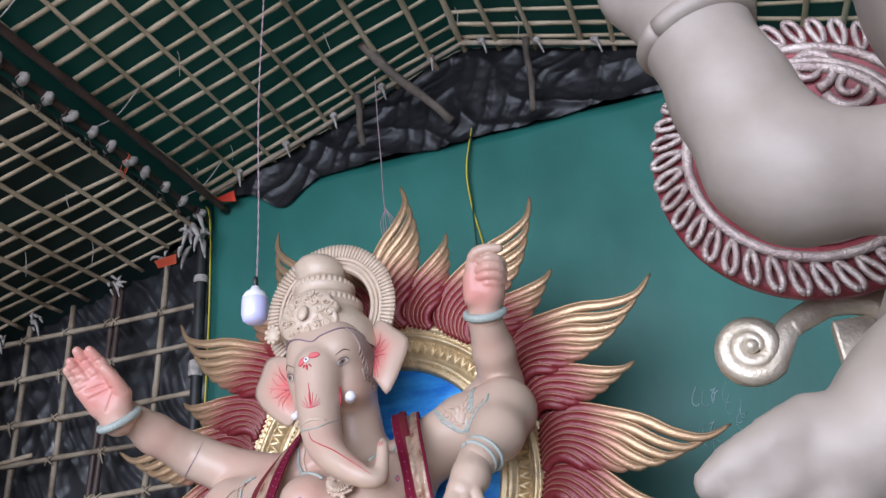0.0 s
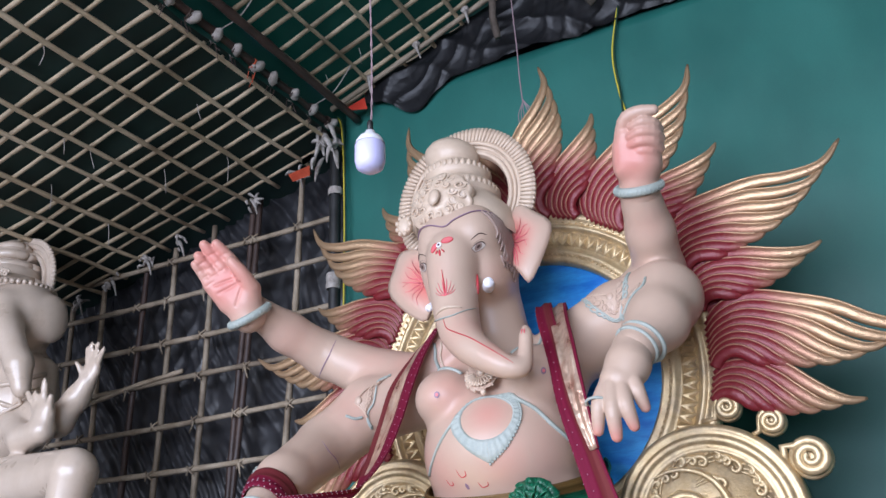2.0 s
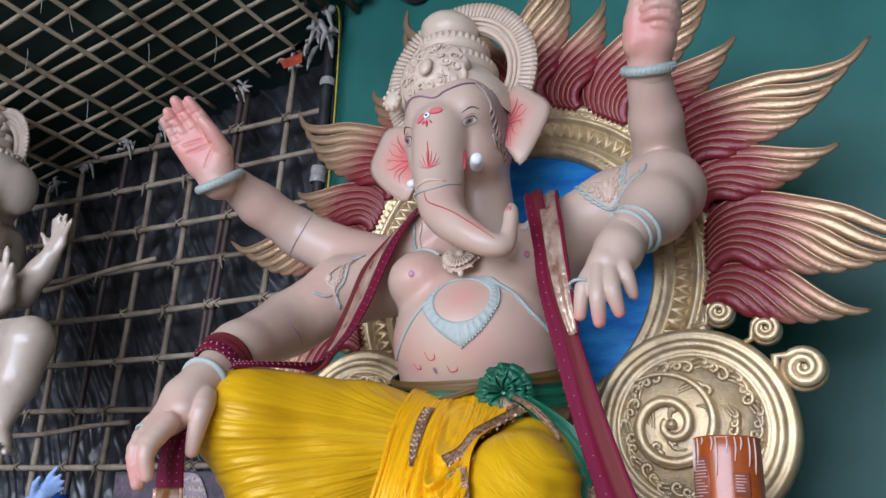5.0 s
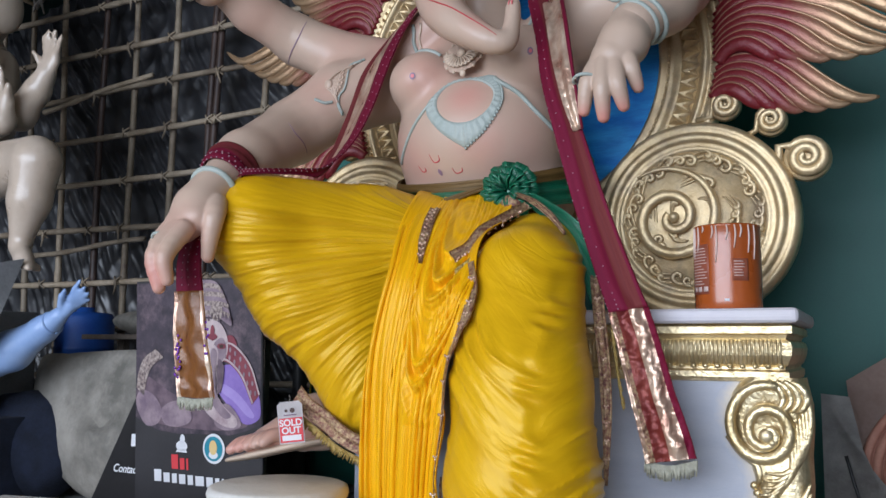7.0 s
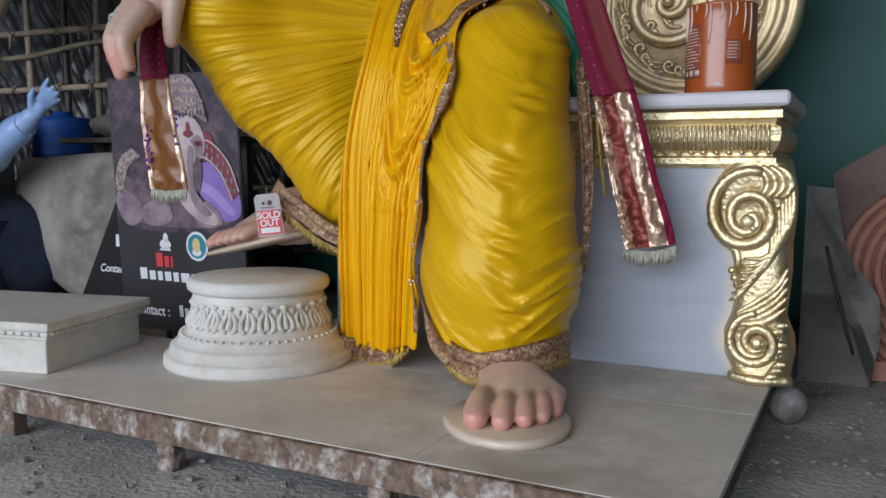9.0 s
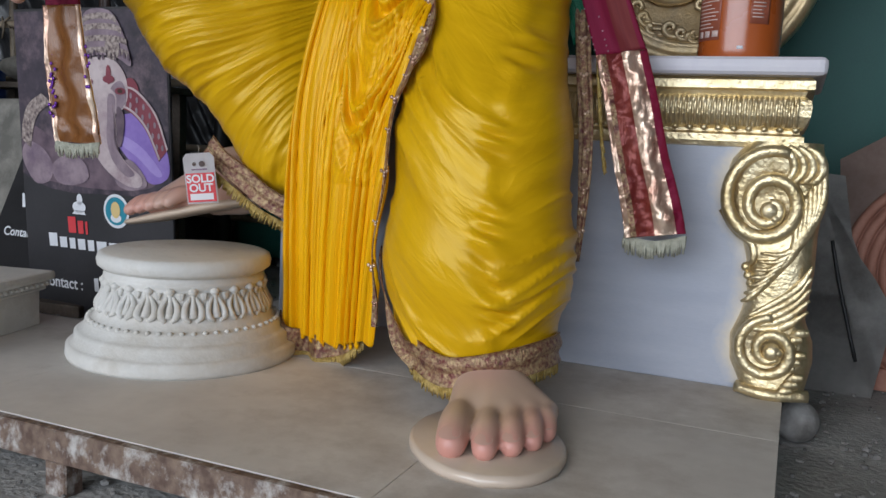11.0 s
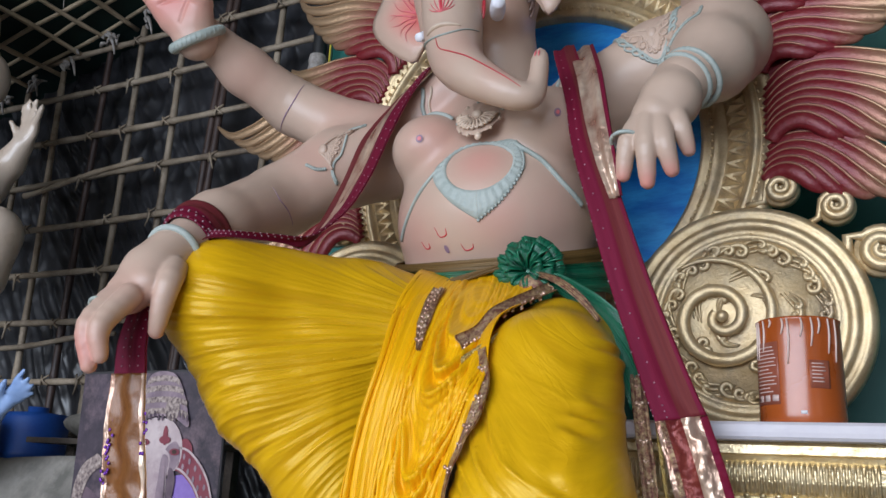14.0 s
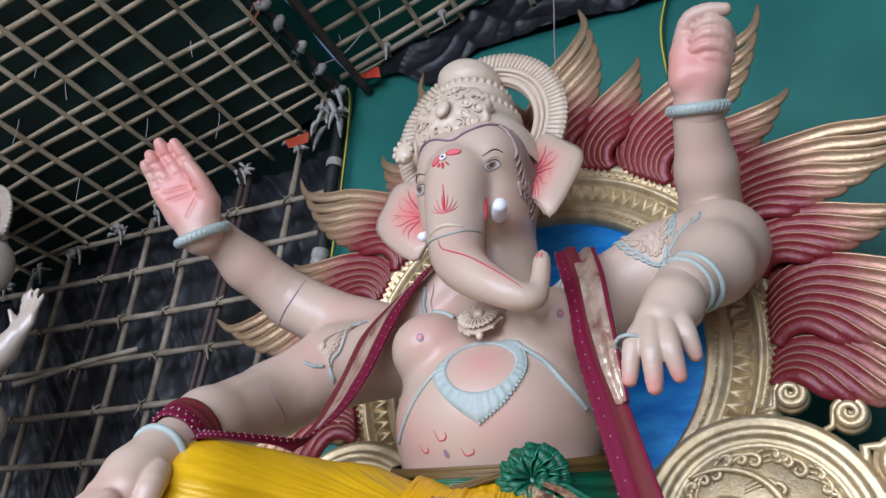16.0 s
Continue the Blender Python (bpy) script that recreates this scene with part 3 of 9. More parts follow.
def text_data(words, size, shear=0.0, bold=0.0):
    """Vertices and faces of flat lettering in the x-z plane, starting at the origin."""
    cu = bpy.data.curves.new("lettering", "FONT")
    cu.body, cu.size, cu.shear, cu.offset = words, size, shear, bold
    tmp = bpy.data.objects.new("lettering", cu)
    me = bpy.data.meshes.new_from_object(tmp)
    verts = [(v.co.x, 0.0, v.co.y) for v in me.vertices]
    faces = [tuple(p.vertices) for p in me.polygons]
    bpy.data.objects.remove(tmp)
    bpy.data.meshes.remove(me)
    bpy.data.curves.remove(cu)
    return verts, faces

# ---- the shed ----
rnd = random.Random(4)


def wavy(x, z, s=1.0):
    return noise.noise(Vector((x * s, z * s, 3.7)))


# ground: one sheet to the horizon, fine near the platform
gx = np.concatenate([[-400, -80, -20, -9], np.linspace(-6, 5, 90), [9, 20, 80, 400]])
gy = np.concatenate([[-400, -80, -20, -9], np.linspace(-6, 1.6, 70), [4, 20, 80, 400]])
gv = [(x, y, 0.012 * noise.noise(Vector((x * 2.2, y * 2.2, 0))) + 0.008 * noise.noise(Vector((x * 7, y * 7, 1)))) for x in gx for y in gy]
tagged(obj("ground", gv, [f[::-1] for f in grid_faces(len(gx), len(gy))], DIRT), "dusty grey earth floor littered with crumbs", "ground", kind="structure")
crumbs = Geo()
for i in range(4200):
    x, y = rnd.uniform(-2.6, 2.2), rnd.uniform(-2.7, 0.7)
    if -1.9 < x < 1.05 and -1.65 < y < -1.1:
        continue
    r = rnd.choice((0.003, 0.0045, 0.006, 0.009)) * rnd.uniform(0.7, 1.4)
    crumbs.add(*blob_data((x, y, 0.006), (r * rnd.uniform(0.8, 1.6), r, r * 0.7), 5, 3, (0, 0, rnd.uniform(0, 180))))
tagged(crumbs.make("rubble", [RUBBLE], smooth=False), "grey plaster crumbs scattered over the floor", "rubble", kind="stuff")

# back wall: bamboo frame with black plastic behind it, green tarpaulin hung over its right half
WALL_Y = 0.9


def roof_z(x):
    """Underside of the roof above x."""
    if x < -1.86:
        return 4.47 + 0.25 * (x + 1.86)
    if x < 0.42:
        return 4.72 + 0.36 * (x + 1.95)
    return 5.573 - 0.33 * (x - 0.42)


def crease(u, power=2.0):
    """Sharp crests one half turn apart."""
    return (1 - abs(math.sin(u))) ** power


sx, sz = np.linspace(-6.2, -1.2, 430), np.linspace(0, 1, 300)
sv = []
for x in sx:
    top = roof_z(x) + 0.12
    for q in sz:
        z = q * top
        warp = 1.1 * wavy(x, z, 0.9) + 0.35 * wavy(x + 9, z, 2.6)
        lean = x * 1.5 + z * 0.95 + 0.16 * warp
        gate = min(1.0, max(0.0, 0.55 + 1.5 * wavy(x * 0.8 + 5, z * 1.3, 1.4)))
        gate2 = min(1.0, max(0.0, 0.5 + 1.7 * wavy(x + 2, z * 1.2 - 4, 2.3)))
        y = 0.04 * crease(lean * 8.5 + 0.8 * warp, 1.0) * (0.35 + 0.65 * gate) + 0.036 * crease(lean * 18 + 1.3 * warp, 1.0) * gate2 + 0.01 * crease((x * 2.2 - z * 0.8) * 9 + 2.5 * warp, 1.1) * gate + 0.04 * wavy(x, z, 1.2) + 0.004 * wavy(x, z, 12)
        sv.append((x, WALL_Y + 0.2 - y, z))
tagged(obj("wall_back", sv, grid_faces(430, 300), BLACKPL), "black plastic sheeting hung in slanting folds", "wall", kind="structure")

part_r = box_bm((-1.2, WALL_Y + 0.06, 0), (4.6, WALL_Y + 0.14, 5.0), 0.01)
tagged(part("wall_rear", part_r, BLACKSW), "black plastic wall behind the tarpaulin", "wall", kind="structure")
# tarpaulin
tx, tz = np.linspace(-1.83, 4.5, 120), np.linspace(0.02, 1, 60)
tv = [(x, WALL_Y - 0.05 + 0.016 * wavy(x, z * 5, 0.6) + 0.004 * wavy(x, z * 5, 4), z * (4.765 + 0.01 * math.sin(x * 7))) for x in tx for z in tz]
canvas = obj("green_tarpaulin", tv, grid_faces(120, 60), CANVAS)
so = canvas.modifiers.new("thickness", "SOLIDIFY")
so.thickness = 0.004
tagged(canvas, "dark green tarpaulin hung flat as a backdrop", "tarpaulin", kind="structure")
chalk = Geo()
for i in range(16):
    cx, cz = 1.75 + rnd.uniform(-0.16, 0.2), 2.42 + rnd.uniform(-0.16, 0.14)
    pts = [(cx + 0.02 * math.sin(k * 1.3 + i), WALL_Y - 0.062, cz + 0.09 * (k / 5 - 0.5) + 0.03 * math.cos(k + i)) for k in range(6)]
    chalk.add(*tube_data(spline(pts, 10), 0.0035, 4, flat=0.4))
chalk.make("chalk_scribble", [CHALK], canvas, "faint pale chalk scribble")

# plastic swag over the top of the tarpaulin
pv = []
for i, x in enumerate(np.linspace(-1.62, 4.4, 300)):
    lo = 4.745 - 0.06 * max(0, wavy(x, 0.3, 2.0)) - (0.2 * math.exp(-((x + 1.18) / 0.2) ** 2))
    hi = roof_z(x) + 0.02
    for j in range(64):
        z = lo + (hi - lo) * j / 63
        y = 0.05 * abs(wavy(x, z, 2.0)) + 0.04 * crease(x * 5 + z * 9 + 3 * wavy(x, z, 1.7), 1.5) * (0.4 + 0.6 * abs(wavy(x + 3, z, 2.2)) * 2) + 0.02 * crease(x * 14 - z * 11 + 4 * wavy(x, z, 2.4)) + 0.012 * abs(wavy(x, z, 11))
        pv.append((x, WALL_Y - 0.075 - y, z))
swag = obj("plastic_valance", pv, grid_faces(300, 64), BLACKSW)
tagged(swag, "crumpled black plastic hanging over the tarpaulin's top edge", "plastic sheet", kind="structure")


def bamboo_data(a, b, r, knots=True):
    """A pole with swollen joints and a slight bow."""
    a, b = np.array(a, dtype=float), np.array(b, dtype=float)
    length = np.linalg.norm(b - a)
    n = max(4, int(length / 0.09))
    pts, rad = [], []
    ph = rnd.uniform(0, 6)
    for i in range(n + 1):
        t = i / n
        p = a + (b - a) * t
        p = p + np.array((0.008 * math.sin(3 * t * 3 + ph), 0.004, 0.008 * math.cos(2.4 * t * 3 + ph)))
        pts.append(p)
        rad.append(r * (1.18 if knots and i % 4 == 0 else 1.0) * (1 - 0.15 * t))
    return tube_data(pts, rad, 7)


frame_w = thing("bamboo_frame", "weathered bamboo poles lashed into a square wall grid", "bamboo frame", kind="structure")
UPRIGHTS = [(-5.5, 0), (-5.15, 0), (-4.79, 0), (-4.4, 0), (-3.91, 1), (-3.57, 0), (-3.15, 0), (-2.75, 1), (-2.67, 1), (-2.25, 0)]
for x, dark in UPRIGHTS:
    x0 = x + {-4.4: 0.2, -4.79: 0.18, -2.67: -0.2, -2.75: -0.09, -2.25: -0.13}.get(x, 0.0) + rnd.uniform(-0.02, 0.02)
    top = roof_z(x) - 0.02
    v, f = bamboo_data((x0, WALL_Y - 0.035, -0.05), (x, WALL_Y - 0.035, top), 0.028 if dark else 0.026)
    obj("upright_pole", v, f, BAMBOO_D if dark else BAMBOO, frame_w)
RAILS = [0.3, 0.66, 1.02, 1.38, 1.77, 2.12, 2.49, 2.83, 3.16, 3.53, 3.87]
for z in RAILS:
    x1 = -1.88 if z > 2.3 else -1.4
    x0 = -5.6
    v, f = bamboo_data((x0, WALL_Y - 0.075, z + rnd.uniform(-0.02, 0.02)), (x1, WALL_Y - 0.075, z + rnd.uniform(-0.01, 0.03)), 0.023)
    obj("cross_pole", v, f, BAMBOO, frame_w)
for z0, z1 in ((2.76, 2.9), (1.6, 1.68)):
    v, f = bamboo_data((-4.5, WALL_Y - 0.1, z0), (-3.3, WALL_Y - 0.1, z1), 0.02)
    obj("cross_pole", v, f, BAMBOO, frame_w)
for x, dark in UPRIGHTS:
    for z in RAILS[3:]:
        if rnd.random() < 0.75 and z < roof_z(x) - 0.1:
            g = Geo()
            for s in (-1, 1):
                d = np.array((0.034, 0, 0.034 * s))
                c = np.array((x, WALL_Y - 0.085, z))
                g.add(*tube_data(spline([c - d, c + np.array((0, -0.022, 0)), c + d], 7), 0.007, 5))
            if rnd.random() < 0.35:
                g.add(*tube_data(spline([(x, WALL_Y - 0.1, z), (x + 0.02, WALL_Y - 0.12, z - 0.04), (x + rnd.uniform(-0.03, 0.05), WALL_Y - 0.11, z - 0.1)], 6), [0.012, 0.004], 5))
            g.make("tie", [BAMBOO], frame_w)
# rag bundles where poles meet the eave
for x in (-5.0, -4.62, -4.22, -3.82, -3.46, -2.7, -2.25):
    g = Geo()
    zt = roof_z(x) - 0.05
    for i in range(7):
        c = (x + rnd.uniform(-0.09, 0.09), WALL_Y - 0.1 + rnd.uniform(-0.03, 0.03), zt + rnd.uniform(-0.07, 0.05))
        d = np.array((rnd.uniform(-0.05, 0.05), 0.0, rnd.uniform(-0.05, 0.03)))
        g.add(*tube_data(spline([np.array(c) - d, np.array(c) + (0, -0.015, 0.008), np.array(c) + d], 7), [0.01, rnd.uniform(0.016, 0.026), 0.008], 6, flat=0.6))
    g.add(*tube_data(spline([(x, WALL_Y - 0.12, zt), (x + 0.05, WALL_Y - 0.13, zt - 0.07), (x + 0.07, WALL_Y - 0.12, zt - 0.15)], 6), [0.018, 0.006], 5))
    g.make("rag_knot", [RAG], frame_w)

# corner post, wrapped black, with a doubled wire beside the tarpaulin
post = thing("corner_post", "black wrapped corner post with pale tape bands", "post", (-1.885, WALL_Y - 0.1, 0), kind="structure")
v, f = bamboo_data((0, 0, 0), (0, 0, 4.6), 0.05, False)
obj("pole", v, f, BLACKP, post)
for z in (4.06, 3.3, 3.36):
    v, f = lathe_data([(0.053, z - 0.03), (0.058, z), (0.053, z + 0.03)], 12)
    obj("tape", v, f, RAG, post)


def wire(name, pts, r, mat, parent=None, n=40):
    v, f = tube_data(spline(pts, n), r, 6)
    return obj(name, v, f, mat, parent)


edge = thing("edge_wire", "yellow and green wire run down the tarpaulin's edge", "wire")
wire("yellow_wire", [(-1.910, WALL_Y - 0.13, 4.75), (-1.820, WALL_Y - 0.13, 4.6), (-1.790, WALL_Y - 0.12, 4.0), (-1.780, WALL_Y - 0.12, 3.0), (-1.790, WALL_Y - 0.12, 0.6)], 0.006, WIREY, edge)
wire("green_wire", [(-1.900, WALL_Y - 0.14, 4.73), (-1.805, WALL_Y - 0.13, 4.6), (-1.775, WALL_Y - 0.125, 4.0), (-1.765, WALL_Y - 0.12, 3.0), (-1.775, WALL_Y - 0.12, 0.6)], 0.006, WIREG, edge)
loop = thing("looped_wire", "yellow and green wire looped down the tarpaulin", "wire")
wire("yellow_wire", [(0.42, WALL_Y - 0.09, 4.84), (0.345, WALL_Y - 0.09, 4.5), (0.35, WALL_Y - 0.08, 4.2), (0.39, WALL_Y - 0.08, 3.95), (0.43, WALL_Y - 0.08, 3.65), (0.4, WALL_Y - 0.08, 3.3)], 0.006, WIREY, loop)
wire("green_wire", [(0.43, WALL_Y - 0.1, 4.84), (0.36, WALL_Y - 0.1, 4.5), (0.362, WALL_Y - 0.09, 4.2), (0.36, WALL_Y - 0.09, 3.95), (0.37, WALL_Y - 0.09, 3.65), (0.41, WALL_Y - 0.09, 3.3)], 0.006, WIREG, loop)

# roof: tarpaulin over a bamboo lattice in three slopes
ROOF_Y0, ROOF_Y1 = -6.6, 1.25
rg = Geo()


def slope(x0, x1, slot=0, dz=0.0):
    xs, ys = np.linspace(x0, x1, 14), np.linspace(ROOF_Y0, ROOF_Y1, 60)
    v = [(x, y, roof_z(min(max(x, x0 + 1e-4), x1 - 1e-4)) + 0.07 + dz + 0.02 * noise.noise(Vector((x * 1.5, y * 1.5, 8)))) for x in xs for y in ys]
    rg.add(v, grid_faces(14, 60), slot)


# left slope takes the darker, opaque tarpaulin
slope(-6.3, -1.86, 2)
slope(-1.86, 0.42)
slope(0.42, 4.6)
ys_ = np.linspace(ROOF_Y0, ROOF_Y1, 60)
rg.add([(-1.86 + dx + 0.01 * math.sin(y * 9), y, z) for y in ys_ for dx, z in ((0.02, 4.5), (0.0, 4.66), (-0.01, 4.83))], grid_faces(60, 3), 0)


def stick(a, b, r, slot=1):
    a, b = np.array(a, dtype=float), np.array(b, dtype=float)
    n = max(6, int(np.linalg.norm(b - a) / 0.11))
    ph = rnd.uniform(0, 6)
    k0 = rnd.randrange(4)
    pts = [a + (b - a) * i / n + np.array((0.01 * math.sin(i * 0.42 + ph), 0.01 * math.cos(i * 0.35 + ph), 0.006 * math.sin(i * 0.6 + ph))) for i in range(n + 1)]
    r0 = r * rnd.uniform(0.85, 1.15)
    rad = [r0 * (1.16 if (i + k0) % 4 == 0 else 1.0) * (1 - 0.2 * i / n) for i in range(n + 1)]
    rg.add(*tube_data(pts, rad, 6, flat=0.75, up=(0, 0, 1)), slot)


for x0, x1 in ((-6.2, -1.89), (-1.82, 0.42), (0.42, 4.5)):
    e = 1e-3
    y = -6.4
    while y < 0.9:
        stick((x0, y, roof_z(x0 + e) + 0.035), (x1, y + rnd.uniform(-0.06, 0.06), roof_z(x1 - e) + 0.035), 0.02)
        y += 0.168 * rnd.uniform(0.88, 1.12)
    n = max(2, round((x1 - x0) / 0.29))
    for i in range(n + 1):
        x = x0 + (x1 - x0) * i / n + (rnd.uniform(-0.03, 0.03) if 0 < i < n else 0)
        z = roof_z(min(max(x, x0 + e), x1 - e))
        stick((x, -6.4, z - 0.002), (x + rnd.uniform(-0.05, 0.05), 0.9 + rnd.uniform(-0.04, 0.05), z - 0.002), 0.024)
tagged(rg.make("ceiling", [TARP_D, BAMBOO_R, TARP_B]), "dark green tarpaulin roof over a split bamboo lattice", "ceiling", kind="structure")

strings = thing("loose_string", "frayed strings dangling from the bamboo lattice", "string", kind="stuff")
for i in range(40):
    x, y = rnd.uniform(-4.6, 1.6), rnd.uniform(-2.6, 0.5)
    z = roof_z(x)
    wire("strand", [(x, y, z + 0.02), (x + 0.02, y, z - 0.05), (x + rnd.uniform(-0.05, 0.05), y + 0.02, z - rnd.uniform(0.08, 0.2))], 0.0025, RAG, strings, 8)

# eave beam with rag knots
beam = thing("eave_beam", "dark stained eave poles bound with pale rag knots", "beam", kind="structure")
for dx, dz, r in ((0.0, -0.02, 0.032), (0.15, 0.05, 0.034)):
    v, f = bamboo_data((-1.84 + dx, -6.4, 4.59 + dz), (-1.84 + dx, 0.8, 4.59 + dz), r)
    obj("pole", v, f, BAMBOO_D, beam)
y = 0.62
k = 0
while y > -5:
    # wrapped stub of a lattice stick, and the frayed twine that binds it to the pole
    g = Geo()
    lean = rnd.uniform(-0.03, 0.03)
    stub = spline([(-1.875, y - 0.01, 4.53), (-1.845, y, 4.545), (-1.81, y + lean, 4.565), (-1.775, y + 1.4 * lean, 4.585)], 9)
    fat = rnd.uniform(0.85, 1.15)
    g.add(*tube_data(stub, [0.012 * fat, 0.026 * fat, 0.03 * fat, 0.036 * fat, 0.037 * fat, 0.03 * fat, 0.012 * fat], 9))
    for q in range(2):
        g.add(*blob_data((-1.85 + 0.03 * q, y + rnd.uniform(-0.02, 0.02), 4.53 + 0.012 * q), (rnd.uniform(0.014, 0.024), 0.02, 0.016), 7, 5, (0, rnd.uniform(-40, 40), 0)))
    knot = g.make("rag_knot", [RAG], beam)
    g = Geo()
    for q in range(4):
        yy = y + rnd.uniform(-0.035, 0.035)
        g.add(*tube_data([(-1.84 + 0.037 * math.cos(w), yy + 0.006 * math.sin(2 * w), 4.57 + 0.037 * math.sin(w)) for w in np.linspace(0, 2 * math.pi, 11)], 0.006, 5))
    for q in range(3):
        yy = y + rnd.uniform(-0.04, 0.04)
        g.add(*tube_data(spline([(-1.85, yy, 4.54), (-1.86 + rnd.uniform(-0.02, 0.02), yy, 4.5), (-1.86 + rnd.uniform(-0.04, 0.04), yy + rnd.uniform(-0.03, 0.03), 4.47 - rnd.uniform(0, 0.05))], 6), [0.005, 0.0025], 4))
    g.make("twine", [ORANGE if k == 4 else BAMBOO_D], knot, "orange rag" if k == 4 else "brown twine")
    if k in (1, 6, 11):
        v, f = tube_data(spline([(-1.8, y, 4.6), (-1.66, y + 0.03, 4.68), (-1.5, y + 0.02, 4.85)], 10), 0.005, 5)
        obj("cord", v, f, RAG, beam)
    y -= 0.21 * rnd.uniform(0.85, 1.15)
    k += 1
g = Geo()
for i in range(16):
    c = (-1.87 + rnd.uniform(-0.1, 0.08), 0.66 + rnd.uniform(-0.05, 0.05), 4.36 + rnd.uniform(-0.14, 0.2))
    d = np.array((rnd.uniform(-0.05, 0.05), 0.0, rnd.uniform(-0.09, 0.05)))
    g.add(*tube_data(spline([np.array(c) - d, np.array(c) + (0.01, -0.02, 0.01), np.array(c) + d, np.array(c) + d * 1.5 + (0.01, 0, -0.03)], 9), [0.012, rnd.uniform(0.022, 0.036), rnd.uniform(0.014, 0.026), 0.006], 7, flat=0.6))
g.make("rag_bundle", [RAG], beam)
for name, m, p in (("red_scrap", REDP, [(-1.74, 0.72, 4.72), (-1.56, 0.7, 4.74), (-1.53, 0.7, 4.63), (-1.66, 0.7, 4.66)]),
                   ("cyan_scrap", TEALP, [(-2.06, 0.6, 4.3), (-1.97, 0.6, 4.33), (-1.96, 0.6, 4.27), (-2.05, 0.6, 4.24)]),
                   ("orange_scrap", ORANGE, [(-2.2, 0.62, 4.22), (-2.0, 0.62, 4.24), (-2.0, 0.63, 4.16), (-2.16, 0.63, 4.15)])):
    bm = bmesh.new()
    bm.faces.new([bm.verts.new(q) for q in p])
    bmesh.ops.solidify(bm, geom=bm.faces[:], thickness=0.006)
    part(name, bm, m, beam)
# rafters' outer pole along the gable, and loose sticks
gable = thing("gable_pole", "pale bamboo pole along the roof edge with strips tied on", "pole", kind="structure")
for a, b in (((-1.9, 0.7, 4.72), (0.5, 0.7, 5.58)), ((0.42, 0.7, 5.56), (4.4, 0.7, 4.24))):
    v, f = bamboo_data(a, b, 0.022)
    obj("pole", v, f, BAMBOO, gable)
for x in np.arange(-1.5, 2.6, 0.42):
    z = roof_z(x)
    g = Geo()
    g.add(*tube_data(spline([(x, 0.68, z), (x + 0.02, 0.65, z - 0.06), (x + rnd.uniform(-0.02, 0.05), 0.66, z - 0.15)], 6), [0.02, 0.006], 5))
    g.add(*blob_data((x, 0.68, z), (0.035, 0.03, 0.03), 7, 5))
    g.make("tie", [RAG], gable)
for (a, b, r) in (((-0.42, 0.6, 5.25), (-0.4, 0.62, 4.78), 0.028), ((0.95, 0.6, 5.36), (0.93, 0.66, 4.75), 0.025), ((-0.35, 0.15, 5.55), (0.3, 0.68, 4.84), 0.038)):
    v, f = bamboo_data(a, b, r)
    obj("hanging_stick", v, f, OLDWOOD, gable)

# plain walls that close the shed at the sides
for name, x, y0 in (("wall_left", -6.25, -3.6), ("wall_right", 4.6, -6.5)):
    part_bm = box_bm((x - 0.04, y0, 0), (x + 0.04, 1.1, 4.3), 0.01)
    tagged(part(name, part_bm, BLACKPL), "black plastic side wall of the shed", "wall", kind="structure")

# ---- platform ----
plat = thing("platform", "low dusty plywood platform on short timber legs", "platform", kind="structure")
PZ = 0.15
boards = [(-2.6, -0.6585), (-0.6575, 0.4225), (0.4235, 1.09)]
for i, (a, b) in enumerate(boards):
    for y0, y1 in ((-1.73, -1.001), (-1.0, 0.3)):
        if i == 0 and y0 > -1.5:
            a = -0.72
        part("board", box_bm((a, y0, PZ - 0.018), (b, y1, PZ), 0.0008, 1), PLY, plat)
part("apron", box_bm((-2.6, -1.755, PZ - 0.075), (1.07, -1.7305, PZ - 0.0015), 0.003, 1), APRON, plat, "timber apron splashed with pale paint")
part("side_rail", box_bm((1.05, -1.7, PZ - 0.08), (1.085, 0.3, PZ - 0.02), 0.004, 1), OLDWOOD, plat)
for x in (-2.2, -0.97, -0.32, 0.35, 1.0):
    for y in (-1.75, -1.05):
        part("leg", box_bm((x - 0.03, y, -0.01), (x + 0.03, y + 0.05, PZ - 0.02), 0.004, 1), APRON, plat)
part("brace", box_bm((-1.0, -1.742, -0.02), (-0.96, -1.70, 0.13), 0.004, 1), OLDWOOD, plat)

# ---- throne ----
throne = thing("throne", "pale blue grey throne block with gilded mouldings and scroll bracket", "throne")


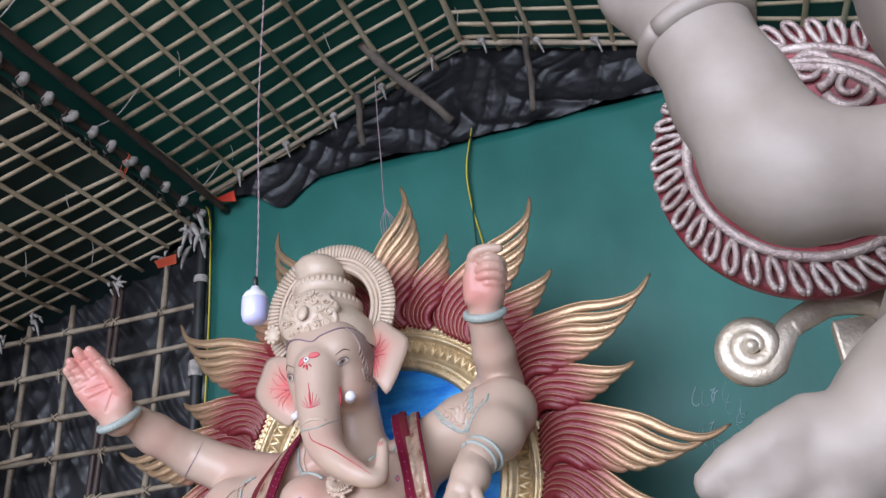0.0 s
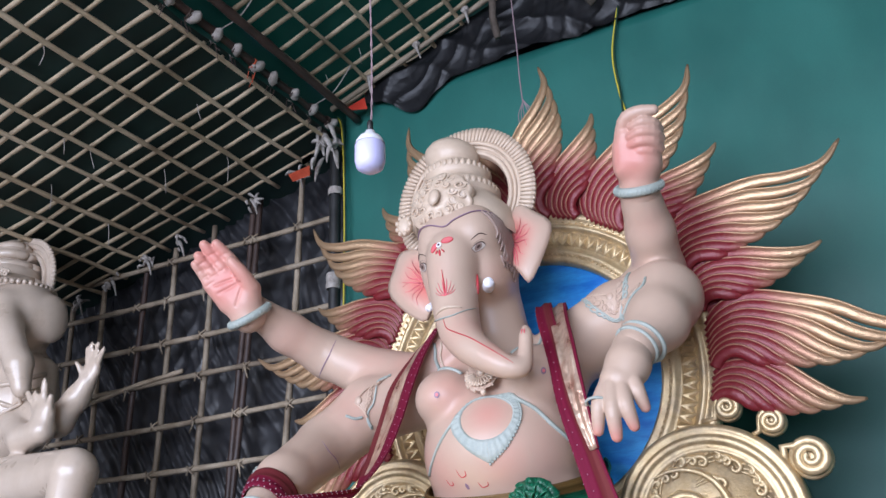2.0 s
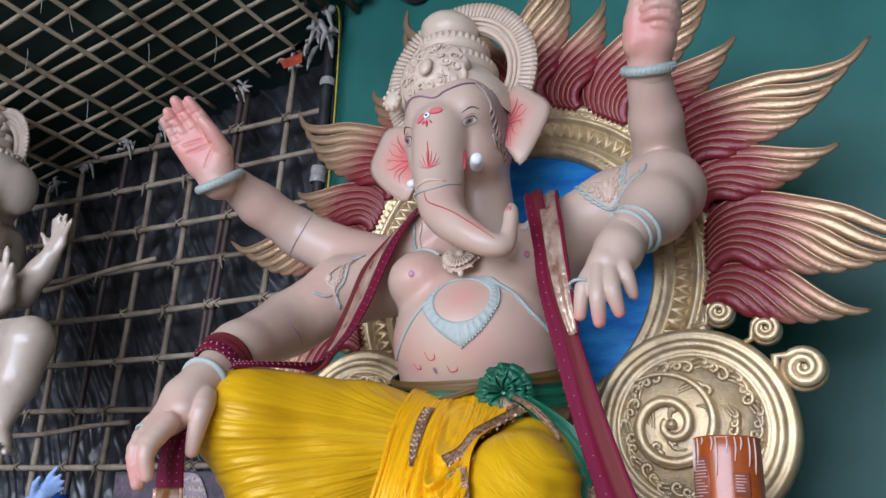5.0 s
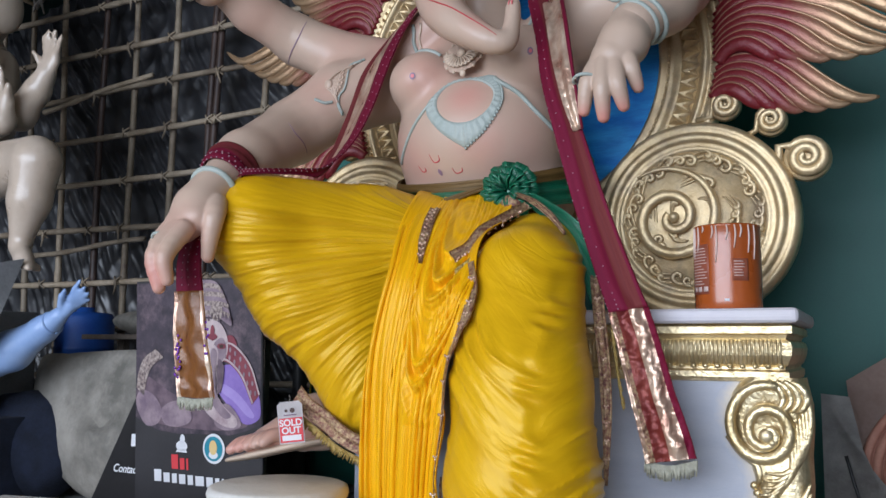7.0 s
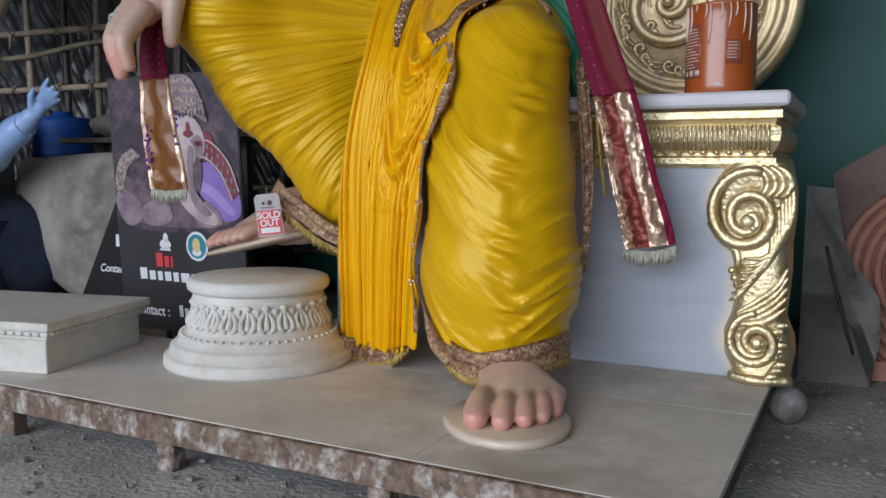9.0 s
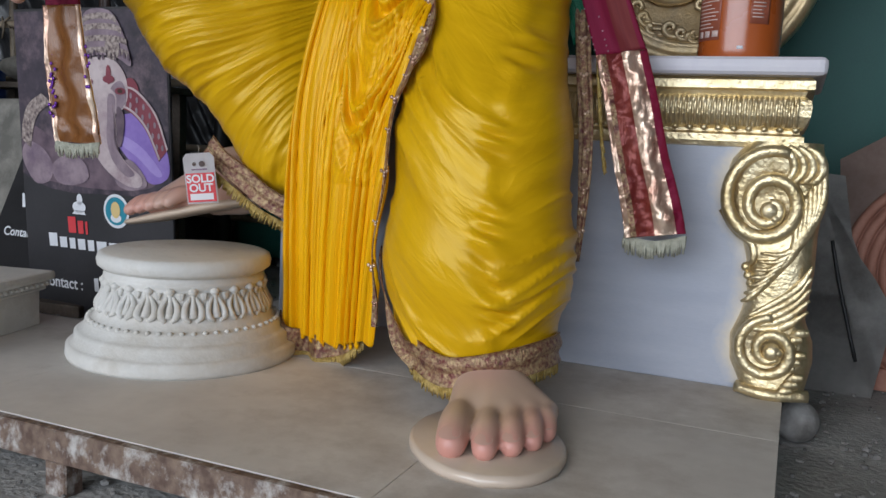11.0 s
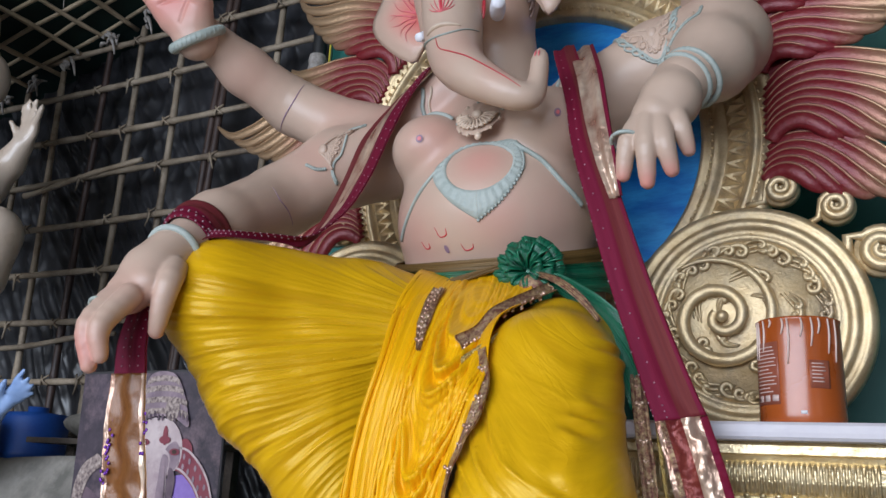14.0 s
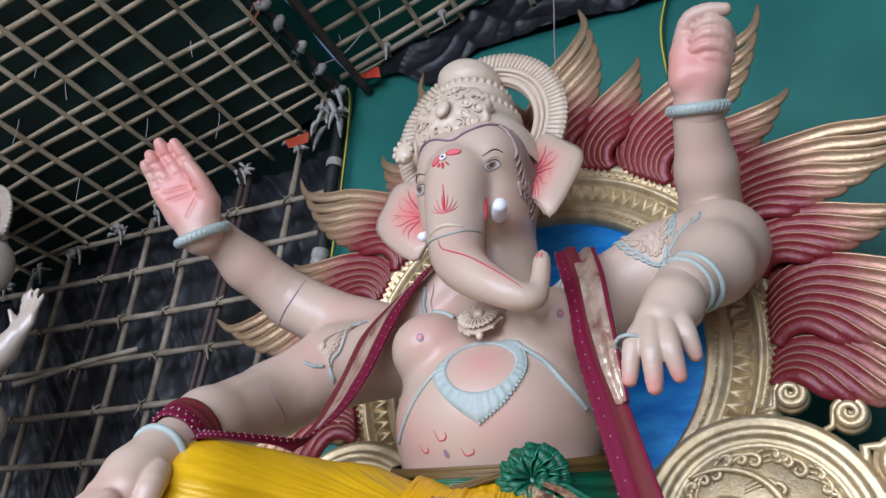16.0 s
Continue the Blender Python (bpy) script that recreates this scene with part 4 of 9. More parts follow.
def throne_side(s):
    """One arm block; s = 1 the open one, -1 its mirror behind the bent leg."""
    cx = -0.08

    def X(a, b):
        p, q = cx + s * (a - cx), cx + s * (b - cx)
        return min(p, q), max(p, q)
    x0, x1 = X(0.42, 1.04)
    part("block", box_bm((x0, -0.6, PZ), (x1, 0.02, 0.86), 0.006), SLATE, throne)
    x0, x1 = X(0.38, 1.115)
    part("slab", box_bm((x0, -0.68, 1.0), (x1, 0.04, 1.048), 0.02, 3), SLABW, throne, "lilac white top slab")
    # moulding: swept profile along front and outer side
    prof = [(0.0, 0.835), (0.012, 0.838), (0.016, 0.85), (0.016, 0.868), (0.004, 0.875), (0.004, 0.883), (0.014, 0.892), (0.026, 0.92), (0.029, 0.945), (0.024, 0.963), (0.008, 0.972), (0.014, 0.985), (0.03, 0.99), (0.03, 1.012), (0.02, 1.021)]
    g = Geo()
    xa, xb = cx + s * (0.42 - cx), cx + s * (1.06 - cx)
    path = [((xa, -0.6), (0, -1)), ((xb, -0.6), (s * 1, -1)), ((xb, 0.02), (s * 1, 0))]
    verts = [(px + nx * o, py + ny * o, z - 0.021) for (px, py), (nx, ny) in path for o, z in prof]
    faces = grid_faces(3, len(prof))
    g.add(verts, [f if s > 0 else f[::-1] for f in faces])
    obj("moulding", g.v, g.f, GOLDB, throne, "gilded moulding", smooth=False)
    n = 50
    for i in range(n if s > 0 else 0):
        x = xa + (xb - xa) * (i + 0.5) / n
        v, f = tube_data(spline([(x, -0.618, 0.948), (x, -0.631, 0.937), (x, -0.635, 0.917), (x, -0.629, 0.891), (x, -0.618, 0.872)], 9), [0.0035, 0.0046, 0.0046, 0.0042, 0.0034], 7)
        obj("reed", v, f, GOLDB, throne)
        if i % 3 == 1:
            v, f = blob_data((x, -0.619, 0.864), (0.0095, 0.008, 0.008), 8, 6)
            obj("bead", v, f, GOLDB, throne)
    # corner scroll bracket: a C-scroll above, a smaller one below, leaf strands sweeping between
    g = Geo()
    yb = -0.64

    def sc(x, z, dy=0.0):
        return (cx + s * (x - cx), yb + dy, z)
    zs = np.linspace(0.832, 0.16, 56)
    lz = [0.16, 0.19, 0.235, 0.306, 0.36, 0.42, 0.523, 0.571, 0.631, 0.693, 0.779, 0.815, 0.835]
    lx = [0.98, 0.965, 0.942, 0.937, 0.958, 0.972, 0.96, 0.945, 0.901, 0.882, 0.898, 0.925, 0.955]
    rz = [0.16, 0.251, 0.305, 0.364, 0.42, 0.503, 0.591, 0.681, 0.749, 0.829]
    rx = [1.14, 1.155, 1.15, 1.125, 1.13, 1.136, 1.134, 1.142, 1.142, 1.125]
    vv = []
    for z in zs:
        a_, b_ = float(np.interp(z, lz, lx)), float(np.interp(z, rz, rx))
        for j in range(23):
            q = j / 22 * 2 - 1
            x = (a_ + b_) / 2 + q * (b_ - a_) / 2
            dish = 0.028 * math.exp(-(((x - 1.0) / 0.075) ** 2 + ((z - 0.675) / 0.085) ** 2)) + 0.022 * math.exp(-(((x - 1.035) / 0.055) ** 2 + ((z - 0.285) / 0.06) ** 2))
            vv.append(sc(x, z, 0.05 - 0.085 * (max(0.0, 1 - q ** 4)) ** 0.5 + dish))
    ff = grid_faces(56, 23)
    g.add(vv, [f[::-1] for f in ff] if s > 0 else ff)

    if s > 0:
        ov, ow = [], []
        for z in np.linspace(0.835, 0.165, 60):
            a_ = float(np.interp(z, lz, lx))
            for j in range(7):
                ov.append((a_ - 0.042 + 0.012 * j + 0.004 * math.sin(z * 40), -0.6035, z))
                ow.append(min(1.0, (j / 5) ** 1.3 * 1.15))
        obj("overspray", ov, grid_faces(60, 7), SPRAY, throne, "cream overspray round the gilding", attrs={"spray": ow})

    def strand(pts, radii, n=24, dy=-0.04):
        g.add(*tube_data(spline([sc(x, z, dy - 0.008 * math.sin(3 * i)) for i, (x, z) in enumerate(pts)], n), radii, 8, flat=0.8, up=(0, -1, 0)))
    # scrolls
    for ex, ez, r0, a0, turns, wdt, sq_ in ((1.0, 0.685, 0.118, 1.15, 2.05, 0.02, 1.1), (1.04, 0.285, 0.085, 1.5, 1.9, 0.017, 1.05)):
        pts = []
        for i in range(70):
            t = i / 69
            r = r0 * (1 - 0.86 * t ** 0.85)
            a_ = a0 + t * turns * 2 * math.pi
            pts.append(sc(ex + r * math.cos(a_) + 0.012 * t, ez + r * math.sin(a_) * sq_ - 0.03 * t * (r0 > 0.1), -0.036 - 0.012 * t))
        g.add(*tube_data(pts, [wdt * 0.8, wdt, wdt * 0.8, wdt * 0.6], 9, up=(0, -1, 0)))
        g.add(*blob_data(sc(ex + 0.012, ez - 0.03 * (r0 > 0.1), -0.05), (0.024, 0.018, 0.024), 10, 7))
        g.add(*blob_data(sc(ex + 0.028, ez - 0.05 * (r0 > 0.1), -0.05), (0.014, 0.014, 0.014), 8, 6))
    # leaf tips at the top
    for k in range(4):
        x = 1.05 + 0.022 * k
        strand([(x - 0.03, 0.822), (x, 0.8), (x + 0.012, 0.765), (x - 0.004, 0.735), (x - 0.02, 0.735)], [0.006, 0.012, 0.013, 0.009, 0.006], 18)
    # strands down the outer edge to the waist and across
    for k in range(7):
        x = 1.132 - 0.009 * k
        strand([(x, 0.78 - 0.02 * k), (x + 0.002, 0.68 - 0.02 * k), (x - 0.03, 0.59 - 0.015 * k), (1.06 - 0.012 * k, 0.545 - 0.02 * k), (1.0 - 0.006 * k, 0.54 - 0.022 * k)], [0.007, 0.012, 0.012, 0.009, 0.004], 26, -0.034)
    for k in range(5):
        strand([(1.13, 0.52 - 0.03 * k), (1.1 - 0.004 * k, 0.46 - 0.025 * k), (1.05, 0.415 - 0.018 * k), (0.985, 0.37 - 0.008 * k)], [0.004, 0.012, 0.012, 0.005], 20, -0.034)
    strand([(0.893, 0.65), (0.93, 0.6), (0.975, 0.565), (0.985, 0.525), (0.97, 0.5)], [0.01, 0.014, 0.013, 0.006], 22, -0.02)
    # crumpled leaves at the foot
    for k in range(9):
        x, z = 1.125 - 0.012 * (k % 3), 0.345 - 0.02 * k
        strand([(x + 0.012, z), (x - 0.012, z - 0.004), (x - 0.035, z - 0.02)], [0.008, 0.014, 0.005], 10, -0.034)
    for k in range(6):
        g.add(*blob_data(sc(0.967 + 0.008 * k, 0.5 - 0.022 * k, -0.015), (0.014, 0.012, 0.013), 7, 5))
    g.add(*tube_data(spline([sc(0.97, 0.172, -0.01), sc(1.05, 0.166, -0.035), sc(1.15, 0.17, -0.01)], 10), 0.017, 8))
    g.make("scroll_bracket", [GOLDB], throne, "gilded acanthus scroll bracket")


throne_side(1)
part("seat_base", box_bm((-0.6, -0.52, PZ), (0.418, 0.0, 0.98), 0.01), SLATE, throne)

# ---- halo back ----
HC = (-0.07, 2.15)
halo = thing("halo_back", "round gilded halo with blue centre and crimson gold flames", "throne back", (HC[0], 0, HC[1]))
v, f = lathe_data([(0.0, 0.065), (0.3, 0.06), (0.55, 0.05), (0.66, 0.035)], 64, axis="y")
obj("blue_panel", v, f, BLUE, halo, "brushed cobalt blue panel")
ring = []
for r, h in ((0.625, 0.05), (0.63, 0.0), (0.645, -0.012), (0.66, 0.0), (0.672, -0.002), (0.685, -0.018), (0.7, -0.006), (0.712, 0.0), (0.72, 0.006), (0.8, 0.006), (0.806, -0.004), (0.816, -0.02), (0.828, -0.022), (0.838, -0.008), (0.846, -0.004), (0.86, -0.026), (0.884, -0.03), (0.9, -0.015), (0.906, 0.02), (0.905, 0.06), (0.62, 0.06)):
    ring.append((r, h))
v, f = lathe_data(ring, 120, axis="y")
obj("ring", v, f, GOLD, halo, "antique gold ring")
g = Geo()
for i in range(96):
    a = 2 * math.pi * i / 96
    ca, sa = math.cos(a), math.sin(a)

    def P(r, t, y):
        return (r * ca - t * sa, y, r * sa + t * ca)
    w = 0.023
    tri = [P(0.724, -w, 0.004), P(0.796, 0, 0.004), P(0.724, w, 0.004), P(0.744, 0, -0.016)]
    g.add(tri, [(0, 3, 1), (1, 3, 2), (0, 2, 3)])
    tri = [P(0.797, -w + w, 0.004), P(0.752, w, 0.004), P(0.797, 2 * w, 0.004), P(0.786, w, -0.012)]
    g.add(tri, [(0, 1, 3), (1, 2, 3), (0, 3, 2)])
for i in range(150):
    a = 2 * math.pi * i / 150
    g.add(*blob_data((0.852 * math.cos(a), -0.012, 0.852 * math.sin(a)), 0.0085, 6, 4))
    g.add(*blob_data((0.671 * math.cos(a), -0.006, 0.671 * math.sin(a)), 0.007, 6, 4))
g.make("leaf_band", [GOLD], halo, smooth=False)


LONG_TOP = [(0.868, 0.115), (0.955, 0.185), (1.09, 0.205), (1.27, 0.145), (1.41, 0.085), (1.54, 0.0), (1.68, -0.045), (1.815, 0.0)]
LONG_LOW = [(0.872, -0.085), (0.9, -0.05), (0.945, -0.03), (0.99, -0.035), (1.03, -0.06), (1.07, -0.095), (1.1, -0.11), (1.13, -0.1)]
SHORT_TOP = [(0.87, 0.105), (0.945, 0.15), (1.05, 0.15), (1.17, 0.1), (1.26, 0.045), (1.34, 0.005), (1.41, -0.012), (1.475, 0.0)]
SHORT_LOW = [(0.875, -0.05), (0.9, -0.02), (0.935, -0.01), (0.965, -0.015), (0.995, -0.03), (1.03, -0.055), (1.06, -0.068), (1.085, -0.06)]


def flame(angle, long_one, s):
    """A carved wing of fluted strands that peel off one by one along its lower edge; s = 1 on the right, -1 mirrored."""
    plate_ = None
    A = radians(angle)
    n = 8 if long_one else 6
    m, sides = 34, 12
    top = spline([(x, y, 0) for x, y in (LONG_TOP if long_one else SHORT_TOP)], m)
    low = spline([(x, y, 0) for x, y in (LONG_LOW if long_one else SHORT_LOW)], m)
    dip = 0.085 if long_one else 0.045

    def place(p, y):
        px_, pz_ = p[0], s * p[1]
        return (px_ * math.cos(A) - pz_ * math.sin(A), y, px_ * math.sin(A) + pz_ * math.cos(A))
    for i in range(n):
        q = i / (n - 1)
        mix = q ** 0.92
        line_, rad = [], []
        for k in range(m):
            t = k / (m - 1)
            p = top[k] * (1 - mix) + low[k] * mix
            p = p + np.array((0, -dip * math.sin(math.pi * q) * t ** 2.2 + 0.016 * t ** 9 * min(1, 4 * q), 0))
            line_.append(p)
            rad.append((0.0265 if long_one else 0.0245) * (0.85 + 0.3 * math.sin(math.pi * min(1, 0.1 + t * 0.8))) * (1 - t ** 5) ** 0.75 + 0.0035)
        pts = [place(p, -0.012 - 0.03 * math.sin(math.pi * min(1, k / (m - 1) * 0.95)) - 0.018 * q) for k, p in enumerate(line_)]
        v, f = tube_data(pts, rad, sides, flat=0.62, up=(0, -1, 0))
        val = []
        for k in range(m):
            rr = math.hypot(pts[k][0], pts[k][2])
            for j in range(sides):
                val.append(min(1.2, max(0.0, (rr - 1.13) / 0.22)))
        # raised worn gilt line along the upper edge of the strand
        P3 = np.array(pts)
        tg = np.gradient(P3, axis=0)
        tg /= np.linalg.norm(tg, axis=1)[:, None] + 1e-9
        up_ = np.cross(tg, np.array((0.0, -1.0, 0.0))) * -s
        edge_line = P3 + up_ * (np.array(rad) * 0.72)[:, None] + np.array((0, -1.0, 0)) * (np.array(rad) * 0.46)[:, None]
        v2, f2 = tube_data(edge_line[1:], [0.003, 0.0052, 0.0052, 0.004], 6)
        f = list(f) + [tuple(q_ + len(v) for q_ in ff_) for ff_ in f2]
        v = list(v) + list(v2)
        val += [max(0.42, min(1.2, (math.hypot(p[0], p[2]) - 1.02) / 0.22)) for p in v2]
        one = obj("ridge" if plate_ else "flame", v, f, FLAME, plate_ or halo, attrs={"gilt": val})
        plate_ = plate_ or one
    return plate_


bv = []
for k in range(90):
    a = radians(-14 + 210 * k / 89)
    bv += [(r * math.cos(a), y, r * math.sin(a)) for r, y in ((0.87, 0.03), (0.87, 0.0), (0.9, -0.01), (0.985, -0.01), (1.01, 0.006), (1.01, 0.03))]
obj("flame_backing", bv, grid_faces(90, 6), FLAME, halo, "crimson backing band", attrs={"gilt": np.zeros(len(bv))})
for k, ang in enumerate((-11.3, 0.9, 16.6, 29.4, 44.5, 57.0, 72.1, 84.4)):
    flame(ang, k % 2 == 1, 1)
for k, ang in enumerate((98.5, 112.2, 126.5, 139.8, 154.3, 167.2, 180.4, 194.0)):
    flame(ang, k % 2 == 1, -1)


# ---- gilded medallions beside the seat ----
def medallion(cx, cz, s):
    med = thing("medallion", "round gilded medallion carved with a spiral and leaf curls", "medallion", (cx, -0.025, cz), "medallions")
    prof = [(0.0, -0.012), (0.27, -0.012), (0.28, -0.03), (0.295, -0.034), (0.31, -0.02), (0.318, -0.034), (0.335, -0.046), (0.352, -0.034), (0.36, -0.022), (0.372, -0.034), (0.39, -0.03), (0.402, -0.01), (0.405, 0.05), (0.0, 0.05)]
    v, f = lathe_data(prof, 96, axis="y")
    obj("disc", v, f, GOLD, med)
    g = Geo()
    pts = []
    for i in range(110):
        t = i / 109
        a = 2.2 - t * 1.95 * 2 * math.pi
        r = 0.026 + 0.19 * (1 - t) ** 1.25
        pts.append((s * (r * math.cos(a) - 0.05 * (1 - t) * 0.4 - 0.07), -0.034 - 0.012 * t, r * math.sin(a) + 0.01))
    g.add(*tube_data(pts, [0.006, 0.021, 0.024, 0.022, 0.018, 0.016], 10, flat=0.8, up=(0, -1, 0)))
    g.add(*blob_data((s * -0.07, -0.05, 0.01), 0.022, 10, 7))
    g.make("spiral", [GOLD], med)
    rr = random.Random(11)
    leafs = Geo()

    def hook(r, a, size, turn=1, strokes=3):
        """A leaf scroll lying along the rim: nested strokes, each ending in a small curl."""
        tx, tz = math.sin(a), -math.cos(a)
        ox, oz = math.cos(a), math.sin(a)
        for k in range(strokes):
            q = size * (1 - 0.26 * k)
            pts = []
            for t_, o_ in ((-0.75, -0.12 - 0.1 * k), (-0.2, 0.16 - 0.05 * k), (0.35, 0.34), (0.8, 0.3), (0.98, 0.06), (0.82, -0.12), (0.64, -0.02), (0.7, 0.1)):
                d, o = q * t_ - 0.16 * size * k, q * o_ * turn + 0.2 * size * k * turn
                pts.append((s * (r * ox + d * tx + o * ox), -0.014 - 0.008 * min(1.0, max(0.0, t_ + 0.6)), r * oz + d * tz + o * oz))
            leafs.add(*tube_data(spline(pts, 22), [0.002, 0.0065, 0.0105, 0.011, 0.0095, 0.0075], 7, up=(0, -1, 0)))
    for i in range(11):
        hook(0.222, 2 * math.pi * (i + 0.35) / 11, 0.1 * rr.uniform(0.94, 1.06), 1, 4)
    for i in range(9):
        hook(0.262, 2 * math.pi * (i + 0.9) / 9, 0.04, -1, 2)
    for i in range(5):
        hook(0.142, 2 * math.pi * (i + 0.2) / 5, 0.075, 1, 3)
    for i in range(4):
        hook(0.085, 2 * math.pi * (i + 0.6) / 4, 0.045, 1, 2)
    leafs.make("leaf_relief", [GOLD], med)
    for (vx, vz, r, stem) in ((0.135, 0.46, 0.062, [(0.02, 0.41), (0.08, 0.42)]), (0.305, 0.378, 0.062, [(0.2, 0.32), (0.25, 0.345)]), (0.43, 0.215, 0.088, [(0.33, 0.18), (0.33, 0.27)])):
        vo = Geo()
        pts = [(s * x, 0.0, z) for x, z in stem]
        for i in range(44):
            t = i / 43
            a = (2.6 if vz > 0.3 else 2.4) - t * 2.05 * 2 * math.pi
            q = r * (0.82 - 0.66 * t)
            pts.append((s * (vx + q * math.cos(a)), -0.012 - 0.022 * t, vz + q * math.sin(a)))
        vo.add(*tube_data(pts, [r * 0.2, r * 0.26, r * 0.25, r * 0.2, r * 0.15], 8, up=(0, -1, 0)))
        w, ff = lathe_data([(0.0, -0.008), (r * 0.92, -0.008), (r, 0.006), (r, 0.03), (0.0, 0.03)], 26, (s * vx, 0, vz), "y")
        vo.add(w, ff)
        vo.make("volute", [GOLD], med)
    return med


medallion(0.69, 1.437, 1)
medallion(-0.86, 1.45, -1)

# ---- the idol: one mesh ----
clay = Clay((-1.62, -1.72, 0.13), (1.06, 0.16, 3.46), 0.0125)
L, B = clay.limb, clay.ball
# torso
B((-0.12, -0.30, 1.78), (0.375, 0.32, 0.36), 0.05)
B((-0.085, -0.4, 1.765), (0.33, 0.305, 0.27), 0.08)
B((-0.12, -0.26, 2.06), (0.40, 0.26, 0.24), 0.10)
B((-0.285, -0.495, 1.995), (0.155, 0.185, 0.14), 0.045)
B((0.13, -0.47, 2.04), (0.17, 0.175, 0.145), 0.055)
B((-0.1, -0.28, 1.52), (0.37, 0.27, 0.2), 0.08)
L((-0.12, -0.3, 2.2), (-0.135, -0.36, 2.5), 0.17, 0.155, 0.08)
L((-0.2, -0.4, 2.38), (-0.44, -0.4, 2.2), 0.09, 0.1, 0.06)
# lower arm on the bent knee's side
clay.chain([(-0.46, -0.28, 2.12), (-0.74, -0.45, 2.02), (-0.885, -0.62, 1.84), (-0.86, -0.95, 1.645), (-0.80, -1.17, 1.49)], [0.17, 0.155, 0.135, 0.115, 0.078], 0.04)
# raised arm with the open palm
clay.chain([(-0.44, -0.24, 2.16), (-0.72, -0.34, 2.19), (-1.01, -0.44, 2.335), (-1.13, -0.63, 2.435), (-1.205, -0.84, 2.53)], [0.14, 0.14, 0.112, 0.1, 0.07], 0.04)
# lower arm on the other side: thick elbow, hand hanging
clay.chain([(0.22, -0.27, 2.19), (0.48, -0.29, 2.3), (0.685, -0.31, 2.345), (0.675, -0.46, 2.205), (0.612, -0.62, 2.06)], [0.165, 0.163, 0.16, 0.13, 0.084], 0.04)
# raised arm with the fist
clay.chain([(0.3, -0.17, 2.27), (0.54, -0.12, 2.44), (0.65, -0.15, 2.53), (0.672, -0.33, 2.66), (0.685, -0.5, 2.79)], [0.14, 0.128, 0.118, 0.108, 0.086], 0.03)
# head
B((-0.165, -0.44, 2.69), (0.222, 0.27, 0.25), 0.05)
B((-0.235, -0.60, 2.72), (0.12, 0.13, 0.14), 0.06)
B((-0.075, -0.60, 2.725), (0.125, 0.13, 0.14), 0.06)
B((-0.045, -0.5, 2.55), (0.092, 0.14, 0.12), 0.05)
B((-0.28, -0.5, 2.51), (0.085, 0.13, 0.12), 0.06)
B((-0.265, -0.57, 2.62), (0.1, 0.11, 0.13), 0.05)
TRUNK = spline([(-0.16, -0.66, 2.62), (-0.158, -0.68, 2.48), (-0.138, -0.7, 2.35), (-0.098, -0.745, 2.225), (-0.02, -0.8, 2.125), (0.085, -0.825, 2.045), (0.16, -0.82, 2.003), (0.2, -0.795, 2.01), (0.206, -0.77, 2.08), (0.206, -0.755, 2.172)], 34)
clay.chain([tuple(p) for p in TRUNK], np.interp(np.linspace(0, 1, 34), np.linspace(0, 1, 10), [0.122, 0.104, 0.096, 0.086, 0.069, 0.052, 0.038, 0.03, 0.0255, 0.0235]), 0.02)
B((0.197, -0.768, 2.194), (0.007, 0.01, 0.022), 0.004, cut=True)
B((0.215, -0.768, 2.194), (0.007, 0.01, 0.022), 0.004, cut=True)
# creases at the elbows
for c, ax, r in (((-1.0, -0.44, 2.335), (-0.85, -0.3, 0.43), 0.115), ((-0.875, -0.62, 1.84), (-0.1, -0.85, -0.5), 0.14)):
    a = Vector(ax).normalized()
    u = a.orthogonal().normalized()
    w = a.cross(u)
    for k in range(28):
        t = 2 * math.pi * k / 28
        p = Vector(c) + (u * math.cos(t) + w * math.sin(t)) * r
        B(tuple(clay.snap(np.array(p), 0.004)), 0.008, 0.006, cut=True)
# covered hips and the two feet
L((-0.05, -0.42, 1.34), (-0.6, -0.95, 1.3), 0.12, 0.09, 0.05)
L((0.15, -0.45, 1.3), (0.28, -0.8, 1.16), 0.1, 0.08, 0.05)
L((0.31, -0.85, 1.1), (0.4, -1.06, 0.3), 0.08, 0.07, 0.04)
L((-0.58, -0.9, 1.2), (-0.48, -0.74, 0.68), 0.07, 0.06, 0.04)
# sole plate under the planted foot
verts_plate, faces_plate = lathe_data([(0.0, 0.15), (1.0, 0.15), (1.02, 0.16), (1.0, 0.174), (0.96, 0.178), (0.0, 0.178)], 40)
plate = []
for x, y, z in verts_plate:
    q = Vector((x * 0.163, y * 0.207, 0))
    q.rotate(Euler((0, 0, radians(30))))
    rough_ = 1 + 0.018 * noise.noise(Vector((x * 9, y * 9, z * 60)))
    plate.append((q.x * rough_ + 0.52, q.y * rough_ - 1.385, z - (0.004 if z > 0.17 and x * x + y * y > 0.85 else 0) + 0.002 * noise.noise(Vector((x * 6, y * 6, 3)))))
# ankle of the tucked foot
clay.chain([(-0.5, -0.72, 0.66), (-0.58, -0.76, 0.59), (-0.66, -0.79, 0.56)], [0.07, 0.065, 0.05], 0.03)

# palms, fingers and the planted foot, modelled finer


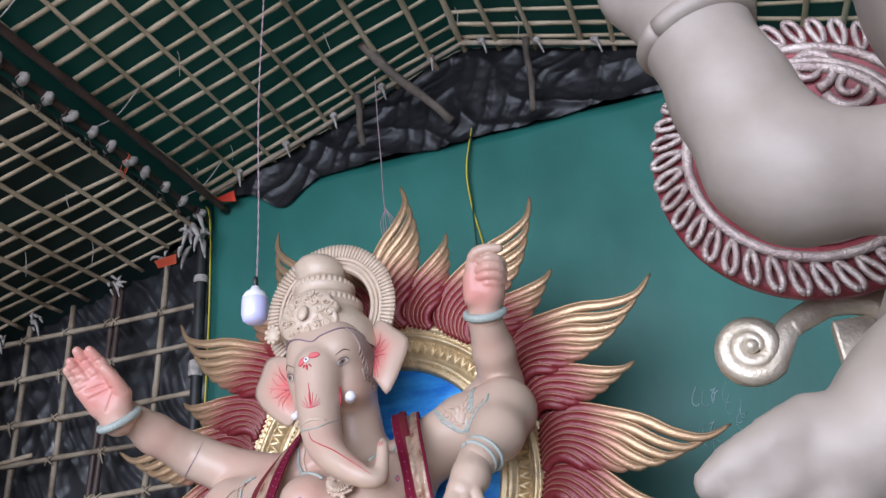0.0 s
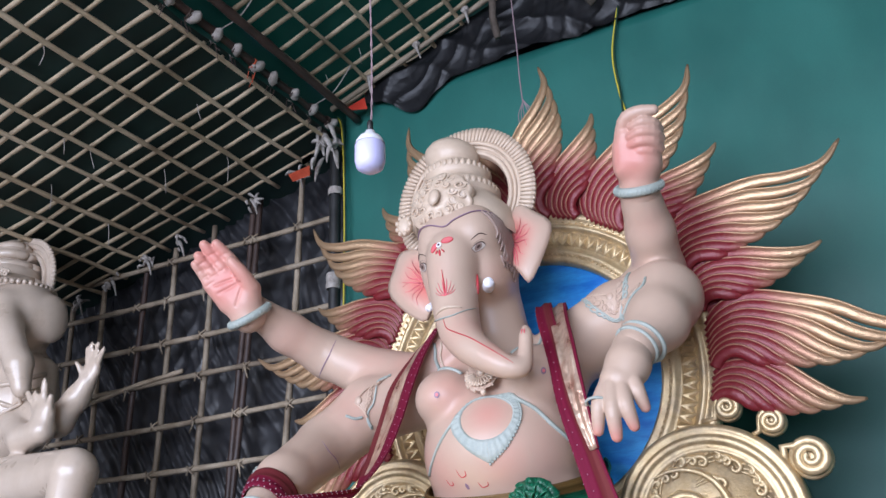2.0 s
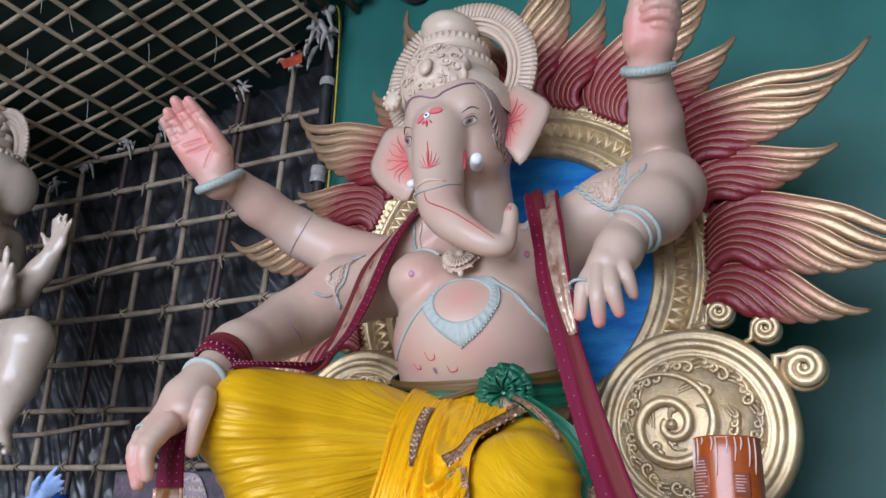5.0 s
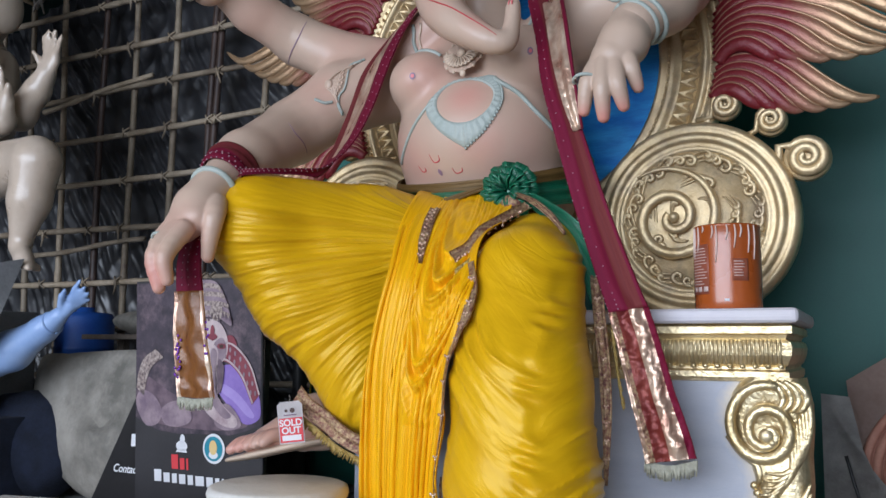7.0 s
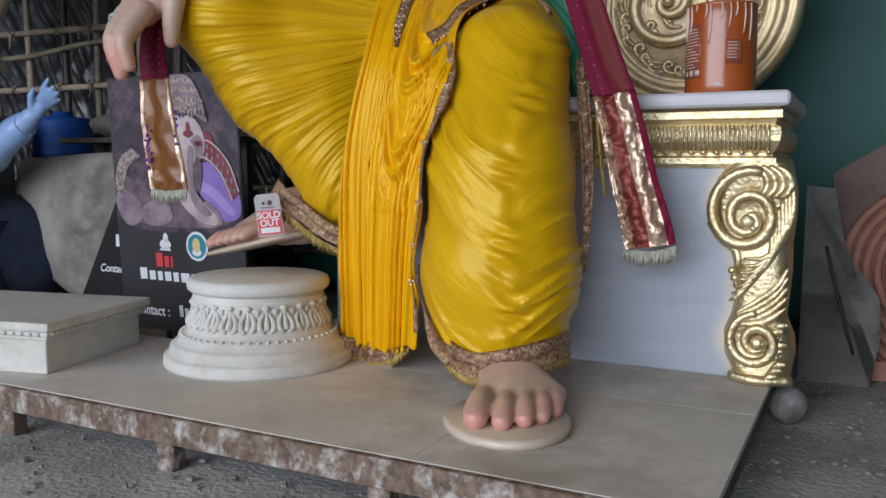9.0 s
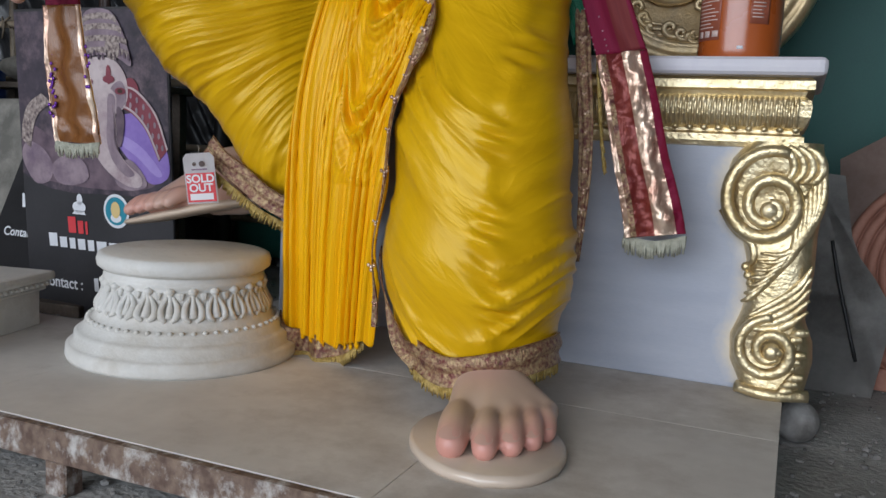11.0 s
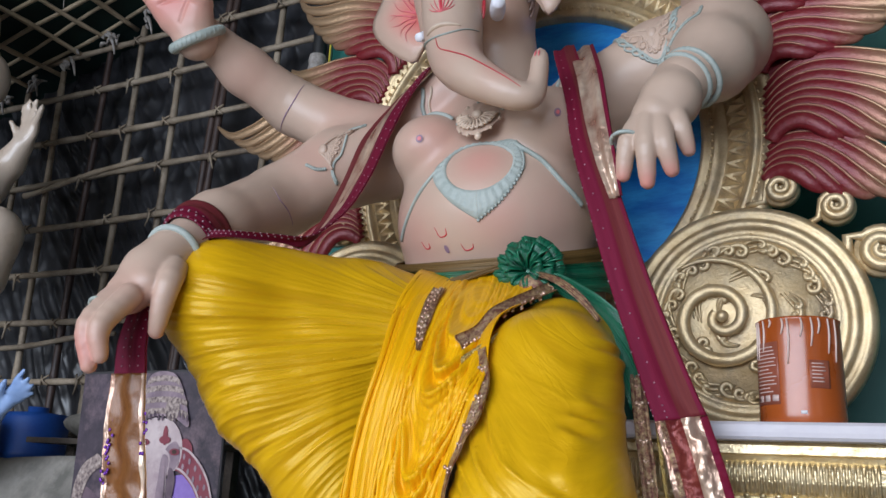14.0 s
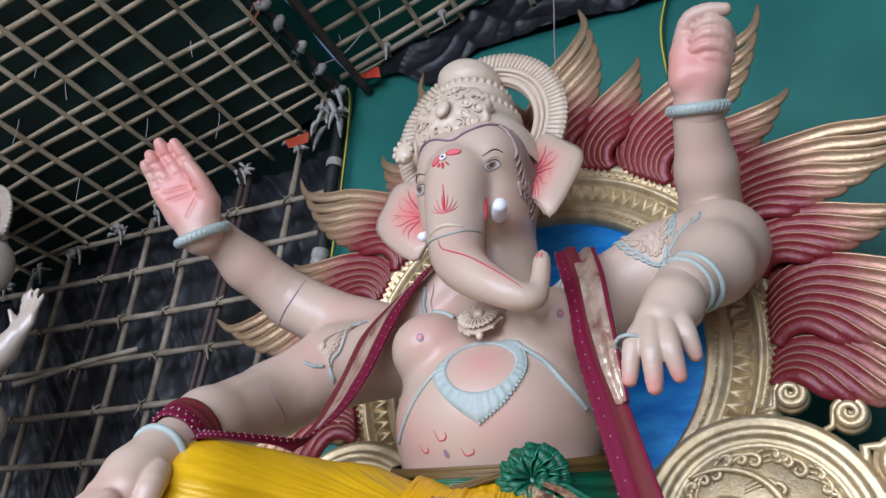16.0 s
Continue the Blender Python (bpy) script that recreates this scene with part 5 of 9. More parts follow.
def lump_hand(lo, hi, palm, fingers, view, creases=(), k=0.012):
    """Palm strands blended wide, then fingers, then creases pressed into the side that faces view."""
    c = Clay(lo, hi, 0.0058)
    for pts, r in palm:
        c.chain(pts, r, 0.03)
    for pts, r in fingers:
        c.chain([tuple(p) for p in spline(pts, 9)], np.interp(np.linspace(0, 1, 9), np.linspace(0, 1, len(r)), r), k)
    w = np.array(view, dtype=float)
    w /= np.linalg.norm(w)
    for p, q, r in creases:
        line_ = c.snap(spline([np.array(p) + w * 0.03, (np.array(p) + np.array(q)) / 2 + w * 0.03, np.array(q) + w * 0.03], 12), 0.0)
        for i in range(11):
            c.limb(line_[i], line_[i + 1], r, r, 0.004, True)
    v, f = c.skin()
    return relax(v, f, 1), f


N = np.array((0.45, -0.8, -0.3)) / 0.965


def back(p, d):
    return tuple(np.array(p) - N * d)


WR = back((-1.167, -0.896, 2.456), 0.05)
INDEX = [back((-1.172, -0.978, 2.668), 0.03), back((-1.205, -1.019, 2.729), 0.03), back((-1.24, -1.064, 2.79), 0.015)]
MIDDLE = [back((-1.228, -1.012, 2.67), 0.03), back((-1.262, -1.05, 2.728), 0.03), back((-1.293, -1.09, 2.787), 0.012)]
RINGF = [back((-1.272, -1.027, 2.642), 0.03), back((-1.302, -1.062, 2.695), 0.028), back((-1.326, -1.09, 2.737), 0.008)]
LITTLE = [back((-1.3, -1.028, 2.6), 0.03), back((-1.322, -1.06, 2.655), 0.028), back((-1.344, -1.087, 2.697), 0.01)]
THUMB = [back((-1.13, -0.923, 2.585), 0.01), back((-1.153, -0.963, 2.65), -0.012), back((-1.185, -1.0, 2.703), -0.022)]
LUMPS = []
ax_ = np.array((0.83, 0.3, 0.46))
fold_lines = []
for fg, w_ in ((INDEX, 0.03), (MIDDLE, 0.028), (RINGF, 0.027), (LITTLE, 0.025)):
    for q in (fg[0], tuple((np.array(fg[0]) + np.array(fg[1])) / 2 + (np.array(fg[1]) - np.array(fg[0])) * 0.12), tuple((np.array(fg[1]) * 0.8 + np.array(fg[2]) * 0.2))):
        q = np.array(q)
        fold_lines.append((q - ax_ * w_, q + ax_ * w_, 0.0034))
fold_lines += [(back((-1.29, -1.0, 2.6), 0), back((-1.17, -0.96, 2.64), 0), 0.005), (back((-1.27, -0.985, 2.56), 0), back((-1.16, -0.94, 2.62), 0), 0.005), (back((-1.155, -0.94, 2.62), 0), back((-1.2, -0.93, 2.5), 0), 0.0055)]
LUMPS.append(lump_hand((-1.45, -1.2, 2.38), (-0.98, -0.78, 2.88),
    [([WR, back((-1.172, -0.978, 2.668), 0.035)], (0.075, 0.038)), ([WR, back((-1.228, -1.01, 2.668), 0.035)], (0.07, 0.038)), ([WR, back((-1.272, -1.025, 2.64), 0.035)], (0.07, 0.037)), ([WR, back((-1.3, -1.025, 2.6), 0.033)], (0.065, 0.036)),
     ([back((-1.15, -0.91, 2.52), 0.03), back((-1.135, -0.92, 2.58), 0.02)], (0.058, 0.05)), ([back((-1.25, -0.95, 2.52), 0.03), back((-1.27, -0.985, 2.57), 0.025)], (0.045, 0.04))],
    [(INDEX, (0.033, 0.029, 0.023)), (MIDDLE, (0.033, 0.03, 0.024)), (RINGF, (0.031, 0.028, 0.022)), (LITTLE, (0.029, 0.025, 0.02)), (THUMB, (0.042, 0.034, 0.026))], N, fold_lines, 0.007))
# fist
LUMPS.append(lump_hand((0.52, -0.85, 2.68), (0.98, -0.42, 3.15),
    [([(0.69, -0.5, 2.79), (0.71, -0.56, 2.88)], (0.088, 0.085)), ([(0.69, -0.6, 2.9), (0.695, -0.64, 2.99)], (0.062, 0.05)), ([(0.74, -0.57, 2.88), (0.775, -0.61, 2.99)], (0.08, 0.06)), ([(0.66, -0.6, 2.86), (0.665, -0.63, 2.95)], (0.045, 0.035))],
    [([(0.83, -0.62, 2.995), (0.82, -0.672, 3.002), (0.782, -0.7, 3.006), (0.738, -0.692, 3.0)], (0.027, 0.026, 0.024, 0.019)),
     ([(0.828, -0.61, 2.957), (0.815, -0.66, 2.965), (0.772, -0.688, 2.968), (0.722, -0.678, 2.962)], (0.027, 0.026, 0.024, 0.019)),
     ([(0.818, -0.595, 2.92), (0.803, -0.645, 2.929), (0.762, -0.67, 2.932), (0.716, -0.664, 2.93)], (0.026, 0.025, 0.023, 0.018)),
     ([(0.8, -0.58, 2.888), (0.788, -0.625, 2.896), (0.755, -0.646, 2.899), (0.722, -0.642, 2.9)], (0.024, 0.023, 0.021, 0.017)),
     ([(0.68, -0.64, 3.0), (0.715, -0.69, 3.047), (0.775, -0.7, 3.058), (0.838, -0.69, 3.052)], (0.036, 0.03, 0.028, 0.023))], (0.1, -0.9, -0.3), (), 0.003))
# hand hanging from the thick elbow
LUMPS.append(lump_hand((0.36, -0.92, 1.6), (0.76, -0.5, 2.14),
    [([(0.6, -0.62, 2.055), (0.585, -0.67, 1.98), (0.555, -0.71, 1.92)], (0.083, 0.083, 0.07)), ([(0.59, -0.67, 1.98), (0.508, -0.73, 1.88)], (0.066, 0.033)), ([(0.6, -0.68, 1.98), (0.592, -0.72, 1.88)], (0.066, 0.035))],
    [([(0.508, -0.735, 1.89), (0.486, -0.775, 1.82), (0.47, -0.765, 1.725)], (0.033, 0.028, 0.021)),
     ([(0.538, -0.755, 1.88), (0.541, -0.79, 1.79), (0.54, -0.77, 1.695)], (0.034, 0.029, 0.022)),
     ([(0.572, -0.745, 1.88), (0.59, -0.775, 1.805), (0.604, -0.75, 1.73)], (0.034, 0.029, 0.0215)),
     ([(0.606, -0.715, 1.92), (0.63, -0.735, 1.86), (0.644, -0.71, 1.8)], (0.033, 0.027, 0.02))], (0.1, -0.9, -0.3), (), 0.007))
# hand over the bent knee
LUMPS.append(lump_hand((-1.0, -1.56, 1.02), (-0.62, -1.05, 1.6),
    [([(-0.80, -1.17, 1.49), (-0.815, -1.245, 1.405), (-0.82, -1.31, 1.33)], (0.078, 0.08, 0.062)), ([(-0.80, -1.2, 1.47), (-0.765, -1.29, 1.36)], (0.07, 0.055))],
    [([(-0.85, -1.3, 1.35), (-0.868, -1.37, 1.26), (-0.84, -1.39, 1.16)], (0.037, 0.031, 0.022)),
     ([(-0.812, -1.345, 1.32), (-0.818, -1.43, 1.215), (-0.795, -1.425, 1.105)], (0.037, 0.031, 0.022)),
     ([(-0.77, -1.35, 1.31), (-0.77, -1.43, 1.21), (-0.758, -1.425, 1.13)], (0.036, 0.03, 0.021)),
     ([(-0.73, -1.24, 1.41), (-0.7, -1.28, 1.36), (-0.71, -1.285, 1.29), (-0.722, -1.28, 1.222)], (0.042, 0.036, 0.031, 0.023))], (0.6, -0.7, 0.0), (), 0.004))
# tucked foot, seen from its side
LUMPS.append(lump_hand((-1.0, -1.04, 0.42), (-0.38, -0.62, 0.82),
    [([(-0.48, -0.77, 0.69), (-0.6, -0.8, 0.655), (-0.78, -0.86, 0.565)], (0.075, 0.075, 0.044)), ([(-0.56, -0.84, 0.615), (-0.81, -0.9, 0.54)], (0.05, 0.036))],
    [([(-0.81 + 0.036 * i, -0.88, 0.552 + 0.01 * i), (-0.845 + 0.038 * i, -0.93, 0.548 + 0.009 * i), (-0.868 + 0.039 * i, -0.962, 0.524 + 0.009 * i)], (0.026, 0.0235, 0.019)) for i in range(5)], (0.4, -0.6, 0.6), (), 0.005))
# planted foot
TOES = [
    [(0.453, -1.385, 0.208), (0.472, -1.455, 0.209), (0.488, -1.512, 0.196), (0.035, 0.0335, 0.031)],
    [(0.518, -1.375, 0.208), (0.538, -1.445, 0.209), (0.554, -1.498, 0.194), (0.0295, 0.028, 0.0258)],
    [(0.56, -1.345, 0.208), (0.58, -1.408, 0.208), (0.596, -1.455, 0.194), (0.0275, 0.0262, 0.0242)],
    [(0.59, -1.3, 0.207), (0.608, -1.358, 0.207), (0.623, -1.402, 0.192), (0.0258, 0.0242, 0.0225)],
    [(0.606, -1.25, 0.206), (0.622, -1.3, 0.206), (0.634, -1.338, 0.191), (0.0245, 0.023, 0.0213)]]
LUMPS.append(lump_hand((0.28, -1.56, 0.12), (0.74, -0.98, 0.44),
    [([(0.4, -1.06, 0.36), (0.415, -1.11, 0.25), (0.43, -1.19, 0.222)], (0.07, 0.072, 0.062))] + [([(0.42, -1.14, 0.235), tuple(t[0])], (0.066, 0.03)) for t in TOES],
    [(t[:3], t[3]) for t in TOES], (0.2, -0.6, 0.7), (), 0.006))

iv, ifc = clay.skin()
iv = relax(iv, ifc, 2)
for hv, hf in LUMPS:
    ifc = np.vstack([ifc, np.asarray(hf) + len(iv)])
    iv = np.vstack([iv, hv])
# airbrushed rose on palms, finger tips, toes, chest and cheeks
BLUSH = [((-1.22, -0.99, 2.6), 0.15, 0.8), ((-1.27, -1.06, 2.73), 0.12, 0.75), ((-0.82, -1.43, 1.14), 0.075, 0.7), ((-0.74, -1.25, 1.2), 0.05, 0.7), ((-0.8, -1.3, 1.3), 0.09, 0.35),
         ((0.47, -0.78, 1.69), 0.05, 0.7), ((0.55, -0.79, 1.67), 0.055, 0.7), ((0.605, -0.76, 1.7), 0.05, 0.7), ((0.65, -0.69, 1.79), 0.045, 0.6), ((0.7, -0.67, 2.88), 0.14, 0.7),
         ((-0.22, -0.65, 1.99), 0.12, 0.3), ((-0.03, -0.65, 1.86), 0.09, 0.45), ((-0.25, -0.55, 1.68), 0.12, 0.42), ((0.02, -0.6, 1.7), 0.11, 0.4), ((-0.16, -0.85, 2.5), 0.07, 0.2), ((-0.33, -0.5, 1.7), 0.12, 0.4), ((0.1, -0.5, 1.72), 0.13, 0.34), ((0.26, -0.5, 2.0), 0.12, 0.25), ((-0.3, -0.5, 2.2), 0.12, 0.22), ((-0.05, -0.8, 2.2), 0.09, 0.22), ((0.12, -0.86, 2.1), 0.06, 0.3), ((-0.55, -0.4, 2.2), 0.14, 0.25), ((-1.1, -0.65, 2.4), 0.12, 0.2), ((-0.72, -0.45, 2.25), 0.14, 0.18), ((0.62, -0.3, 2.4), 0.12, 0.2), ((0.7, -0.45, 2.65), 0.1, 0.15), ((-0.26, -0.66, 2.5), 0.07, 0.2), ((0.06, -0.62, 2.5), 0.08, 0.2), ((-0.75, -0.62, 2.0), 0.12, 0.2), ((-0.95, -0.75, 1.75), 0.1, 0.15),
         *[((t[2][0], t[2][1] - 0.02, 0.19), 0.06, 0.55) for t in TOES], ((-0.84, -0.95, 0.53), 0.12, 0.45), ((-0.7, -0.92, 0.58), 0.09, 0.35), ((-0.58, -0.9, 0.62), 0.1, 0.3), ((0.46, -1.27, 0.3), 0.07, 0.25)]
bl = np.zeros(len(iv))
for c, r, s in BLUSH:
    bl = np.maximum(bl, s * np.exp(-((np.linalg.norm(iv - np.array(c), axis=1) / r) ** 2)))
idol = Geo()
idol.add(iv, ifc, 0, list(bl))
SLOTS = [SKIN, CREAM, MINT, REDLINE, PINKLINE, WHITEP, DARKP, MAUVEP, HAIR, PRIMER, EYEW]
CRM, MNT, RED, PNK, WHT, DRK, MAU, HAR, PRM, EYW = 1, 2, 3, 4, 5, 6, 7, 8, 9, 10


def line(points, r, slot, n=24, off=0.001, taper=True):
    """A painted or modelled line laid on the skin."""
    p = clay.snap(spline(points, n), off)
    idol.add(*tube_data(p, [r * 0.4, r, r, r * 0.4] if taper else r, 6, flat=0.6), slot)


def patch(c, ux, uz, rx, rz, slot, off=0.003, almond=False, rings=4):
    """A painted spot that follows the skin."""
    c, ux, uz = np.array(c), np.array(ux, dtype=float), np.array(uz, dtype=float)
    pts = [c]
    for i in range(1, rings + 1):
        for j in range(18):
            a = 2 * math.pi * j / 18
            x, z = math.cos(a), math.sin(a)
            if almond:
                z *= 1 - abs(x) ** 1.6 * 0.75
            pts.append(c + (ux * x * rx + uz * z * rz) * i / rings)
    pts = clay.snap(np.array(pts), off)
    faces = [(0, 1 + j, 1 + (j + 1) % 18) for j in range(18)]
    for i in range(rings - 1):
        for j in range(18):
            k = (j + 1) % 18
            faces.append((1 + i * 18 + j, 1 + (i + 1) * 18 + j, 1 + (i + 1) * 18 + k, 1 + i * 18 + k))
    idol.add(pts, faces, slot)


# eyes, brows, forehead mark
for ex, ey, ez, s in ((0.002, -0.7, 2.612, 1), (-0.3, -0.66, 2.595, -1)):
    ux = (0.85, 0.3 * s, 0.05) if s > 0 else (0.8, -0.5, 0.0)
    patch((ex, ey, ez), ux, (0, 0, 1), 0.044, 0.0235, HAR, 0.002, True)
    patch((ex, ey, ez), ux, (0, 0, 1), 0.04, 0.0195, EYW, 0.0035, True)
    patch((ex - 0.004, ey, ez + 0.002), ux, (0, 0, 1), 0.019, 0.0175, HAR, 0.005)
    patch((ex - 0.004, ey, ez + 0.002), ux, (0, 0, 1), 0.0085, 0.0085, DRK, 0.0065)
    line([(ex - 0.055, ey, ez + 0.042), (ex - 0.005, ey, ez + 0.066), (ex + 0.055, ey, ez + 0.05)], 0.0035, DRK)
    line([(ex - 0.045, ey, ez + 0.004), (ex - 0.02, ey, ez + 0.018), (ex + 0.012, ey, ez + 0.019), (ex + 0.05, ey, ez)], 0.0052, DRK)
    line([(ex - 0.04, ey, ez + 0.022), (ex, ey, ez + 0.034), (ex + 0.04, ey, ez + 0.02)], 0.0016, HAR)
MK = np.array((-0.166, -0.85, 2.628))
for dx, dz, ra, rb, tip in ((0.042, 0.026, 0.032, 0.017, 0.25), (-0.033, -0.004, 0.025, 0.016, 0.75)):
    c = MK + (dx, 0, dz)
    ux, uz = (math.cos(tip), 0, math.sin(tip)), (-math.sin(tip), 0, math.cos(tip))
    patch(c, ux, uz, ra, rb, PNK, 0.002)
    line([c + np.array(ux) * ra * math.cos(q) + np.array(uz) * rb * math.sin(q) for q in np.linspace(0, 2 * math.pi, 14)], 0.0032, RED, 40, taper=False)
patch(MK, (1, 0, 0), (0, 0, 1), 0.0135, 0.0135, WHT, 0.006)
patch(MK, (1, 0, 0), (0, 0, 1), 0.006, 0.006, DRK, 0.008)
for q in (-1, 0, 1):
    line([MK + (0.012 * q, 0, -0.022), MK + (0.022 * q + 0.006, 0, -0.055 + 0.014 * abs(q))], 0.0062, RED, 8)
line([(-0.135, -0.8, 2.375), (-0.142, -0.8, 2.43), (-0.154, -0.8, 2.505)], 0.0032, RED, 16)
for k in range(8):
    a = radians(-64 + 18 * k)
    ln = 0.05 + 0.03 * math.cos(a)
    line([(-0.137, -0.8, 2.375), (-0.137 + 0.55 * ln * math.sin(a), -0.8, 2.375 + 0.4 * ln * math.cos(a)), (-0.14 + ln * math.sin(a), -0.8, 2.378 + ln * math.cos(a))], 0.003, PNK, 10)
# trunk band and seam
line([(-0.27, -0.7, 2.295), (-0.195, -0.8, 2.275), (-0.085, -0.82, 2.27), (-0.018, -0.72, 2.325)], 0.0058, MNT)
line([(-0.19, -0.8, 2.3), (-0.13, -0.83, 2.318), (-0.06, -0.8, 2.31)], 0.013, CRM)
line([(-0.14, -0.83, 2.265), (-0.118, -0.86, 2.215), (-0.06, -0.9, 2.19), (0.03, -0.91, 2.155), (0.11, -0.9, 2.095), (0.19, -0.87, 2.015)], 0.0036, RED, 40)
for x in (0.197, 0.215):
    line([(x, -0.8, 2.18), (x, -0.8, 2.15)], 0.0035, PNK, 8)
# tusks
for a, b, r in (((-0.02, -0.6, 2.452), (0.03, -0.705, 2.435), 0.0275), ((-0.285, -0.58, 2.44), (-0.3, -0.66, 2.39), 0.02)):
    p = spline([a, ((a[0] + b[0]) / 2, (a[1] + b[1]) / 2, (a[2] + b[2]) / 2), b], 10)
    idol.add(*tube_data(p, [r * 0.9, r, r, r, r * 0.94, r * 0.8], 14), WHT)
line([(-0.035, -0.66, 2.5), (-0.03, -0.66, 2.45), (-0.01, -0.65, 2.41)], 0.01, RED, 12)


# ears
def ear(rim, root, bulge, rays):
    rim, root = spline(rim, 20), spline(root, 20)
    rows = 9
    front, back, val = [], [], []
    nrm = np.array(bulge, dtype=float)
    thick = nrm / np.linalg.norm(nrm) * -0.03
    for i in range(rows):
        t = i / (rows - 1)
        for j in range(20):
            p = root[j] * (1 - t) + rim[j] * t + nrm * math.sin(math.pi * t) * 0.9 * math.sin(math.pi * (j + 0.5) / 20)
            front.append(p)
            back.append(p + thick * (1 - 0.5 * t))
            val.append(1.15 * math.exp(-((t - 0.08) / 0.4) ** 2) * math.exp(-((j - 9.5) / (6 + 5 * t)) ** 2))
    gf = grid_faces(rows, 20)
    m = rows * 20
    edge = [((rows - 1) * 20 + j, (rows - 1) * 20 + j + 1, (rows - 1) * 20 + j + 1 + m, (rows - 1) * 20 + j + m) for j in range(19)]
    edge += [(i * 20 + e, (i + 1) * 20 + e, (i + 1) * 20 + e + m, i * 20 + e + m) for i in range(rows - 1) for e in (0, 19)]
    idol.add(front + back, gf + [tuple(k + m for k in q[::-1]) for q in gf] + edge, 0, val + val)
    for k in range(rays):
        j = int(3 + 14 * k / (rays - 1))
        pts = []
        for i in (1, 2, 3, 4):
            jj = min(19, max(0, round(9.5 + (j - 9.5) * (0.1 + 0.16 * i))))
            pts.append(np.array(front[i * 20 + jj]) + nrm / np.linalg.norm(nrm) * 0.003)
        idol.add(*tube_data(spline(pts, 12), [0.004, 0.0032, 0.0018, 0.0008], 5, flat=0.35, up=tuple(nrm)), PNK)


ear([(0.03, -0.43, 2.86), (0.095, -0.44, 2.905), (0.175, -0.45, 2.845), (0.256, -0.46, 2.757), (0.222, -0.475, 2.63), (0.145, -0.5, 2.48), (0.095, -0.49, 2.54), (0.05, -0.48, 2.6)], [(0.015, -0.45, 2.83), (0.035, -0.45, 2.75), (0.03, -0.46, 2.66), (0.02, -0.47, 2.57)], (0.02, -0.045, 0.0), 9)
ear([(-0.37, -0.47, 2.75), (-0.46, -0.47, 2.79), (-0.555, -0.47, 2.795), (-0.6, -0.47, 2.71), (-0.632, -0.47, 2.605), (-0.55, -0.49, 2.49), (-0.42, -0.5, 2.395), (-0.36, -0.52, 2.45)], [(-0.355, -0.47, 2.72), (-0.37, -0.48, 2.63), (-0.36, -0.5, 2.54), (-0.34, -0.51, 2.47)], (-0.02, -0.045, 0.0), 9)

# crown: browband, stacked turban, scalloped arch behind, oval jewel in front
prof = [(0.243, 2.735), (0.252, 2.79), (0.248, 2.85), (0.228, 2.92), (0.196, 2.975), (0.182, 2.99), (0.184, 3.0), (0.194, 3.01), (0.194, 3.055), (0.186, 3.066), (0.172, 3.07), (0.162, 3.1), (0.166, 3.115), (0.172, 3.13), (0.17, 3.165), (0.155, 3.18), (0.132, 3.19), (0.124, 3.215), (0.136, 3.235), (0.144, 3.265), (0.138, 3.305), (0.11, 3.34), (0.06, 3.36), (0.0, 3.365)]
cv, cf = lathe_data(prof, 48)
cv = [(x - 0.16 - 0.2 * (z - 2.74), y * 0.98 - 0.43 + 0.03 * (z - 2.74), z + (0.05 * (-y / 0.26)) * (1 if z < 2.9 else 0.4)) for x, y, z in cv]
idol.add(cv, cf, CRM)
line([(-0.4, -0.5, 2.7), (-0.375, -0.61, 2.75), (-0.31, -0.68, 2.768), (-0.24, -0.72, 2.763), (-0.165, -0.74, 2.742), (-0.12, -0.745, 2.765), (-0.066, -0.74, 2.782), (-0.014, -0.7, 2.795), (0.049, -0.6, 2.79), (0.08, -0.5, 2.735)], 0.0055, MAU, 60, 0.004)
for z, rr_, n in ((3.033, 0.197, 40), (3.148, 0.175, 34)):
    for k in range(n):
        a = 2 * math.pi * k / n
        idol.add(*blob_data((-0.16 - 0.2 * (z - 2.74) + (rr_ - 0.005) * math.cos(a), -0.43 + 0.03 * (z - 2.74) + (rr_ - 0.005) * 0.98 * math.sin(a), z - 0.015 * math.sin(a)), (0.007, 0.013, 0.02), 8, 6, (0, 0, math.degrees(a))), CRM)
# arch
AC, ARX, ARZ = (-0.212, -0.4, 3.03), 0.38, 0.392
for rad_, tub, dy in ((0.8, 0.011, -0.006), (0.74, 0.008, -0.004), (0.67, 0.014, 0.0)):
    pts = [(AC[0] + ARX * rad_ * math.cos(radians(a)), AC[1] + dy, AC[2] + ARZ * rad_ * math.sin(radians(a))) for a in range(-35, 216, 5)]
    idol.add(*tube_data(pts, tub, 8), CRM)
inner = [(AC[0] + ARX * r * math.cos(radians(a)), AC[1] + y, AC[2] + ARZ * r * math.sin(radians(a))) for a in range(-35, 216, 5) for r, y in ((0.62, 0.02), (0.64, 0.0), (0.98, 0.0), (1.0, 0.02), (0.98, 0.04), (0.64, 0.04))]
idol.add(inner, grid_faces(51, 6, True), CRM)
for a in np.arange(-34, 215, 3.5):
    c = (AC[0] + ARX * 1.0 * math.cos(radians(a)), AC[1] - 0.005, AC[2] + ARZ * 1.0 * math.sin(radians(a)))
    d = (AC[0] + ARX * 0.82 * math.cos(radians(a)), AC[1] - 0.012, AC[2] + ARZ * 0.82 * math.sin(radians(a)))
    idol.add(*tube_data(spline([d, c], 4), [0.0085, 0.0125], 8), CRM)
    idol.add(*blob_data(c, 0.0115, 6, 5), CRM)
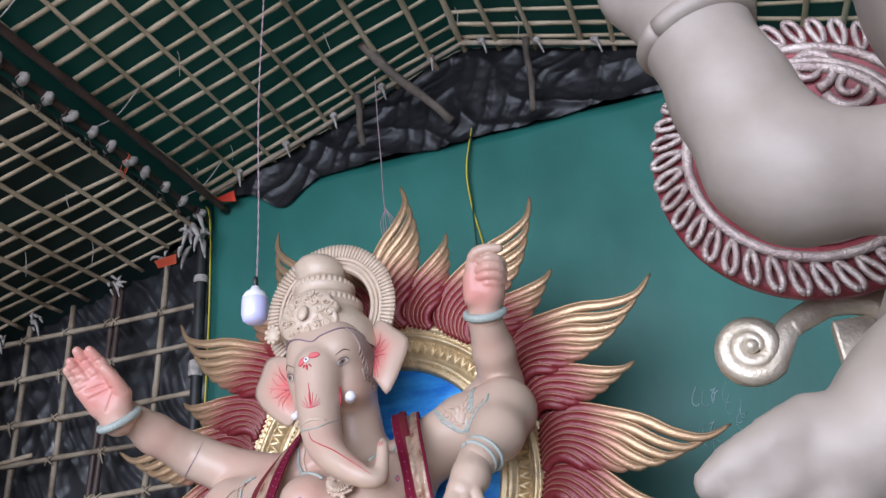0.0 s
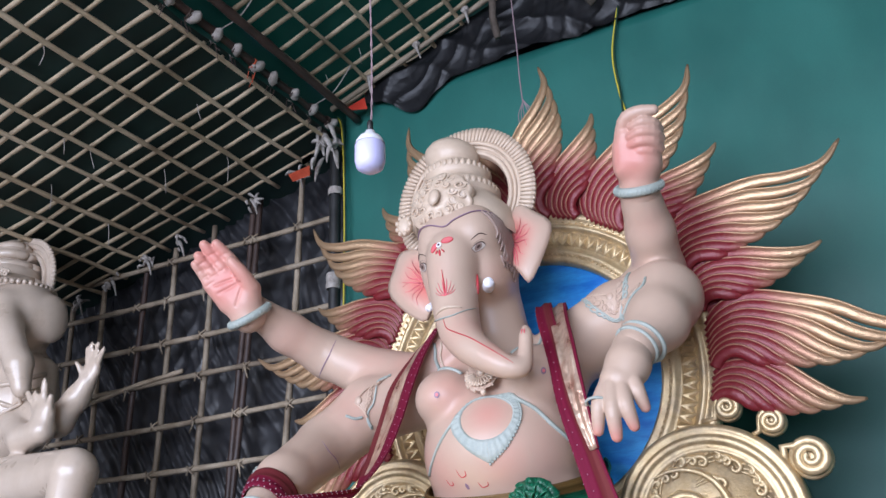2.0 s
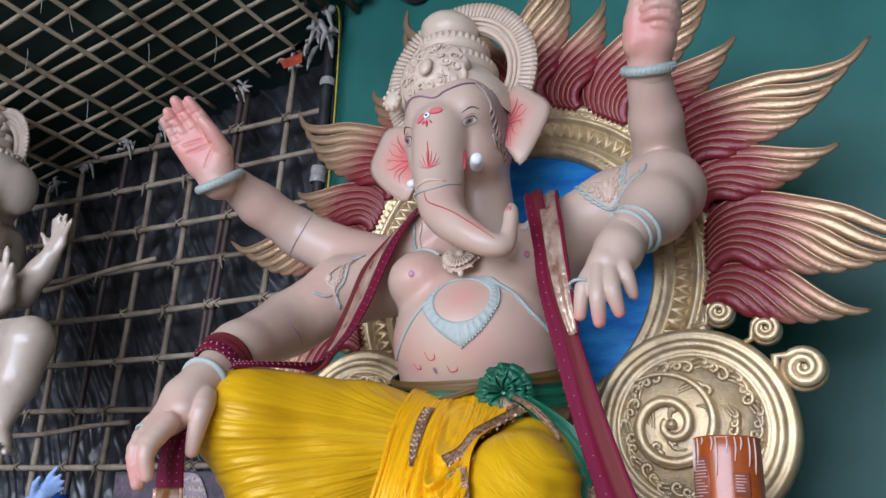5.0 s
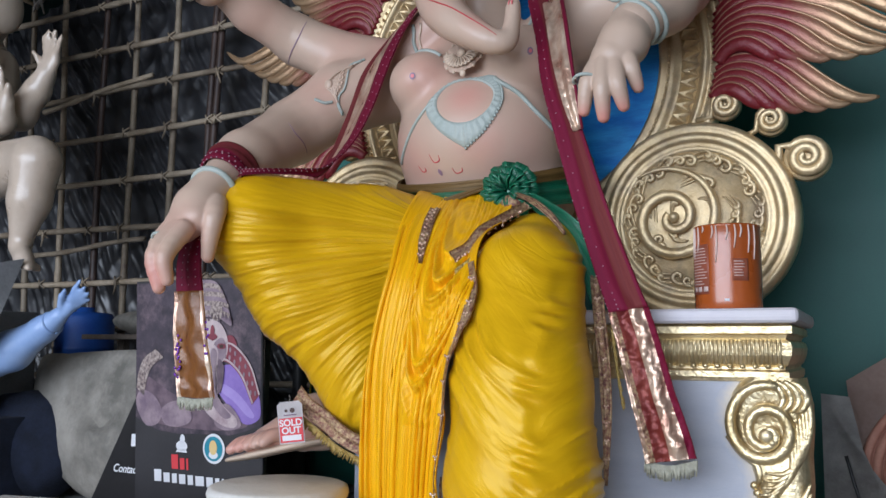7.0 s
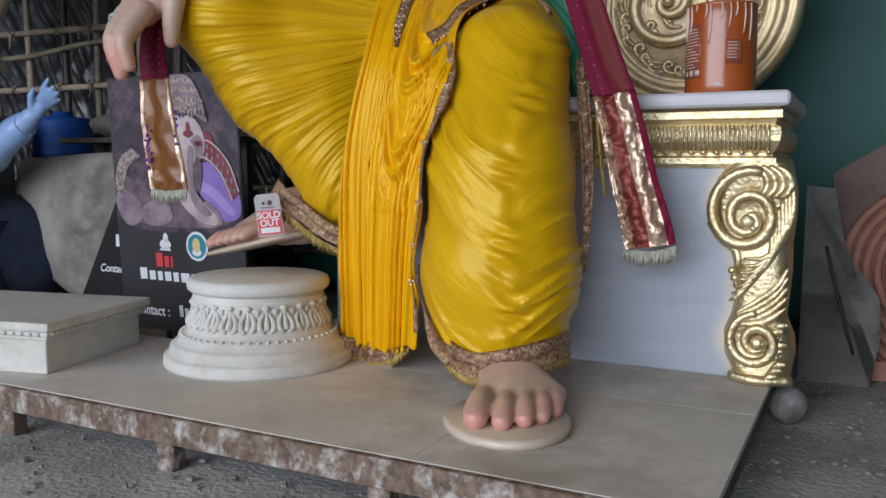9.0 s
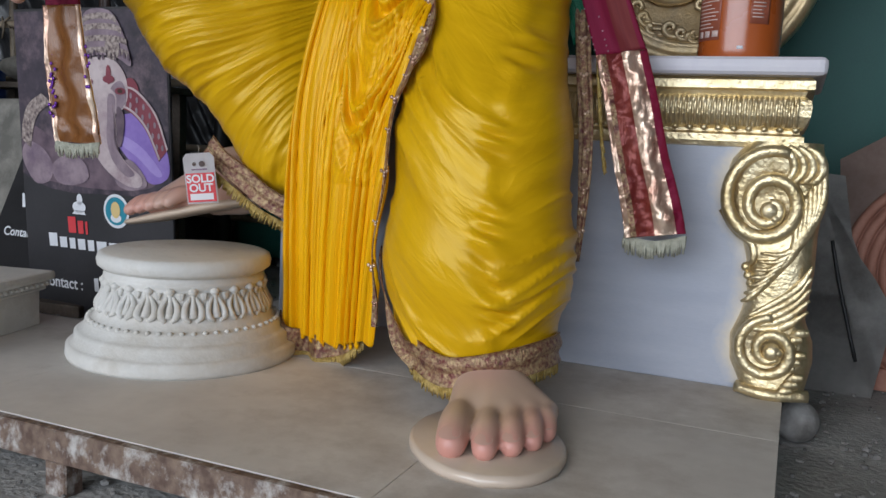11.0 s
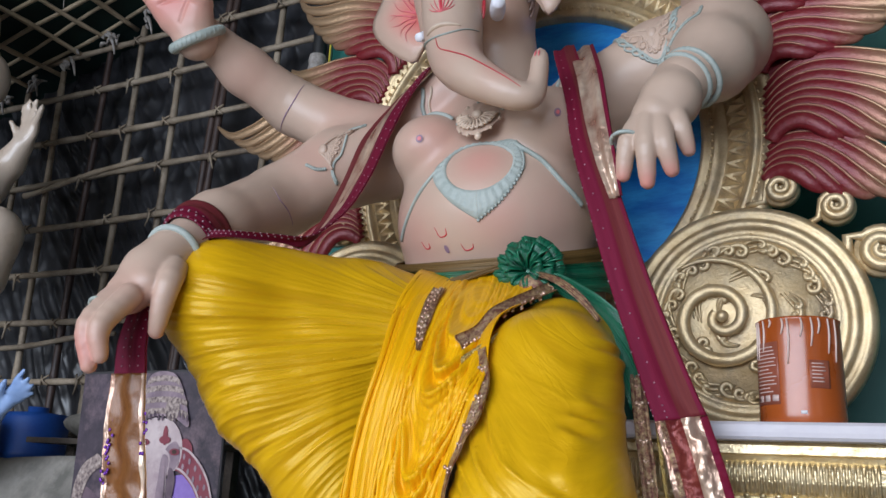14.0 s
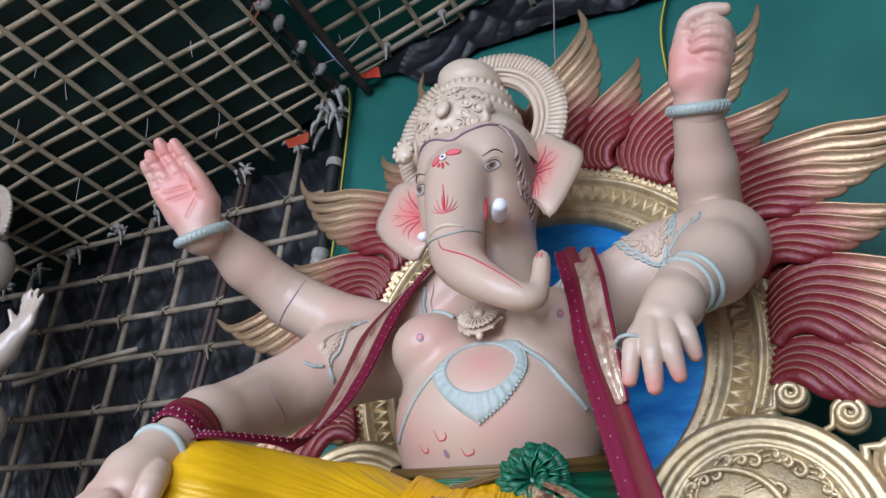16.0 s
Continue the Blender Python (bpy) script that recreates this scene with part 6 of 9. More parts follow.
# oval jewel with curls
OJ = np.array((-0.215, -0.73, 2.905))
idol.add(*blob_data(OJ, (0.034, 0.02, 0.044), 14, 9, (-12, 0, -12)), CRM)
# scalloped plaque in low relief behind the jewel


def plaque(r, a, lift=0.0):
    return OJ + np.array((r * math.cos(a), 0.012 + 2.3 * r * r - lift, 0.96 * r * math.sin(a)))


pl_v = []
for i in range(17):
    for k in range(120):
        a = 2 * math.pi * k / 120
        edge = 0.15 * (1 + 0.1 * abs(math.sin(5.5 * a)) + 0.03 * math.sin(2 * a + 1))
        r = edge * min(i, 14) / 14
        swirl = 0.006 * math.sin(9 * a + 46 * r) * min(1.0, max(0.0, (r - 0.06) / 0.02)) * max(0.0, 1 - max(0.0, r / edge - 0.86) / 0.14)
        q = plaque(r, a, swirl + 0.004 * math.exp(-((r - 0.056) / 0.006) ** 2) + 0.005 * math.exp(-((r - edge) / 0.008) ** 2))
        pl_v.append(q + np.array((0, 0.02 * max(0, i - 14), 0)))
idol.add(pl_v, grid_faces(17, 120, True), CRM)
for k in range(24):
    a = 2 * math.pi * (k + 0.5) / 11 if k < 11 else 2 * math.pi * k / 13
    s = 1 if k % 2 else -1
    c = np.array((math.cos(a), math.sin(a))) * (0.088 if k < 11 else 0.13)
    pts = []
    for i in range(26):
        t = i / 25
        b = a + s * (0.4 + 7.0 * t)
        q = (0.023 if k < 11 else 0.027) * (1 - 0.8 * t)
        x, z = c[0] + q * math.cos(b), c[1] + q * math.sin(b)
        pts.append(plaque(math.hypot(x, z), math.atan2(z, x), 0.002))
    idol.add(*tube_data(pts, [0.0035, 0.0062, 0.0055, 0.0035], 6), CRM)
# side rosettes of the crown
for c in ((-0.49, -0.53, 2.9),):
    idol.add(*blob_data(c, (0.045, 0.03, 0.055), 10, 7), CRM)
    for k in range(9):
        a = 2 * math.pi * k / 9
        idol.add(*blob_data((c[0] + 0.038 * math.cos(a), c[1] - 0.015, c[2] + 0.046 * math.sin(a)), 0.014, 6, 5), CRM)
# hair at the temples
for k in range(9):
    x0, y0 = 0.0 + 0.012 * k, -0.68 + 0.024 * k
    p = clay.snap(spline([(x0, y0, 2.79), (x0 + 0.035, y0 + 0.02, 2.76 - 0.012 * k), (0.075 + 0.004 * k, y0 + 0.05, 2.7 - 0.02 * k), (0.085, y0 + 0.04, 2.66 - 0.02 * k)], 14), 0.006)
    idol.add(*tube_data(p, [0.005, 0.009, 0.008, 0.003], 6), HAR)
for k in range(3):
    p = clay.snap(spline([(0.075, -0.56 + 0.03 * k, 2.66), (0.1, -0.54 + 0.03 * k, 2.61), (0.075, -0.56 + 0.03 * k, 2.58), (0.06, -0.58 + 0.03 * k, 2.6), (0.085, -0.56 + 0.03 * k, 2.545)], 20), 0.005)
    idol.add(*tube_data(p, [0.01, 0.011, 0.009, 0.004], 6), HAR)


def bangle(c, axis, r, tube, slot, n=30, twist=True):
    a = Vector(axis).normalized()
    u = a.orthogonal().normalized()
    w = a.cross(u)
    pts = [Vector(c) + (u * math.cos(2 * math.pi * k / n) + w * math.sin(2 * math.pi * k / n)) * r for k in range(n + 1)]
    idol.add(*tube_data(pts, tube, 9), slot)
    if twist:
        for k in range(36):
            q = [Vector(c) + (u * math.cos(t) + w * math.sin(t)) * (r + tube * 0.98 * math.cos(e)) + a * tube * 0.98 * math.sin(e) for t, e in ((2 * math.pi * (k + 0.9 * h) / 36, -1.2 + 2.6 * h) for h in (0, 0.25, 0.5, 0.75, 1.0))]
            idol.add(*tube_data(q, [tube * 0.06, tube * 0.1, tube * 0.06], 5), slot)


bangle((-1.188, -0.85, 2.472), (-0.12, -0.5, 0.62), 0.096, 0.021, MNT)
bangle((0.69, -0.51, 2.8), (0.1, -0.6, 0.8), 0.09, 0.022, MNT)
bangle((0.615, -0.605, 2.07), (-0.42, -0.6, -0.68), 0.088, 0.009, MNT)
bangle((0.635, -0.58, 2.09), (-0.42, -0.6, -0.68), 0.095, 0.009, MNT)
bangle((-0.8, -1.18, 1.48), (0.1, -0.8, -0.6), 0.085, 0.012, MNT, twist=False)
bangle((-0.835, -1.375, 1.27), (0, -0.6, -0.8), 0.042, 0.006, MNT, twist=False)
bangle((0.478, -0.765, 1.83), (0, -0.3, -0.95), 0.042, 0.006, MNT, twist=False)


def lace(points, r, slot, n=30, beads=0.0):
    p = clay.snap(spline(points, n), r * 0.4)
    idol.add(*tube_data(p, r, 7), slot)
    if beads:
        for q in p[::2]:
            idol.add(*blob_data(q, beads, 6, 5), slot)


# elbow creases
line([(-0.916, -0.506, 2.391), (-0.932, -0.542, 2.307), (-0.986, -0.527, 2.245), (-1.044, -0.469, 2.222)], 0.0035, MAU, 20, 0.0)
line([(-0.775, -0.796, 1.826), (-0.753, -0.777, 1.785), (-0.749, -0.732, 1.76), (-0.774, -0.663, 1.724)], 0.0035, MAU, 20, 0.0)


# armlets: lacy scalloped borders round low leaf reliefs
def armlet(edge_pts, tail, leaf, n=22):
    p = clay.snap(spline(edge_pts, n), 0.003)
    mid = np.mean(p, axis=0)
    for i in range(n - 1):
        c = (p[i] + p[i + 1]) / 2
        d = np.linalg.norm(p[i + 1] - p[i]) * 0.75
        u = (p[i + 1] - p[i]) / (np.linalg.norm(p[i + 1] - p[i]) + 1e-9)
        o = c - mid
        o = o / (np.linalg.norm(o) + 1e-9)
        loop_ = [c + u * d * math.cos(t) + o * d * math.sin(t) for t in np.linspace(-0.4, math.pi + 0.4, 8)]
        idol.add(*tube_data(clay.snap(np.array(loop_), 0.002), 0.0046, 5), MNT)
    idol.add(*tube_data(p, 0.005, 6), MNT)
    pad = [clay.snap(p * (1 - q) + np.array(leaf) * q, h_) for q, h_ in ((0.0, 0.003), (0.3, 0.008), (0.6, 0.007), (0.95, 0.01))]
    idol.add(np.vstack(pad), grid_faces(4, n), 0)
    inner_ = clay.snap(p * 0.7 + np.array(leaf) * 0.3, 0.008)
    for i in range(0, n - 2, 2):
        c = (inner_[i] + inner_[i + 2]) / 2
        d = np.linalg.norm(inner_[i + 2] - inner_[i]) * 0.5
        u = (inner_[i + 2] - inner_[i]) / (2 * d + 1e-9)
        o = np.array(leaf) - c
        o = o / (np.linalg.norm(o) + 1e-9)
        curl = [c + u * d * (1 - 0.55 * q / 14) * math.cos(q * 0.55) + o * d * (1 - 0.55 * q / 14) * math.sin(q * 0.55) for q in range(15)]
        idol.add(*tube_data(clay.snap(np.array(curl), 0.008), [0.004, 0.005, 0.003], 5), 0)
    idol.add(*blob_data(clay.snap(np.array([leaf], dtype=float), 0.002)[0], (0.02, 0.012, 0.024), 10, 7), 0)
    if tail:
        lace(tail, 0.005, MNT, 18, 0.0075)
    for k in range(11):
        t = k / 10
        c0 = np.array(leaf, dtype=float) + np.array((0.012 * math.cos(k * 2.2), 0, 0.014 * math.sin(k * 1.7)))
        c1 = p[int(t * (n - 1))] * 0.75 + np.array(leaf) * 0.25
        idol.add(*tube_data(clay.snap(spline([c0, (c0 + c1) / 2 + np.array((0.006 * (-1) ** k, 0, 0.006)), c1], 8), 0.003), [0.004, 0.0065, 0.003], 5), 0)


armlet([(-0.6, -0.52, 2.16), (-0.643, -0.549, 2.122), (-0.639, -0.575, 2.067), (-0.645, -0.586, 2.013), (-0.663, -0.598, 1.981), (-0.668, -0.594, 1.942), (-0.663, -0.571, 1.91)], [(-0.742, -0.658, 1.956), (-0.713, -0.639, 1.944), (-0.679, -0.622, 1.95)], (-0.7, -0.63, 2.03))
armlet([(0.36, -0.36, 2.36), (0.397, -0.393, 2.337), (0.455, -0.452, 2.277), (0.503, -0.464, 2.238), (0.54, -0.46, 2.27), (0.552, -0.453, 2.304), (0.56, -0.4, 2.37), (0.58, -0.36, 2.41)], None, (0.49, -0.45, 2.34), 26)
armlet([(0.66, -0.45, 2.37), (0.655, -0.48, 2.31), (0.63, -0.5, 2.26), (0.61, -0.53, 2.2), (0.62, -0.55, 2.16)], None, (0.6, -0.48, 2.27), 18)
lace([(-0.95, -1.0, 1.7), (-0.93, -1.05, 1.65), (-0.92, -1.08, 1.6), (-0.9, -1.12, 1.56)], 0.006, MNT, 20, 0.009)
# necklace and its carved pendant on the chest, under the trunk
lace([(-0.36, -0.45, 2.27), (-0.36, -0.5, 2.2), (-0.33, -0.53, 2.14), (-0.27, -0.56, 2.1), (-0.2, -0.57, 2.07)], 0.008, MNT, 30)
lace([(-0.33, -0.45, 2.28), (-0.335, -0.5, 2.21), (-0.31, -0.53, 2.15), (-0.25, -0.56, 2.115), (-0.19, -0.57, 2.085)], 0.005, CRM, 30)
lace([(0.13, -0.45, 2.3), (0.12, -0.5, 2.2), (0.08, -0.55, 2.1)], 0.007, MNT, 20)
PD = np.array((-0.065, -0.62, 2.062))
rows_, n_ = 9, 72
fan_v = []
for i in range(rows_):
    t = i / (rows_ - 1)
    for k in range(n_):
        a = 2 * math.pi * k / n_
        e = 1 + 0.09 * abs(math.sin(5.5 * a))
        q = PD + np.array((0.078 * t * e * math.cos(a), 0, 0.07 * t * e * math.sin(a) * (1.0 if math.sin(a) > 0 else 1.15)))
        fan_v.append((q, 0.004 + 0.014 * (1 - t ** 2) + 0.002 * math.sin(11 * a + 5 * t) * t * (1.15 - t) * 4))
fan_p = np.array([(q[0], -0.6 - 0.48 * (2.09 - q[2]) - h_, q[2] - 0.4 * h_) for q, h_ in fan_v])
idol.add(fan_p[:(rows_ - 1) * n_], grid_faces(rows_ - 1, n_, True), 0)
idol.add(fan_p[(rows_ - 2) * n_:], grid_faces(2, n_, True), 0)
for k in range(n_ // 6):
    idol.add(*blob_data(fan_p[(rows_ - 1) * n_ + 6 * k + 3], 0.0065, 7, 5), CRM if k % 3 else MNT)
idol.add(*blob_data(PD + (0, -0.014, 0), (0.02, 0.01, 0.016), 12, 8), CRM)
for k in range(13):
    a = math.pi * (1.04 + 0.92 * k / 12)
    q = [PD + np.array((r_ * 0.08 * math.cos(a + b_), 0.0336 * r_ * math.sin(a + b_) - h_, r_ * 0.07 * math.sin(a + b_))) for r_, b_, h_ in ((0.35, 0.0, 0.02), (0.7, 0.04, 0.02), (0.92, 0.0, 0.014), (0.86, -0.12, 0.016), (0.72, -0.1, 0.017))]
    idol.add(*tube_data(spline(q, 14), [0.003, 0.0048, 0.004, 0.003], 6), CRM)
idol.add(*blob_data((-0.045, -0.662, 1.968), (0.013, 0.01, 0.015), 10, 7), CRM)
# belly ornament: heart-shaped border with chains
heart = [(-0.025, -0.66, 1.675), (0.052, -0.66, 1.735), (0.104, -0.64, 1.828), (0.1, -0.62, 1.9), (0.072, -0.63, 1.948), (0.03, -0.64, 1.966), (-0.035, -0.64, 1.968), (-0.105, -0.64, 1.945), (-0.154, -0.64, 1.89), (-0.182, -0.64, 1.825), (-0.12, -0.66, 1.745), (-0.025, -0.66, 1.675)]
hp = spline(heart, 160)
hc = np.array((-0.036, -0.64, 1.86))
hd = (hp - hc)[:, [0, 2]]
inner_r = 1 / np.sqrt((hd[:, 0] / 0.106) ** 2 + (hd[:, 1] / 0.1) ** 2)
hin = hc + (hp - hc) * np.minimum(inner_r, 0.93)[:, None]
band_rows = []
for q, h_ in ((-0.03, 0.001), (0.02, 0.0075), (0.2, 0.0065), (0.3, 0.009), (0.42, 0.006), (0.55, 0.009), (0.66, 0.006), (0.82, 0.009), (0.96, 0.008), (1.02, 0.001)):
    band_rows.append(clay.snap(hp * (1 - q) + hin * q, h_ + (0.0016 * np.sin(np.arange(160) * 1.35) if 0.1 < q < 0.9 else 0)))
idol.add(np.vstack(band_rows), grid_faces(len(band_rows), 160), MNT)
pr = clay.snap(hp, 0.0045)
for k, q in enumerate(pr):
    if k % 2 == 0 and k < 60:
        idol.add(*blob_data(q, (0.0062, 0.005, 0.0062), 7, 5), MNT)
lace([(-0.17, -0.64, 1.845), (-0.22, -0.62, 1.79), (-0.275, -0.57, 1.735), (-0.34, -0.5, 1.69)], 0.0065, MNT, 30)
lace([(0.07, -0.63, 1.945), (0.14, -0.58, 1.89), (0.22, -0.55, 1.82), (0.31, -0.48, 1.755)], 0.009, MNT, 36, 0.0095)
# nipples, navel marks
for c in ((-0.262, -0.66, 1.985), (0.205, -0.6, 2.03)):
    patch(c, (1, 0, 0), (0, 0, 1), 0.0115, 0.012, MAU, 0.003)
    patch(c, (1, 0, 0), (0, 0, 1), 0.006, 0.006, PNK, 0.006)
for x, z in ((-0.148, 1.673), (-0.231, 1.624), (-0.078, 1.62)):
    line([(x - 0.018, -0.6, z + 0.02), (x - 0.008, -0.6, z - 0.008), (x + 0.015, -0.6, z - 0.002), (x + 0.018, -0.6, z + 0.016)], 0.0026, RED, 12)
patch((-0.147, -0.6, 1.62), (1, 0, 0), (0, 0, 1), 0.008, 0.017, MAU, 0.002)
# finger nails and toe nails
for t in TOES:
    c, r = np.array(t[2]), t[3][2]
    nail = [(c[0] + 0.95 * r * (0.72 * math.cos(q) + 0.32 * 0.5 * math.sin(q)), c[1] - 0.3 * r - 0.62 * r * math.sin(q) + 0.25 * r * math.cos(q), c[2] + r * (0.9 - 0.3 * math.sin(q) - 0.14 * math.cos(q) ** 2)) for q in np.linspace(0, 2 * math.pi, 15)[:-1]]
    idol.add(nail + [tuple(np.mean(nail, axis=0) + np.array((0, -0.1 * r, 0.14 * r)))], [(i, (i + 1) % 14, 14) for i in range(14)], 0, [0.25] * 15)
idol.add(plate, faces_plate, PRM)
idol.add(*tube_data(spline([(-0.93, -0.885, 0.476), (-0.8, -0.88, 0.505), (-0.62, -0.85, 0.548), (-0.45, -0.8, 0.585)], 16), [0.04, 0.07, 0.07, 0.06], 12, flat=0.26, up=(-0.25, 0, 1)), CRM)
ob = idol.make("idol", SLOTS, attr="blush")
tagged(ob, "painted plaster elephant-headed seated idol with rose tinted palms", "statue")

# ---- cloth on the idol ----
def refine(v, f):
    """Splits every four-sided face in four."""
    v, f = np.asarray(v), np.asarray(f)
    e = np.sort(np.vstack([f[:, [0, 1]], f[:, [1, 2]], f[:, [2, 3]], f[:, [3, 0]]]), axis=1)
    u, inv = np.unique(e, axis=0, return_inverse=True)
    inv = inv.reshape(4, -1) + len(v)
    mid, cen = v[u].mean(axis=1), v[f].mean(axis=1)
    c = np.arange(len(f)) + len(v) + len(mid)
    out = [np.stack([f[:, k], inv[k], c, inv[k - 1]], 1) for k in range(4)]
    return np.vstack([v, mid, cen]), np.vstack(out)


def normals_of(v, f):
    n = np.zeros_like(v)
    fn = np.cross(v[f[:, 2]] - v[f[:, 0]], v[f[:, 3]] - v[f[:, 1]])
    for k in range(4):
        np.add.at(n, f[:, k], fn)
    return n / (np.linalg.norm(n, axis=1)[:, None] + 1e-12)


def cloth_from(clay_lump, name, mat, parent, fold_fn, run_fn, fine, label="", rounds=1):
    """Skins a lump, then presses fine folds into it."""
    v, f = clay_lump.skin()
    v = relax(v, f, rounds)
    v, f = refine(v, f)
    v = relax(v, f, 1)
    v = v + normals_of(v, f) * fine(v[:, 0], v[:, 1], v[:, 2])[:, None]
    return obj(name, v, f, mat, parent, label, attrs={"fold": fold_fn(v), "run": run_fn(v)})


def crest(u, power=2.0):
    return (1 - np.abs(np.sin(u))) ** power


dhoti = thing("dhoti", "yellow satin dhoti pleated round both legs, brocade hem", "dhoti")
# wrapped thigh and folded shin
leg = Clay((-1.0, -1.42, 0.42), (0.32, -0.08, 1.72), 0.0085)
leg.limb((-0.02, -0.42, 1.27), (-0.4, -0.72, 1.345), 0.18, 0.187, 0.05)
leg.limb((-0.4, -0.72, 1.345), (-0.71, -1.03, 1.375), 0.187, 0.185, 0.05)
leg.limb((-0.69, -1.05, 1.32), (-0.6, -0.96, 1.09), 0.165, 0.13, 0.08)
leg.limb((-0.6, -0.96, 1.09), (-0.45, -0.83, 0.79), 0.13, 0.085, 0.12)
leg.limb((-0.2, -0.62, 1.15), (-0.32, -0.76, 0.68), 0.17, 0.1, 0.2)
leg.limb((-0.45, -0.85, 1.15), (-0.37, -0.81, 0.76), 0.14, 0.1, 0.15)
leg.limb((-0.1, -0.5, 1.24), (0.15, -0.5, 1.16), 0.16, 0.16, 0.1)
GATHER = np.array((0.02, -0.8, 1.3))


def fan(x, y, z):
    return np.arctan2(z - GATHER[2], x - GATHER[0] - 0.02)


def leg_fold(x, y, z):
    a = fan(x, y, z)
    d = np.sqrt((x - GATHER[0]) ** 2 + (z - GATHER[2]) ** 2)
    w = np.clip((d - 0.08) / 0.25, 0, 1) * np.clip((1.3 - z) / 0.3, 0.12, 1)
    amp = 0.3 + 0.8 * np.clip(np.sin(a * 6.5 + 0.8 + 1.2 * np.sin(d * 3)) + 0.35, 0, 1)
    n = 0.7 - 1.4 * np.abs(np.sin(a * 11.5 + 1.5 * np.sin(a * 5) + 0.8 * np.sin(d * 6 + a * 3))) ** 0.7 + 0.45 * np.sin(a * 53 + 4 * np.sin(d * 5) + 3 * np.sin(a * 9))
    return -0.0075 * w * amp * (n + 0.3 * np.sin(a * 97 + 5 * np.sin(d * 9) + 2 * np.sin(a * 17)))


leg.add(leg_fold)


def leg_fine(x, y, z):
    a = fan(x, y, z)
    d = np.sqrt((x - GATHER[0]) ** 2 + (z - GATHER[2]) ** 2)
    near = np.clip(1.5 - d / 0.85, 0.25, 1) * np.clip((1.55 - z) / 0.22, 0.15, 1)
    wob = 0.9 * np.sin(d * 7 + a * 4) + 0.6 * np.sin(d * 13 - a * 9)
    broken = np.clip(0.5 + 0.6 * np.sin(a * 9 + d * 6 + 1) + 0.4 * np.sin(a * 21 - d * 9), 0, 1)
    return near * (0.0075 * crest(a * 21 + 0.5 * wob, 1.8) * broken + 0.0056 * crest(a * 47 + wob, 1.5) * (0.4 + 0.6 * broken) + 0.0026 * crest(a * 101 + 2 * wob, 1.2)) + 0.0016 * np.sin(d * 31 + 6 * np.sin(a * 6)) * broken


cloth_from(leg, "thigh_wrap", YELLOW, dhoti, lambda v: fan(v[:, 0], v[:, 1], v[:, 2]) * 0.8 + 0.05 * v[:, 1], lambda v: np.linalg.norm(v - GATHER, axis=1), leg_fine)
# the planted leg
shin = Clay((-0.02, -1.4, 0.24), (0.82, -0.15, 1.66), 0.0085)
shin.limb((0.14, -0.36, 1.3), (0.26, -0.66, 1.215), 0.17, 0.17, 0.05)
shin.limb((0.26, -0.66, 1.215), (0.285, -0.84, 1.13), 0.17, 0.185, 0.05)
shin.limb((0.285, -0.84, 1.13), (0.33, -0.99, 0.8), 0.188, 0.212, 0.05)
shin.limb((0.33, -0.99, 0.8), (0.34, -1.02, 0.5), 0.212, 0.232, 0.05)
shin.limb((0.34, -1.02, 0.5), (0.385, -1.07, 0.16), 0.23, 0.165, 0.05)


def drape(x, z):
    """Fold lines that sag from both edges towards the middle of the shin."""
    return z - 1.0 * np.sqrt((x - 0.45) ** 2 + 0.003)


def shin_fold(x, y, z):
    v = drape(x, z)
    u = x - 0.37
    wob = np.sin(v * 9 + 7 * u + 1.0) + 0.7 * np.sin(v * 17 - 11 * u + 2.0)
    ridge = (1 - np.abs(np.sin(v * 27 + 1.4 * wob))) ** 1.6
    fine = (1 - np.abs(np.sin(v * 58 + 2.4 * wob + 3 * u))) ** 1.6
    patchy = np.clip(0.55 + 0.5 * np.sin(v * 7.3 - 9 * u + 0.6) + 0.4 * np.sin(v * 3.1 + 13 * u), 0, 1)
    inner = np.exp(-((u + 0.17) / 0.12) ** 2) * np.clip((1.12 - z) / 0.2, 0, 1)
    outer = np.exp(-((u - 0.17) / 0.1) ** 2) * np.clip((1.0 - z) / 0.3, 0, 1)
    crest = np.exp(-((u - 0.08) / 0.045) ** 2) * np.clip((1.1 - z) / 0.4, 0, 1)
    crumple = np.sin(z * 62 + 2.6 * np.sin(z * 23 + 19 * u) + 14 * u) * (0.5 + 0.5 * np.sin(z * 13 + 1))
    return -(0.015 * ridge + 0.004 * fine) * patchy * (1.1 * inner + outer + 0.4 * crest) - 0.006 * crumple * crest


shin.add(shin_fold)


def shin_fine(x, y, z):
    v = drape(x, z)
    u = x - 0.37
    wob = np.sin(v * 11 + 9 * u) + 0.7 * np.sin(v * 23 - 15 * u + 2)
    broken = np.clip(0.45 + 0.6 * np.sin(v * 8.3 - 10 * u + 0.6) + 0.45 * np.sin(v * 19 + 17 * u), 0, 1)
    low = np.clip((1.22 - z) / 0.25, 0.3, 1)
    seam = np.exp(-((u - 0.08 - 0.02 * np.sin(z * 6)) / 0.032) ** 2) * np.clip((1.32 - z) / 0.15, 0, 1)
    side = np.clip(np.abs(u - 0.07) / 0.12, 0.2, 1)
    return low * side * (0.0105 * crest(v * 27 + 1.0 * wob, 2.0) * broken + 0.0022 * crest(v * 71 + 2 * wob, 1.4) * broken) + 0.0065 * seam * np.sin(z * 80 + 3 * np.sin(z * 31) + 40 * u)


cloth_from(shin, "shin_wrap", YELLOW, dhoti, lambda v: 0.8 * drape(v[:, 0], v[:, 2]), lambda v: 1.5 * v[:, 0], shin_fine)

